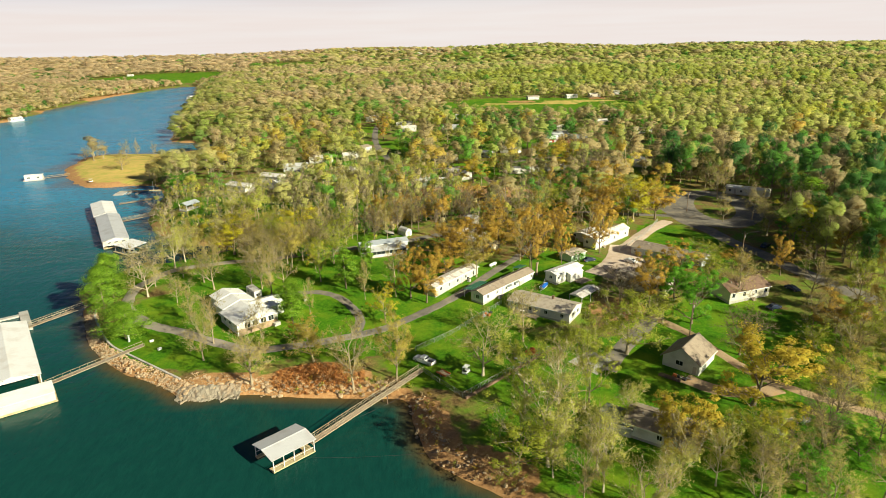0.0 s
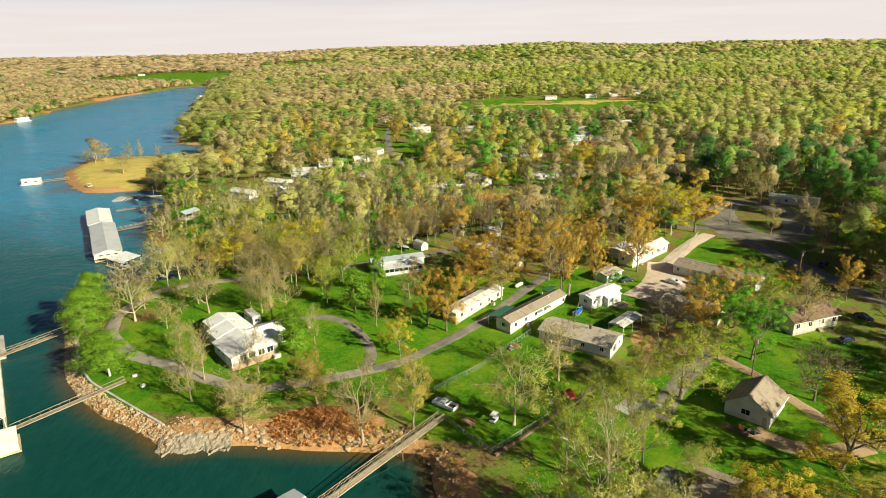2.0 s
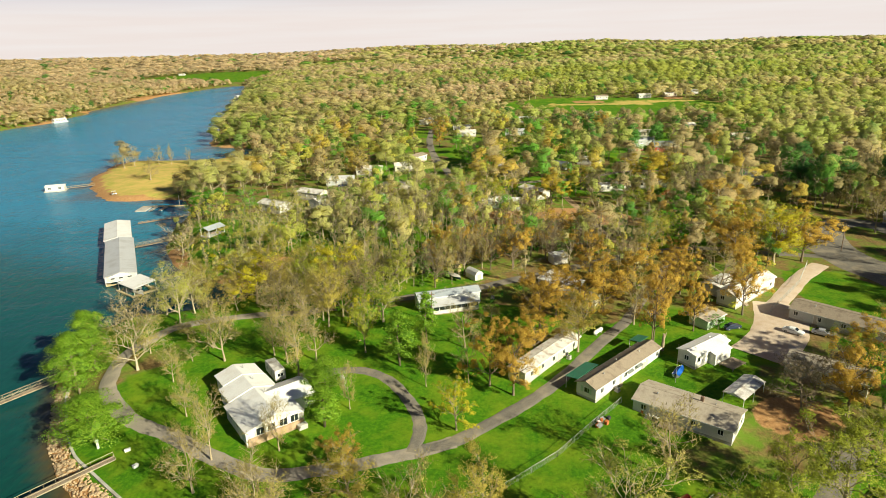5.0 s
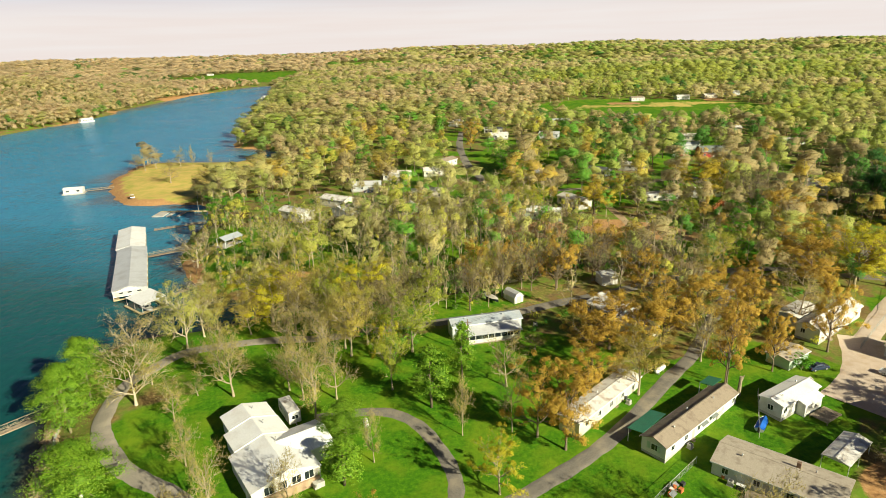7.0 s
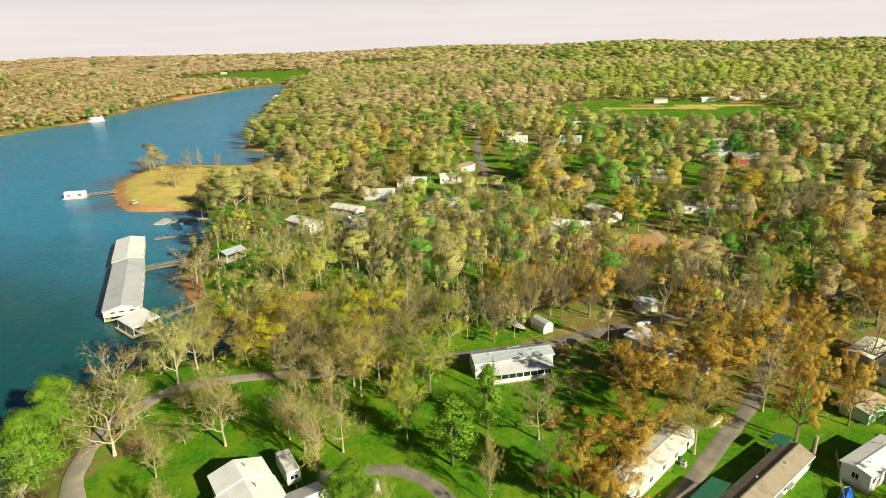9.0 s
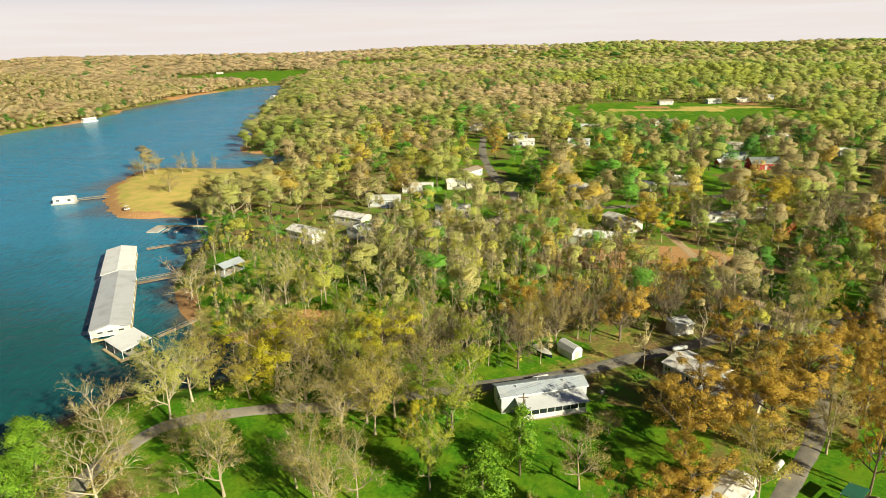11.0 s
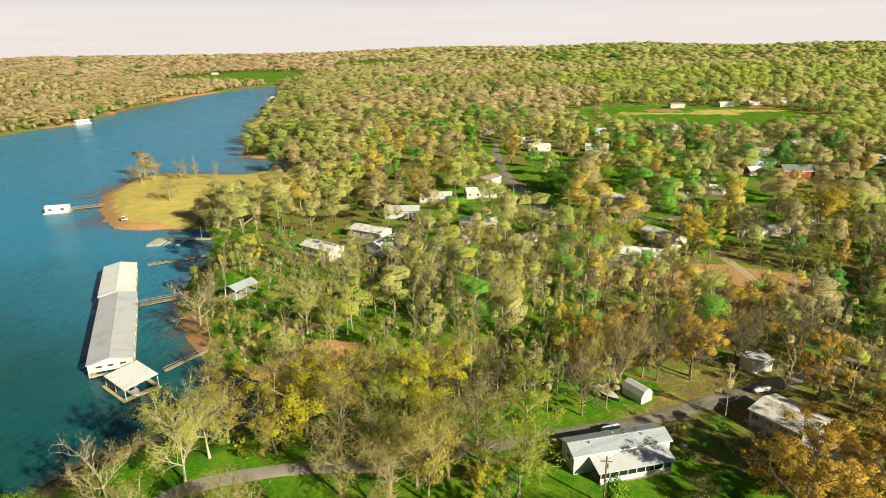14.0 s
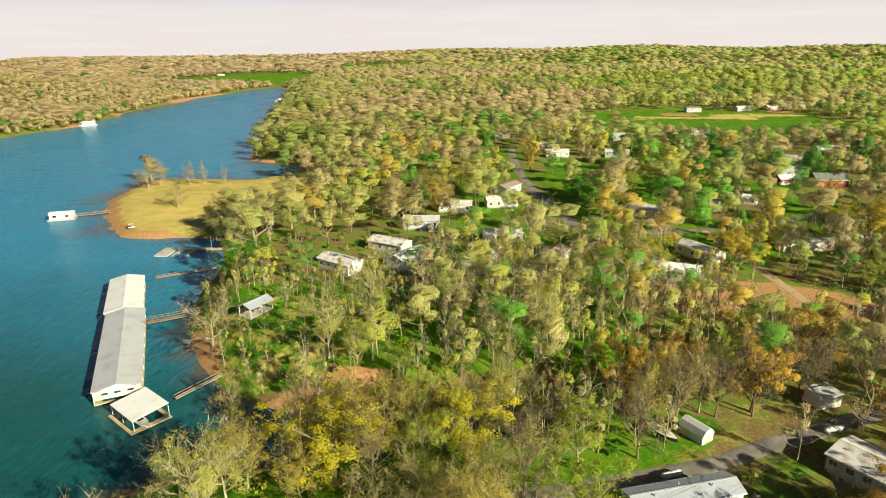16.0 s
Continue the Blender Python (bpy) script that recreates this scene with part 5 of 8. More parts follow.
def marina(name, origin, yaw, sections, W, label, bays=8):
    """A roofed marina: long gabled metal roofs on posts over slips. Sections: (start, length, roof material)."""
    t = thing(name, origin[0], origin[1], 0, yaw, label, "marina dock")
    for s0, L, rm, shift in sections:
        g = gable_roof(L, W, 3.3, 1.0, 0.2, 0.1, 0.1)
        g.v = [(x + s0 + L / 2, y + shift, z) for x, y, z in g.v]
        g.put("roof", rm, t)
        for px in (s0 + 0.1, s0 + L - 0.15):
            Geo().add([(px, shift - W / 2, 3.0), (px, shift + W / 2, 3.0), (px, shift, 4.2), (px + 0.06, shift - W / 2, 3.0), (px + 0.06, shift + W / 2, 3.0), (px + 0.06, shift, 4.2)],
                      [(0, 1, 2), (3, 5, 4), (0, 2, 5, 3), (2, 1, 4, 5), (1, 0, 3, 4)]).put("gable", M["white_wall"], t)
        walk_g = Geo()
        walk_g.box(s0, shift + W / 2 - 1.5, 0.2, s0 + L, shift + W / 2, 0.5)
        walk_g.box(s0, shift - W / 2, 0.2, s0 + L, shift - W / 2 + 0.7, 0.5)
        n = max(3, int(L / 6))
        for i in range(n + 1):
            px = s0 + 0.2 + (L - 0.9) * i / n
            walk_g.box(px, shift - W / 2 + 0.7, 0.2, px + 0.6, shift + W / 2 - 1.5, 0.48)
            for s in (-1, 1):
                Geo().box(px, shift + s * (W / 2 - 0.15) - 0.07, 0.5, px + 0.14, shift + s * (W / 2 - 0.15) + 0.07, 3.35).put("post", M["trim"], t)
        walk_g.put("deck", M["pale_wood"], t)
        for s in (-1, 1):
            Geo().box(s0, shift + s * (W / 2 - 0.4) - 0.35, -0.4, s0 + L, shift + s * (W / 2 - 0.4) + 0.35, 0.2).put("float", M["plastic_dark"], t)
        for s in (-1, 1):
            Geo().box(s0, shift + s * (W / 2 - 0.15) - 0.05, 3.0, s0 + L, shift + s * (W / 2 - 0.15) + 0.05, 3.3).put("beam", M["trim"], t)
    return t


big = marina("marina_dock", (-130.4, 238.3), 120.5, [(0, 45, M["grey_metal_roof"], 0.0), (45.2, 29, M["metal_roof"], 0.6)], 9.6, "long floating marina dock with a pale ribbed metal roof")
panel = Geo().box(0.2, -4.6, 1.5, 0.35, 4.6, 3.2).put("end_panel", M["cream_wall"], big, "cream boarded end panel under the gable")
for py in (-2.6, 0.0, 2.4):
    Geo().box(0.14, py - 0.75, 2.15, 0.25, py + 0.75, 2.8).put("window_frame", M["trim"], panel)
    Geo().box(0.11, py - 0.65, 2.24, 0.16, py + 0.65, 2.71).put("pane", M["plastic_dark"], panel)
Geo().box(0.05, -4.7, 1.35, 0.3, 4.7, 1.5).put("rail", M["trim"], big)


def canopy_dock():
    t = thing("canopy_dock", -122.3, 233.5, 0, -33, "low boat canopy with a pale sheet roof at the marina's end", "boat dock")
    Geo().slab([(-5.0, -3.8, 2.8), (5.0, -3.8, 2.8), (5.0, 3.8, 3.5), (-5.0, 3.8, 3.5)], 0.12).put("roof", M["metal_roof"], t)
    for sx in (-4.8, 0, 4.8):
        for sy in (-3.6, 3.6):
            Geo().box(sx - 0.06, sy - 0.06, 0.4, sx + 0.06, sy + 0.06, 2.85).put("post", M["trim"], t)
    Geo().box(4.2, -4.6, 0.2, 5.4, 3.8, 0.5).box(-5.0, 3.0, 0.2, 4.2, 3.9, 0.5).box(-5.0, -4.6, 0.2, 4.2, -3.9, 0.5).put("deck", M["pale_wood"], t)
    for sy in (-4.2, 3.4):
        Geo().box(-5.0, sy - 0.4, -0.3, 5.2, sy + 0.4, 0.2).put("float", M["plastic_dark"], t)


canopy_dock()
small_boat(-121.0, 231.2, 0.0, -33, 6.0, M["car_white"], "white pontoon boat moored under the canopy", "motor_boat")
small_boat(-123.3, 234.4, 0.0, -33, 6.0, M["car_dark"], "dark motor boat moored under the canopy", "motor_boat")
gangway("gangway", (-146.4, 275.7), (-133.2, 279.4), 0.8, 2.6, 1.6, "white trussed gangway from the marina to the shore", 1.2)
gangway("walkway", (-118.6, 240.2), (-112.4, 249.4), 0.6, 1.5, 1.0, "narrow plank walkway to the low canopy dock", 0.5, False)
gangway("walkway", (-164, 309.5), (-146, 319.5), 0.6, 1.4, 1.5, "low timber walkway from the marina's far end", 0.3, False)


def finger_dock():
    t = thing("finger_dock", -170, 337, 0, 5, "floating finger dock with pale concrete pontoons", "dock")
    Geo().box(-8, 2.6, 0.1, 14, 4.2, 0.45).put("walkway", M["pale_wood"], t)
    for px, w in ((-8, 5.0), (-1.5, 1.3), (3.2, 1.3)):
        Geo().box(px, -5.5, 0.05, px + w, 2.5, 0.5).put("pontoon", M["concrete"], t)
    Geo().tube((11, 1, -3), (11, 1, 6), 0.12, n=8).put("pile", M["steel"], t)


finger_dock()


def floating_hut():
    t = thing("floating_hut", -248.5, 377.5, 0, 22, "small white floating boat hut off the island", "boathouse")
    Geo().box(-4.6, -2.6, 0.5, 4.6, 2.6, 2.9).put("wall", M["white_wall"], t)
    gable_roof(9.2, 5.2, 2.9, 0.5, 0.3, 0.1).put("roof", M["metal_roof"], t)
    Geo().box(-5.4, -3.2, 0.0, 5.4, 3.2, 0.5).put("float", M["concrete"], t)
    opening(t, "window", "front", -2.5, 1.4, 1.4, 0.9, 9.2, 5.2)
    opening(t, "window", "front", 2.5, 1.4, 1.4, 0.9, 9.2, 5.2)


floating_hut()
gangway("walkway", (-244.5, 381), (-232, 387), 0.6, 1.0, 1.2, "narrow footway from the floating hut to the island", 0.8, False)

near_dock = marina("marina_dock", (-98.2, 127.2), 126.5, [(2.0, 38, M["metal_roof"], 1.5)], 11.5, "large covered boat dock with a bright white metal roof")


def dock_porch():
    t = thing("dock_porch", -95.8, 124.6, 0, 126.5, "lower white porch roof and boarded deck at the dock's end", "boat dock")
    Geo().slab([(-4.6, -5.6, 2.6), (0.8, -5.6, 3.2), (0.8, 5.6, 3.2), (-4.6, 5.6, 2.6)], 0.12).put("roof", M["metal_roof"], t)
    Geo().box(-4.7, -5.8, 0.1, 2.0, 5.8, 0.5).put("deck", M["pale_wood"], t)
    Geo().box(-4.5, -5.5, 0.5, -4.35, 5.5, 2.5).put("end_wall", M["cream_wall"], t)
    for sy in (-5.3, 0, 5.3):
        Geo().box(0.5, sy - 0.07, 0.5, 0.64, sy + 0.07, 3.1).put("post", M["trim"], t)


dock_porch()
small_boat(-104.0, 136.0, 0.0, 36, 6.0, M["car_dark"], "dark boat moored inside the covered dock", "motor_boat")
gangway("footbridge", (-94.8, 130.6), (-78.4, 146.4), 0.8, 2.9, 1.5, "long timber footbridge from the dock to the rocky bank", 0.7, False)
gangway("gangway", (-119.8, 163.0), (-107.8, 176.5), 0.7, 2.0, 1.6, "steel gangway to the white finger slips", 1.1)


def slip_fingers():
    t = thing("slip_fingers", -123, 168, 0, 126.5, "white floating slip fingers beside the covered dock", "dock")
    Geo().box(-7, -1.2, 0.05, 9, 1.2, 0.55).put("walkway", M["concrete"], t)
    for px in (-6.5, -0.5, 5.5):
        Geo().box(px, 1.3, 0.05, px + 1.6, 9.5, 0.55).put("finger", M["concrete"], t)


slip_fingers()


# ---- fittings on the mobile homes ----
def window_awning(parent, at, z, w, W):
    Geo().slab([(at - w / 2, -W / 2 - 0.02, z + 0.45), (at + w / 2, -W / 2 - 0.02, z + 0.45), (at + w / 2, -W / 2 - 0.75, z), (at - w / 2, -W / 2 - 0.75, z)], 0.05).put(
        "window_awning", M["slate_shingle"], parent, "dark sheet-metal window awning")


for at in (-0.4, 3.2):
    window_awning(t2, at, 2.35, 2.1, 4.6)
for yy in (-1.28, 0.68):
    Geo().box(-12.6, yy, 1.45, -12.5, yy + 0.55, 2.65).put("shutter", M["green_wall"], t2, "pale green window shutter")
Geo().box(4.9, -2.5, 0.55, 6.1, -2.3, 2.0).put("meter_panel", M["door"], t2)


def back_awning():
    t = thing("awning", 24.3, 186.6, land(24.3, 186.6), 47, "small dark green metal awning over the mobile home's far door", "awning")
    Geo().slab([(-1.9, -1.3, 3.0), (1.9, -1.3, 3.0), (1.9, 1.4, 2.6), (-1.9, 1.4, 2.6)], 0.07).put("roof", M["green_roof"], t)
    for sx in (-1.75, 1.75):
        Geo().box(sx - 0.05, 1.25, -0.4, sx + 0.05, 1.35, 2.62).put("post", M["trim"], t)


back_awning()
# lean-to room of the metal-roofed home
Geo().box(-1.2, -3.8, -0.5, 4.6, -2.21, 2.55).put("lean_to_wall", M["white_wall"], t4)
Geo().slab([(-1.4, -4.1, 2.55), (4.8, -4.1, 2.55), (4.8, -2.3, 3.12), (-1.4, -2.3, 3.12)], 0.08).put("lean_to_roof", M["metal_roof"], t4)


def wooden_deck(x, y, yaw, L, W, h, label):
    t = thing("deck", x, y, land(x, y), yaw, label, "deck")
    n = int(W / 0.29)
    for i in range(n):
        Geo().box(-L / 2, -W / 2 + i * W / n, h - 0.05, L / 2, -W / 2 + (i + 1) * W / n - 0.03, h).put("plank", M["wood"], t)
    for sx in (-1, 1):
        for sy in (-1, 1):
            Geo().box(sx * (L / 2 - 0.15) - 0.07, sy * (W / 2 - 0.15) - 0.07, -0.5, sx * (L / 2 - 0.15) + 0.07, sy * (W / 2 - 0.15) + 0.07, h - 0.06).put("post", M["wood"], t)
    for sx in (-1, 1):
        Geo().box(sx * (L / 2 - 0.2) - 0.05, -W / 2, h - 0.22, sx * (L / 2 - 0.2) + 0.05, W / 2, h - 0.06).put("joist", M["wood"], t)


wooden_deck(43.2, 180.4, 39, 5.0, 3.4, 0.5, "weathered grey plank deck beside the metal-roofed home")
wooden_deck(24.0, 157.9, -34, 4.2, 2.2, 0.55, "dark plank deck at the double-wide home's door")


def air_conditioner(x, y, yaw):
    t = thing("air_conditioner", x, y, land(x, y), yaw, "boxy outdoor air-conditioning unit on a slab beside a home", "air conditioner", "air conditioners")
    Geo().box(-0.5, -0.5, -0.1, 0.5, 0.5, 0.08).put("slab", M["concrete"], t)
    Geo().box(-0.4, -0.4, 0.08, 0.4, 0.4, 0.85, 0.04).put("casing", M["skirt"], t)
    Geo().tube((0, 0, 0.85), (0, 0, 0.89), 0.3, 0.28, 12).put("fan_grille", M["plastic_dark"], t)


for x, y, yaw in ((16.4, 169.6, 47), (8.0, 182.0, 52), (20.6, 161.2, -34), (-9.0, 214.5, 20)):
    air_conditioner(x, y, yaw)


def storage_tub(x, y, yaw, mat, label, L=1.1, W=0.7, h=0.6):
    t = thing("storage_box", x, y, land(x, y), yaw, label, "storage box")
    Geo().box(-L / 2, -W / 2, -0.05, L / 2, W / 2, h, 0.05).put("tub", mat, t)
    Geo().box(-L / 2 - 0.04, -W / 2 - 0.04, h + 0.003, L / 2 + 0.04, W / 2 + 0.04, h + 0.07, 0.03).put("lid", M["trim"], t)


storage_tub(20.2, 162.9, 20, M["orange_paint"], "orange-brown bin standing by the double-wide home")
storage_tub(21.8, 160.2, -34, M["plastic_dark"], "black covered grill beside the plank deck", 1.2, 0.6, 0.9)
storage_tub(-77.2, 148.6, 35, M["trim"], "white fish box on the lawn by the footbridge", 1.0, 0.5, 0.4)
storage_tub(-73.5, 144.6, 60, M["trim"], "white bait cooler on the lakeside lawn", 0.9, 0.6, 0.45)
storage_tub(7.6, 183.6, 52, M["plastic_dark"], "dark bin by the cream mobile home's steps", 0.8, 0.6, 0.9)


def white_post():
    t = thing("garden_post", -83.9, 150.0, land(-83.9, 150), 20, "white-painted post with a broad cap on the lawn above the riprap", "post")
    Geo().tube((0, 0, -0.2), (0, 0, 1.7), 0.28, 0.2, 10).put("shaft", M["trim"], t)
    Geo().tube((0, 0, 1.7), (0, 0, 1.95), 0.34, 0.1, 10).put("cap", M["trim"], t)


white_post()


def scrap_heap(x, y, yaw, seed, label):
    """Junk piled along a fence: sheets, planks, a drum and odd boxes."""
    t = thing("scrap_heap", x, y, land(x, y), yaw, label, "scrap heap")
    r = random.Random(seed)
    mats = [M["orange_paint"], M["wood"], M["steel"], M["plastic_dark"], M["red_wall"], M["canvas"]]
    for k in range(9):
        px, py = r.uniform(-2.2, 2.2), r.uniform(-0.7, 0.7)
        if k % 3 == 0:
            Geo().box(px - 0.4, py - 0.3, -0.1, px + 0.4, py + 0.3, r.uniform(0.4, 0.8), 0.04).put("crate", mats[k % 6], t)
        elif k % 3 == 1:
            q = Vector((px, py, 0.25))
            Geo().tube(q, q + Vector((r.uniform(-1.2, 1.2), r.uniform(-0.8, 0.8), r.uniform(0.1, 0.7))), 0.06, n=5).put("pipe", mats[k % 6], t)
        else:
            Geo().slab([(px - 0.7, py - 0.4, 0.3), (px + 0.6, py - 0.4, 0.42), (px + 0.6, py + 0.4, 0.7), (px - 0.7, py + 0.4, 0.6)], 0.04).put("sheet", mats[k % 6], t)
    Geo().tube((0.4, 0.3, -0.1), (0.4, 0.3, 0.85), 0.3, n=12).put("drum", M["orange_paint"] if seed == 3 else M["plastic_dark"], t)


scrap_heap(11.5, 159.0, 46, 3, "rusty scrap and boards heaped along the wire fence")
scrap_heap(44.2, 192.0, 39, 4, "pale sheets and scrap heaped behind the metal-roofed home")
scrap_heap(54.0, 126.0, 135, 6, "black timbers and scrap lying before the garage")


# ---- trees ----
def grow_tree(seed, H, spread, fork, limbs, leaf_n, leaf_s, droop=0.0, twig=True, side=5):
    """A branching skeleton: returns tube vertices and faces for the wood, and triangles for twigs and leaves."""
    r = random.Random(seed)
    wood_v, wood_f, tips = [], [], []

    def tube(a, b, ra, rb, n):
        d = (b - a).normalized()
        s = d.cross(Vector((0.3, 0.9, 0.1))).normalized()
        t = d.cross(s)
        k = len(wood_v)
        for c, rr in ((a, ra), (b, rb)):
            for i in range(n):
                q = 2 * math.pi * i / n
                wood_v.append(c + (s * math.cos(q) + t * math.sin(q)) * rr)
        for i in range(n):
            wood_f.append((k + i, k + (i + 1) % n, k + n + (i + 1) % n, k + n + i))

    def spike(a, b, ra):
        d = (b - a).normalized()
        s = d.cross(Vector((0.3, 0.9, 0.1))).normalized()
        t = d.cross(s)
        k = len(wood_v)
        u = (s * r.uniform(-1, 1) + t * r.uniform(-1, 1)).normalized() * ra * 1.2
        wood_v.extend([a - u, a + u, b])
        wood_f.append((k, k + 1, k + 2))

    def branch(p, d, L, rad, lev):
        segs = (4, 4, 2, 1)[lev]
        n = (6, 5, 3, 3)[lev]
        for i in range(segs):
            d = (d + Vector((r.uniform(-1, 1), r.uniform(-1, 1), r.uniform(-0.5, 1.0 - droop))) * (0.10, 0.20, 0.26, 0.3)[lev]).normalized()
            q = p + d * (L / segs)
            r2 = rad * (1 - 0.75 * (i + 1) / segs) + 0.012 if lev else rad * (1 - 0.55 * (i + 1) / segs)
            r1 = rad * (1 - 0.75 * i / segs) + 0.012 if lev else rad * (1 - 0.55 * i / segs)
            if lev == 3:
                spike(p, q, r1)
            else:
                tube(p, q, r1, r2, n)
            p = q
            if lev >= 2:
                tips.append((p.copy(), d.copy(), lev))
            if lev < 3 and (lev > 0 or i >= 1) and not (lev == 2 and not twig):
                for _ in range((0, 2, 3)[lev]):
                    spawn(p, d, L * r.uniform(0.42, 0.62), max(0.03, r2 * 0.68), lev + 1)
        tips.append((p.copy(), d.copy(), lev))

    def spawn(p, d, L, rad, lev):
        side_v = d.orthogonal().normalized()
        side_v.rotate(Euler((r.uniform(0, 6.3), r.uniform(0, 6.3), r.uniform(0, 6.3))))
        side_v = (side_v - d * side_v.dot(d)).normalized()
        a = r.uniform(0.55, 1.0)
        branch(p, (d * math.cos(a) + side_v * math.sin(a) + Vector((0, 0, 0.25))).normalized(), L, rad, lev)

    # trunk, then limbs fanning out from the fork upward
    lean = Vector((r.uniform(-0.08, 0.08), r.uniform(-0.08, 0.08), 1)).normalized()
    p, rad = Vector((0, 0, -0.4)), 0.021 * H
    pts = []
    n_t = 6
    for i in range(n_t):
        d = (lean + Vector((r.uniform(-1, 1), r.uniform(-1, 1), 0)) * 0.07).normalized()
        q = p + d * (H * 0.68 / n_t)
        tube(p, q, rad * (1.25 if i == 0 else 1), rad * 0.8, 7)
        p, rad = q, rad * 0.8
        pts.append((q.copy(), rad))
    start = int(fork * n_t)
    for j in range(limbs):
        at, rr = pts[min(n_t - 1, start + (j * (n_t - start)) // limbs)]
        az = j * 2.4 + r.uniform(-0.5, 0.5)
        up = 0.55 + 0.8 * j / limbs
        d = Vector((math.cos(az), math.sin(az), up)).normalized()
        top = H - at.z
        L = min(top / max(0.35, d.z), spread / max(0.25, math.hypot(d.x, d.y))) * r.uniform(0.8, 1.05)
        branch(at, d, L * 0.78, max(0.05, rr * 0.75), 1)
    # twigs and leaves as small triangles at the tips
    tv = []
    if twig:
        for q, d, lev in tips:
            for _ in range(2 if lev > 1 else 4):
                e = (d + Vector((r.gauss(0, 1), r.gauss(0, 1), r.gauss(0.15, 0.8))) * 0.8).normalized()
                s = e.orthogonal().normalized() * 0.028
                L = r.uniform(0.6, 1.5) * H / 16
                tv += [q - s, q + s, q + e * L]
    for _ in range(leaf_n):
        q, d, lev = tips[r.randrange(len(tips))]
        c = q + Vector((r.gauss(0, 1), r.gauss(0, 1), r.gauss(0, 0.8))) * 0.42 * H / 16
        s = leaf_s * r.uniform(0.6, 1.3)
        out = (c - Vector((0, 0, H * 0.5))).normalized() * 1.2 + Vector((r.gauss(0, 1), r.gauss(0, 1), r.gauss(0.3, 1))) * 0.6
        a = out.cross(Vector((r.gauss(0, 1), r.gauss(0, 1), r.gauss(0, 1)))).normalized()
        b = a.cross(out).normalized()
        tv += [c + a * s, c - a * s * 0.55 + b * s * 0.6, c - a * s * 0.55 - b * s * 0.6]
    return wood_v, wood_f, tv, [q for q, d, lev in tips]


def pine_tree(seed, H, spread, leaf_n, leaf_s, low=0.3):
    """Evergreen: whorls of boughs with dense tufts in rounded pads."""
    r = random.Random(seed)
    wv, wf, tv = [], [], []
    g = Geo()
    g.tube((0, 0, -0.4), (0.2, 0.1, H * 0.55), 0.018 * H, 0.012 * H, 7)
    g.tube((0.2, 0.1, H * 0.55), (0.1, 0, H * 0.97), 0.012 * H, 0.03, 6)
    pads = []
    n = 24
    for i in range(n):
        u = i / (n - 1)
        z = H * (low + (0.93 - low) * u)
        az = i * 2.399 + r.uniform(-0.4, 0.4)
        L = spread * math.sqrt(max(0.03, 1 - (1.2 * u - 0.22) ** 2)) * r.uniform(0.5, 0.85)
        tip = Vector((math.cos(az) * L, math.sin(az) * L, z + L * 0.12))
        g.tube((0.1, 0, z - 0.5), tip, 0.10, 0.03, 4)
        pads += [(tip, spread * r.uniform(0.3, 0.44)), (Vector((tip.x * 0.5, tip.y * 0.5, tip.z + 0.2)), spread * r.uniform(0.22, 0.34))]
    for _ in range(leaf_n):
        c, rad = pads[r.randrange(len(pads))]
        v = Vector((r.gauss(0, 1), r.gauss(0, 1), r.gauss(0.2, 1))).normalized()
        q = c + Vector((v.x, v.y, v.z * 0.55)) * rad * r.uniform(0.7, 1.05)
        s = leaf_s * r.uniform(0.6, 1.3)
        out = v + Vector((r.gauss(0, 1), r.gauss(0, 1), r.gauss(0.2, 1))) * 0.45
        a = out.cross(Vector((r.gauss(0, 1), r.gauss(0, 1), r.gauss(0, 1)))).normalized()
        b = a.cross(out).normalized()
        tv += [q + a * s, q - a * s * 0.5 + b * s * 0.7, q - a * s * 0.5 - b * s * 0.7]
    return [Vector(p) for p in g.v], g.f, tv, [c for c, rad in pads]


KINDS = {
    # kind: bark, leaves, words, (spread, fork, limbs, leaf count, leaf size, twigs)
    "bare": ("tan_bark", "bare", "tall leafless tree with fine grey-tan twigs", (0.32, 0.3, 7, 1000, 0.14, True)),
    "dark": ("bark", "twig", "dark-limbed leafless tree with spreading branches", (0.44, 0.2, 8, 700, 0.13, True)),
    "white": ("pale_bark", "bare", "pale-barked tree with bare sunlit branches", (0.40, 0.2, 7, 1300, 0.15, True)),
    "syc": ("pale_bark", "pale", "white-limbed sycamore with sparse young leaves", (0.40, 0.22, 7, 2600, 0.17, True)),
    "tan": ("tan_bark", "tan", "budding tree with tan-brown haze of twigs", (0.38, 0.25, 7, 3000, 0.17, True)),
    "olive": ("tan_bark", "olive", "young-leaved tree in yellowish olive green", (0.40, 0.2, 7, 3200, 0.16, True)),
    "yellow": ("tan_bark", "yellow", "tree in fresh yellow-green leaf", (0.44, 0.22, 9, 5200, 0.15, False)),
    "gold": ("bark", "gold", "broad tree covered in golden catkins", (0.44, 0.25, 9, 6000, 0.15, False)),
    "orange": ("bark", "orange", "oak in rust-orange spring leaf", (0.40, 0.3, 9, 5200, 0.15, False)),
    "green": ("bark", "green", "dense tree in bright green leaf", (0.46, 0.15, 9, 4600, 0.19, False)),
    "cedar": ("bark", "pine", "slender dark green evergreen with open boughs", None),
    "pine": ("tan_bark", "pine", "rounded green pine with layered boughs on the shore", None),
}
REF = 16.0


CLUMPS = {"bare": (16, 0.8), "dark": (14, 0.8), "white": (14, 0.8), "syc": (22, 0.85), "tan": (26, 0.9), "olive": (54, 0.72), "gold": (104, 0.74), "orange": (104, 0.74), "yellow": (76, 0.72),
          "green": (84, 0.8), "pine": (64, 1.2), "cedar": (50, 0.75)}


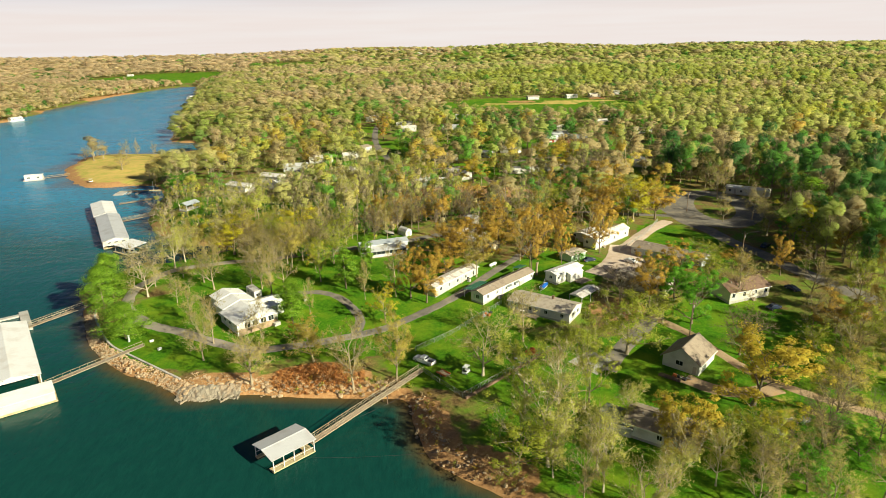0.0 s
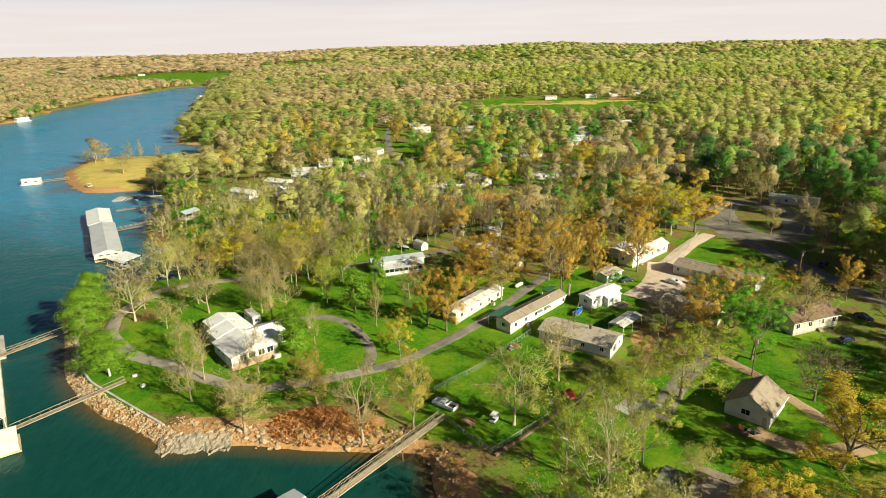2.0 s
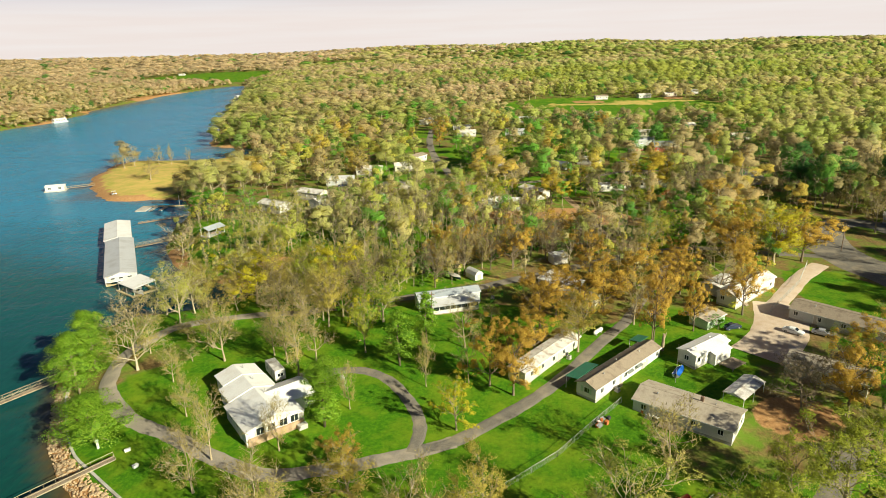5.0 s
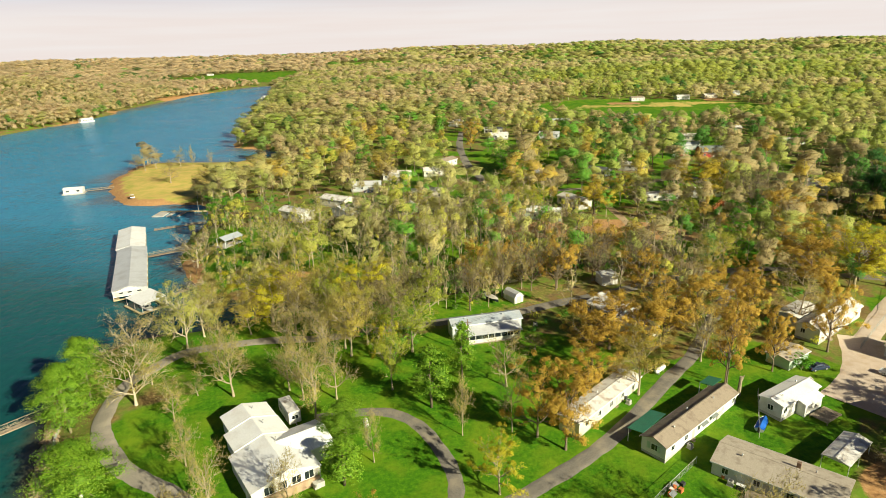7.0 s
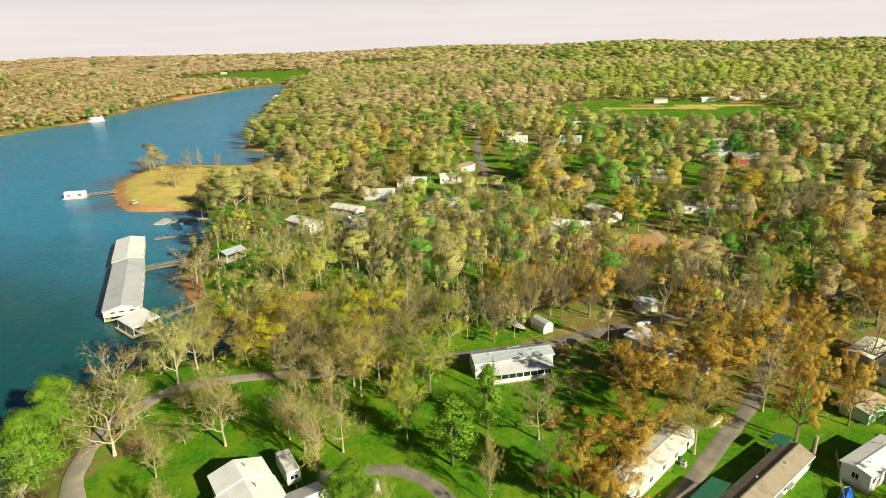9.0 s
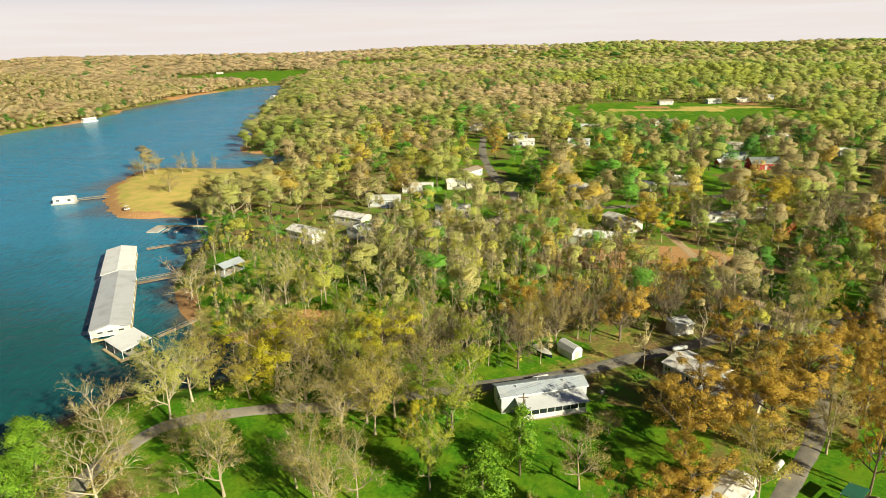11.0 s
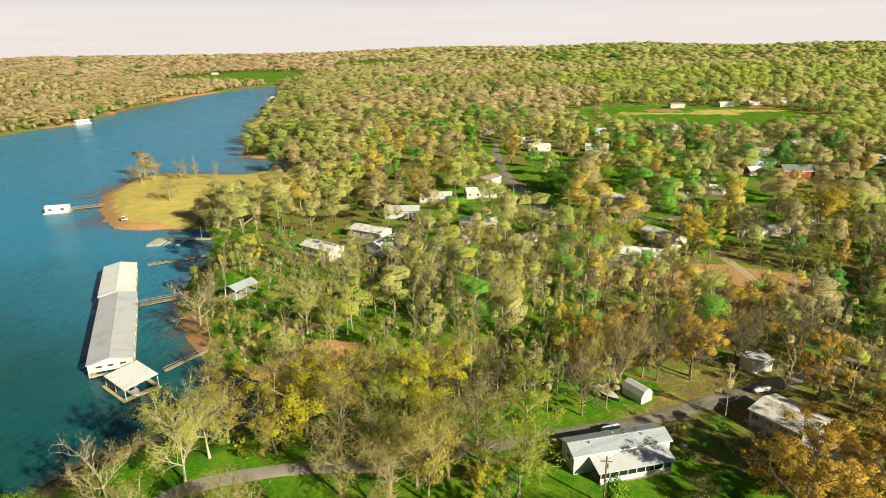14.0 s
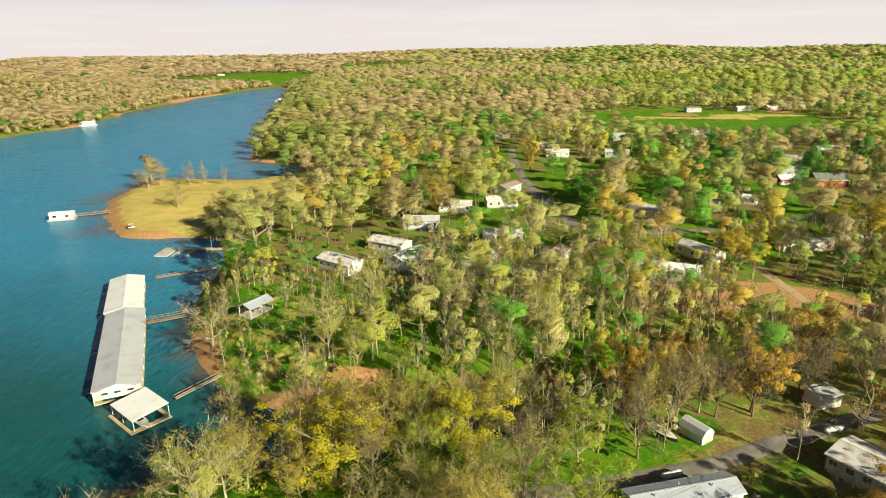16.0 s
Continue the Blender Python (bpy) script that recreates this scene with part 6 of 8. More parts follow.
def unit_ball():
    bm = bmesh.new()
    bmesh.ops.create_icosphere(bm, subdivisions=1, radius=1.0)
    V, F = np.array([tuple(v.co) for v in bm.verts]), np.array([[v.index for v in f.verts] for f in bm.faces])
    bm.free()
    return V, F


ICO_V, ICO_F = unit_ball()


def make_tree(kind, seed):
    bark, leaf, words, spec = KINDS[kind]
    if kind == "pine":
        wv, wf, tv, tips = pine_tree(seed, REF, REF * 0.42, 15000, 0.14, 0.15)
    elif kind == "cedar":
        wv, wf, tv, tips = pine_tree(seed, REF, REF * 0.25, 3600, 0.22, 0.22)
    else:
        sp, fork, limbs, ln, ls, tw = spec
        wv, wf, tv, tips = grow_tree(seed, REF, REF * sp, fork, limbs, ln, ls, twig=tw)
    t = new("tree")
    tagged(t, words, "tree")
    mesh_object("trunk", wv, wf, M[bark], t, "", True)
    v = np.array([tuple(p) for p in tv])
    tri = v.reshape(-1, 3, 3)
    face = np.cross(tri[:, 1] - tri[:, 0], tri[:, 2] - tri[:, 0])
    face /= np.linalg.norm(face, axis=1, keepdims=True) + 1e-9
    out = tri.mean(1) - np.array((0, 0, REF * 0.5))
    out /= np.linalg.norm(out, axis=1, keepdims=True) + 1e-9
    turned = (face * (out + np.array((0, 0, 0.5)))).sum(1) < 0
    tri[turned] = tri[turned][:, [0, 2, 1]]
    face *= np.where(turned, -1, 1)[:, None]
    me = fast_mesh("crown", tri.reshape(-1, 3), np.arange(len(v)).reshape(-1, 3), LEAF[leaf])
    nn = face * 0.6 + out * 0.5 + np.array((0, 0, 0.25))
    soft_normals(me, np.repeat(nn / np.linalg.norm(nn, axis=1, keepdims=True), 3, 0))
    ob = new("crown", me)
    ob.parent = t
    # soft masses of fine twigs and leaves among the branches
    r = np.random.default_rng(seed)
    count, size = CLUMPS.get(kind, (34, 1.0))
    c = np.array([tuple(tips[k]) for k in r.integers(0, len(tips), count)])
    c = c[np.argsort(c[:, 2])]
    P = c[:, None, :] + ICO_V * (size * r.uniform(0.55, 1.45, (count, 1, 1))) * r.uniform(0.5, 1.5, (count, 12, 1)) * np.array((1, 1, 0.8))
    T = P[:, ICO_F]
    local, round_ = T - c[:, None, None, :], T - np.array((0, 0, REF * 0.5))
    nn = local / np.linalg.norm(local, axis=-1, keepdims=True) * 0.7 + round_ / np.linalg.norm(round_, axis=-1, keepdims=True) * 0.6 + np.array((0, 0, 0.2))
    nn /= np.linalg.norm(nn, axis=-1, keepdims=True)
    me = fast_mesh("foliage", T.reshape(-1, 3), np.arange(T.size // 3).reshape(-1, 3), LACE[leaf])
    soft_normals(me, nn.reshape(-1, 3))
    ob = new("foliage", me)
    ob.parent = t
    wide = max(1.0, 2 * float(np.percentile(np.hypot(v[:, 0], v[:, 1]), 93)))
    return t, wide, float(v[:, 2].max())


PROTO, USED = {}, {}


def plant(kind, x, y, h, w, r):
    """Sets one tree of a kind on the ground, at its height and crown width."""
    k = (kind, r.randrange(3 if kind not in ("pine", "cedar") else 2))
    fresh = k not in PROTO
    if fresh:
        PROTO[k] = make_tree(kind, hash_seed(k))
    t, wide, tall = PROTO[k]
    sz, sx = h / tall, max(0.35, min(1.7, w / wide / (h / tall))) * h / tall
    z = float(ground_at(x, y))
    m = pose(x, y, z, 0, 0, r.uniform(0, 360)) @ Matrix.Diagonal((sx, sx, sz, 1))
    if fresh:
        t.matrix_basis = m
        return t
    c = copy_thing(t, Matrix())
    c.matrix_basis = m
    return c


def hash_seed(k):
    return sum(ord(c) * (i + 3) for i, c in enumerate(k[0])) + 97 * k[1]


planted = []
tr = random.Random(5)


def stand(kind, rows):
    """Trees of one kind: place, height and crown width of each."""
    for x, y, h, w in rows:
        plant(kind, x, y, h, w, tr)
        planted.append((x, y))


stand("orange", [(-41.7, 455.5, 19.0, 13.3), (65.7, 495.9, 15.5, 15.9), (58.2, 162.4, 18.0, 11.9), (-9.8, 170.9, 16.7, 9.5), (-5.0, 167.8, 17.1, 11.2), (7.2, 203.8, 15.5, 14.5), (19.5, 206.5, 17.5, 15.5), (13.5, 199.5, 15.0, 13.0), (28.7, 216.3, 15.8, 15.7), (35.0, 207.2, 15.9, 9.4), (42.2, 217.9, 13.7, 9.9), (39.4, 195.9, 15.5, 7.9), (54.3, 205.2, 19.0, 11.2), (85.7, 242.8, 19.0, 17.5), (71.6, 177.5, 13.4, 12.7), (93.6, 189.1, 7.2, 10.4), (101.1, 145.8, 12.0, 14.3), (-35.4, 145.1, 9.0, 7.1), (63.4, 236.7, 17.1, 17.5), (76.1, 288.7, 15.9, 19.4)])
stand("orange", [(11.2, 255.7, 14.8, 18.8), (0.5, 184.5, 11.5, 11.2), (42.9, 227.0, 12.0, 8.6), (65.0, 246.4, 19.0, 17.0), (2.6, 196.4, 16.0, 14.4), (28.6, 190.4, 19.0, 8.6), (-2.5, 237.7, 16.7, 12.6)])
stand("green", [(-18.9, 382.9, 15.3, 16.2), (25.9, 408.2, 12.8, 14.9), (29.1, 516.7, 8.2, 10.2), (-75.1, 309.2, 8.6, 13.2), (66.2, 164.8, 16.9, 15.7), (63.5, 285.4, 13.9, 15.3), (66.4, 152.5, 15.6, 12.8), (67.4, 93.2, 7.1, 11.1), (54.8, 267.6, 13.4, 13.7), (-38.0, 201.0, 6.3, 5.2), (-48.2, 205.4, 5.5, 5.4), (-126.5, 294.0, 12.0, 15.0), (-40.5, 194.5, 8.6, 5.3), (-34.4, 234.8, 6.2, 6.1), (-49.5, 233.7, 6.2, 6.1), (11.0, 398.2, 9.6, 17.8), (-13.2, 376.0, 9.0, 14.3), (-21.8, 397.2, 9.7, 20.6), (147.1, 454.2, 14.7, 26.0), (132.1, 469.5, 9.9, 21.2)])
stand("olive", [(-2.5, 404.2, 13.2, 14.9), (-28.5, 308.1, 11.0, 12.7), (44.9, 137.5, 17.1, 18.0), (78.5, 173.3, 13.3, 13.4), (37.6, 138.9, 14.9, 9.7), (66.0, 177.8, 11.5, 10.1), (89.6, 192.4, 7.7, 12.3), (58.7, 152.7, 9.7, 13.6), (26.6, 130.8, 12.3, 10.6), (32.5, 130.6, 13.2, 8.7), (12.8, 94.9, 14.7, 15.0), (89.8, 136.0, 8.7, 8.5), (155.3, 316.5, 15.7, 18.9), (-35.6, 219.3, 14.9, 10.2), (86.3, 198.2, 7.3, 9.9), (16.7, 113.9, 18.2, 11.4), (30.8, 116.5, 17.6, 10.7), (115.1, 159.5, 17.9, 10.7), (55.7, 91.9, 14.5, 9.6), (122.8, 194.1, 17.5, 15.5)])
stand("olive", [(-38.8, 184.1, 15.3, 8.1), (-80.0, 247.6, 12.3, 6.8), (-69.0, 242.6, 11.8, 7.9), (-58.2, 205.6, 9.5, 8.9), (-7.4, 306.7, 12.9, 10.7), (47.2, 256.7, 13.0, 11.8), (46.6, 297.3, 11.3, 9.9), (-69.1, 232.2, 12.4, 9.8)])
stand("cedar", [(48.4, 538.1, 10.1, 12.5), (-71.2, 543.1, 9.6, 11.9), (-30.0, 178.5, 13.4, 6.8), (-24.8, 188.6, 13.3, 4.8), (-41.8, 156.7, 9.1, 7.5)])
stand("gold", [(31.4, 334.0, 10.7, 16.6), (71.5, 342.1, 17.0, 17.8), (65.0, 114.6, 19.5, 21.0), (41.8, 97.0, 15.5, 13.9), (59.7, 327.6, 18.7, 24.8), (16.0, 310.7, 13.8, 18.0)])
stand("yellow", [(-6.8, 319.8, 9.2, 13.3), (76.3, 240.4, 19.0, 23.8), (127.0, 207.1, 19.0, 19.7), (60.6, 98.3, 9.8, 15.9), (-74.3, 211.0, 16.0, 22.0), (80.3, 246.8, 16.0, 16.4), (-53.1, 217.3, 17.1, 14.5), (-16.2, 156.7, 11.4, 9.2)])
stand("tan", [(-18.5, 324.3, 12.9, 13.7), (-50.3, 301.6, 13.2, 14.2), (-81.5, 378.6, 15.8, 20.0), (-65.1, 411.4, 15.5, 24.8), (-11.4, 128.2, 18.5, 9.5), (50.6, 96.6, 9.6, 10.5), (-50.7, 197.1, 17.8, 10.6), (-159.7, 358.8, 15.4, 16.5), (-32.4, 137.2, 12.3, 11.0), (125.9, 310.5, 13.1, 16.8), (10.4, 185.2, 15.9, 11.2), (-19.3, 288.8, 17.5, 13.2), (-2.0, 253.2, 13.2, 8.0), (-62.2, 223.7, 14.0, 10.3)])
stand("dark", [(49.4, 335.5, 14.4, 12.0), (63.4, 458.1, 19.0, 17.2), (72.6, 308.3, 19.0, 15.0), (32.3, 312.7, 14.1, 11.1), (71.9, 135.9, 15.3, 14.2), (50.3, 163.9, 13.5, 14.2), (72.5, 101.9, 17.5, 12.4), (55.2, 169.5, 10.9, 13.4), (9.3, 243.0, 16.0, 9.9), (20.6, 245.1, 17.9, 12.4), (39.9, 332.9, 12.2, 11.8), (77.5, 319.5, 18.9, 14.5), (46.6, 269.4, 12.6, 8.5)])
stand("bare", [(96.7, 474.5, 13.8, 19.3), (87.9, 490.1, 15.4, 26.4), (0.5, 331.5, 16.3, 10.2), (52.5, 217.4, 16.9, 13.8), (84.2, 164.7, 17.7, 13.0), (138.4, 212.1, 16.0, 8.6), (119.0, 218.8, 15.4, 11.9), (122.5, 237.9, 15.6, 11.8), (-76.3, 185.8, 14.8, 7.8), (-56.1, 179.4, 17.9, 9.0), (-49.5, 180.2, 16.4, 8.2), (-60.1, 146.4, 17.1, 7.2), (-60.0, 138.5, 15.5, 8.7), (-47.7, 135.2, 9.4, 11.4), (-48.5, 149.4, 13.2, 6.2), (-90.5, 182.9, 13.1, 6.7), (-21.2, 125.4, 20.0, 12.5), (-23.3, 170.4, 14.5, 4.1)])
stand("bare", [(-14.3, 172.0, 14.0, 5.4), (122.2, 270.0, 18.8, 12.7), (126.3, 293.4, 18.2, 13.9), (-64.5, 197.8, 13.5, 10.6), (-44.3, 211.5, 14.3, 9.8), (-78.9, 170.6, 10.1, 5.8), (-45.2, 128.0, 16.0, 12.5), (-71.0, 179.7, 17.7, 10.0), (-38.0, 162.4, 12.2, 4.1), (-15.6, 186.5, 14.7, 9.4), (20.1, 144.6, 17.3, 10.9), (110.3, 236.3, 14.4, 6.5), (25.9, 199.1, 17.0, 8.5), (-51.4, 172.7, 19.0, 8.6), (-67.0, 207.2, 16.4, 11.1), (-78.6, 179.5, 4.8, 4.6), (-70.4, 158.7, 11.5, 5.9), (-84.6, 190.2, 6.5, 8.8)])
stand("bare", [(-104.4, 237.2, 14.3, 7.8), (-17.5, 231.5, 18.6, 8.2), (-25.3, 226.5, 13.9, 6.8), (-12.2, 236.5, 13.3, 7.2), (-9.3, 201.1, 4.9, 7.2), (-48.1, 244.1, 15.5, 9.1), (-55.1, 238.2, 12.6, 7.6), (-73.7, 222.8, 9.5, 9.2)])
stand("syc", [(18.7, 96.1, 19.0, 18.0), (27.3, 94.6, 18.5, 10.3), (37.1, 109.3, 12.4, 7.4), (-90.5, 198.3, 18.2, 12.2), (-89.2, 204.2, 16.2, 11.0), (-97.3, 204.5, 11.7, 9.4), (-80.8, 268.5, 19.0, 11.5), (8.7, 128.6, 19.0, 14.6), (-87.0, 250.0, 19.0, 12.0), (-66.7, 273.0, 16.7, 9.4), (-30.9, 277.3, 15.9, 11.0), (-40.8, 256.7, 19.0, 11.2)])
stand("pine", [(-99.6, 168.8, 15.0, 11.0), (-101.8, 178.5, 15.0, 10.0), (-85.6, 151.8, 10.5, 13.0), (-44.0, 166.5, 9.1, 8.7)])
stand("white", [(-89.7, 175.5, 16.2, 14.8), (23.1, 111.1, 18.8, 10.2), (-97.8, 190.1, 14.0, 10.8), (-120.5, 262.0, 15.5, 15.0)])
stand("green", [(45.5, 196.8, 4.2, 5.5), (-3.0, 262.0, 7.0, 6.0), (-8.0, 255.0, 6.0, 5.0), (-30.0, 236.0, 7.0, 6.0)])
# tall trees crowding the near shore of the cove
stand("syc", [(19, 93, 15, 8), (27, 89, 17, 9), (36, 84, 16, 9), (47, 90, 15, 8)])
stand("bare", [(23, 86, 15, 7), (41, 91, 16, 8), (56, 86, 15, 8), (66, 92, 14, 8), (79, 90, 15, 9), (31, 79, 16, 8)])
stand("bare", [(51, 83, 15, 9), (61, 80, 14, 9), (73, 85, 14, 9)])
stand("olive", [(88, 94, 13, 9)])
stand("dark", [(58, 93, 12, 9), (70, 98, 12, 9), (83, 101, 13, 10)])
stand("green", [(62, 88, 9, 9), (66, 97, 8, 8), (76, 96, 8, 11)])
stand("tan", [(80, 110, 15, 12), (85, 116, 14, 10)])
stand("olive", [(101, 136, 16, 11), (109, 128, 17, 12), (98, 121, 15, 10), (113, 141, 16, 11), (104, 117, 16, 11)])
stand("bare", [(92, 127, 15, 9), (95, 146, 14, 9), (116, 132, 17, 10)])
# the loose grove between the long home and the bay
stand("olive", [(-37.1, 199.5, 17.5, 13), (-51.0, 206.5, 14, 9)])
stand("yellow", [(-42.4, 194.6, 10.5, 6.5)])
stand("bare", [(-52.9, 200.4, 16.5, 10), (-55.8, 194.0, 16, 9.5), (-48.2, 202.6, 16.5, 9.5), (-59.5, 202.4, 16, 9.5), (-42.4, 207.0, 14.5, 9.5), (-60.2, 182.6, 13, 8)])
stand("dark", [(-58, 219.9, 13, 9), (-52.3, 219.3, 13.5, 9), (-45.5, 218, 14, 9.5), (-40.4, 223.3, 13, 9), (-25.5, 222.1, 15.5, 9.5),
               (-17.4, 232.9, 16, 9), (-9.5, 235.4, 17, 9), (-2.8, 236.2, 17, 10), (7.8, 243.6, 17, 10), (2.0, 212.5, 9, 6), (5.2, 211.0, 8.5, 5.5)])
SHADE_TREES = [(133, 226), (140, 231), (150, 262), (154, 273), (126, 214), (131, 206), (137, 196), (141, 209), (146, 222)]
for i, (x, y) in enumerate(SHADE_TREES):
    plant(("dark", "cedar", "olive", "bare")[i % 4], x, y, tr.uniform(17, 22), tr.uniform(9, 13), tr)
    planted.append((x, y))
ISLAND_TREES = [(-240.4, 432.1, 13.9, 10.1), (-236.2, 437.3, 15.4, 8.6), (-201.3, 391.6, 13.6, 12.0), (-222.7, 442.6, 14.1, 8.6), (-214.6, 442.6, 14.4, 5.2),
                (-202.6, 442.6, 12.0, 4.1), (-163.2, 351.1, 14.5, 7.8), (-163.8, 392.3, 11.9, 17.7), (-249.1, 437.3, 10.3, 8.6)]
for x, y, h, w in ISLAND_TREES:
    plant("bare", x, y, h, w, tr)
    planted.append((x, y))


# ---- the woods ----
CLEAR = [softened(v) for v in ROADS.values()]
HOME_SPOTS = [(1.9, 180, 12), (18, 176, 15), (28.6, 162.4, 11), (37, 184, 8), (60, 219, 13), (55, 222, 8), (77, 197, 14), (60, 175, 9), (87, 168, 10), (58, 132, 9), (43, 104, 9),
              (-22, 209, 10), (10, 221, 9), (14, 212, 7), (45, 201, 6), (-3, 305, 10), (9, 323, 9), (44, 334, 10), (64, 341, 9), (2, 371, 9), (27, 384, 7), (44, 395, 8), (93, 432, 9)]
HOME_SPOTS_B = [(76, 434, 7), (139, 277, 11), (140, 226, 9), (-55, 161, 13), (-57, 172, 6), (-14, 229, 5), (11.6, 242, 4), (39, 168, 6), (-113, 272, 6), (60, 198, 12), (112, 262, 22), (104, 240, 14)]
OPEN = [(-58, 160, 36, 24, 0), (-20, 160, 34, 22, 20), (5, 138, 18, 16, 0), (20, 178, 30, 16, 45), (-205, 412, 60, 64, 0), (88, 214, 13, 24, 20), (78, 132, 22, 24, 0),
        (100, 650, 108, 92, 12), (-590, 1350, 160, 125, -12), (-340, 1590, 100, 90, 0), (60, 2050, 120, 70, 0), (45, 128, 20, 14, 0), (-60, 190, 28, 12, 0), (-20, 202, 26, 9, 0),
        (110, 250, 31, 46, -6), (132, 246, 16, 24, 0), (-104, 266, 29, 26, 20), (30, 290, 26, 13, -15), (4, 239, 26, 7.5, 22), (-110, 206, 11, 11, 0)]


RISE_HOMES = [(-3.3, 305.5), (9.5, 323), (44.5, 334), (64, 341), (2, 371), (27, 384), (44, 395), (93, 432), (76, 434), (139, 277)]


def room_for_trees(X, Y, margin=2.0):
    ok = shore_signed(X, Y) > margin
    for line in CLEAR:
        ok &= line_distance(X, Y, line) > 4.0
    ok &= line_distance(X, Y, CLEAR[7]) > 8.0
    ok &= line_distance(X, Y, GULLY) > 7.0
    for hx, hy, rr in HOME_SPOTS + HOME_SPOTS_B:
        ok &= np.hypot(X - hx, Y - hy) > rr
    for hx, hy, *_ in VILLAGE + VILLAGE_FAR + RISE_HOMES:
        # open yards on the near side of each home
        far = math.hypot(hx + 20, hy)
        ux, uy = (hx + 20) / far, hy / far
        along, across = (X - hx) * ux + (Y - hy) * uy + 6, (X - hx) * uy - (Y - hy) * ux
        ok &= np.hypot(along / 14, across / 8) > 1
    for row in OPEN:
        ok &= patch(X, Y, *row) < 0.5
    return ok


def in_sight(X, Y, wide=1.0):
    """The wedge of land ahead of the flight."""
    a = np.degrees(np.arctan2(X + 25, Y + 20))
    return (a > -47 * wide) & (a < 41 * wide)


def thin_out(X, Y, gap):
    """Drops points nearer than gap to an earlier one."""
    seen, keep = {}, []
    for i, (x, y) in enumerate(zip(X, Y)):
        k = (int(x // gap), int(y // gap))
        if all((x - a) ** 2 + (y - b) ** 2 > gap * gap for u in (-1, 0, 1) for v in (-1, 0, 1) for a, b in seen.get((k[0] + u, k[1] + v), ())):
            seen.setdefault(k, []).append((x, y))
            keep.append(i)
    return np.array(keep)


def zone_kind(x, y, r):
    """Which kind of tree grows where: rust oaks inland, pale bare trees by the water."""
    n = float(wobble(np.array(x), np.array(y), 45, 9))
    q = r.random()
    if x < -45:
        return "white" if q < 0.05 else "olive" if q < 0.30 else "bare" if q < 0.52 else "tan" if q < 0.74 else "syc"
    if n > 0.25:
        return "orange" if q < 0.4 else "tan" if q < 0.65 else "olive" if q < 0.8 else "bare"
    return "bare" if q < 0.33 else "olive" if q < 0.5 else "tan" if q < 0.66 else "dark" if q < 0.8 else "green" if q < 0.86 else "orange"


N = 5000
X, Y = rng.uniform(-150, 135, N), rng.uniform(84, 335, N)
ok = room_for_trees(X, Y) & in_sight(X, Y) & ((Y > 232) | (X > 104) | ((X < -40) & (Y > 203)))
X, Y = X[ok], Y[ok]
px, py = np.array(planted).T
far_enough = np.min(np.hypot(X[:, None] - px, Y[:, None] - py), axis=1) > 4.5
X, Y = X[far_enough], Y[far_enough]
keep = thin_out(X, Y, 6.4)
X, Y = X[keep], Y[keep]
order = np.argsort(Y + np.abs(X + 20) * 0.25)
NEAR_LIMIT = 290 - len(planted)
for i in order[:NEAR_LIMIT]:
    x, y = float(X[i]), float(Y[i])
    h = tr.uniform(11, 18)
    plant(zone_kind(x, y, tr), x, y, h, h * tr.uniform(0.5, 0.75), tr)
    planted.append((x, y))
rest = [(float(X[i]), float(Y[i])) for i in order[NEAR_LIMIT:] if X[i] > -66 or i % 2]


def stuff(name, verts, faces, material, tone, label, category):
    me = fast_mesh(name, verts, faces, material)
    if tone is not None:
        a = me.attributes.new("tone", "FLOAT", "FACE")
        a.data.foreach_set("value", tone.astype(np.float32))
    return tagged(new(name, me), label, category, kind="stuff")


def tone_of(X, Y):
    """Colour family of each far tree, drifting over the land."""
    n1, n2 = wobble(X, Y, 60, 4), wobble(X, Y, 200, 8)
    q = rng.random(len(X))
    t = np.clip(0.24 + 0.16 * n2 + 0.15 * n1 + rng.normal(0, 0.07, len(X)), 0, 0.56)
    t = np.where((q < 0.3) & (wobble(X, Y, 120, 12) > 0.1), 0.77, t)
    t = np.where(q > 0.95 - 0.30 * (wobble(X, Y, 75, 5) > 0.5), 0.85 + rng.normal(0, 0.03, len(X)), t)
    t = np.where(q > 0.975, 0.96, t)
    # far bank and beyond: tones paled, putting the haze of distance into the colour
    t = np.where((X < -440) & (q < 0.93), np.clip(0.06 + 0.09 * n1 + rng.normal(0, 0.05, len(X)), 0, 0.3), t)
    t = np.where((Y > 1100) & (q < 0.95), np.clip(t - 0.12, 0.0, 0.3), t)
    t = np.where((X > 40) & (Y > 520) & (q < 0.9), np.clip(t + 0.13, 0.0, 0.5), t)
    homes = (Y < 560) & (np.abs(X - 15) < 140)
    t = np.where(homes, np.select([q < 0.26, q < 0.56, q < 0.76, q < 0.86], [0.755 + 0.03 * rng.random(len(X)), 0.3 + 0.15 * rng.random(len(X)), 0.62 + 0.06 * rng.random(len(X)), 0.55], 0.85), t)
    bay = (X < -25) & (Y < 350) & (q < 0.9)
    t = np.where(bay, np.where(q < 0.6, 0.12 + 0.26 * rng.random(len(X)), 0.5 + 0.07 * rng.random(len(X))), t)
    dim = homes & (X > 35) & (q > 0.5)
    t = np.where(dim, np.where(q < 0.8, 0.775, 0.94), t)
    rust = (q < 0.09) & (Y < 420) & (X > -60)
    return np.where(rust, 0.68 + rng.normal(0, 0.03, len(X)), np.clip(t, 0, 1))


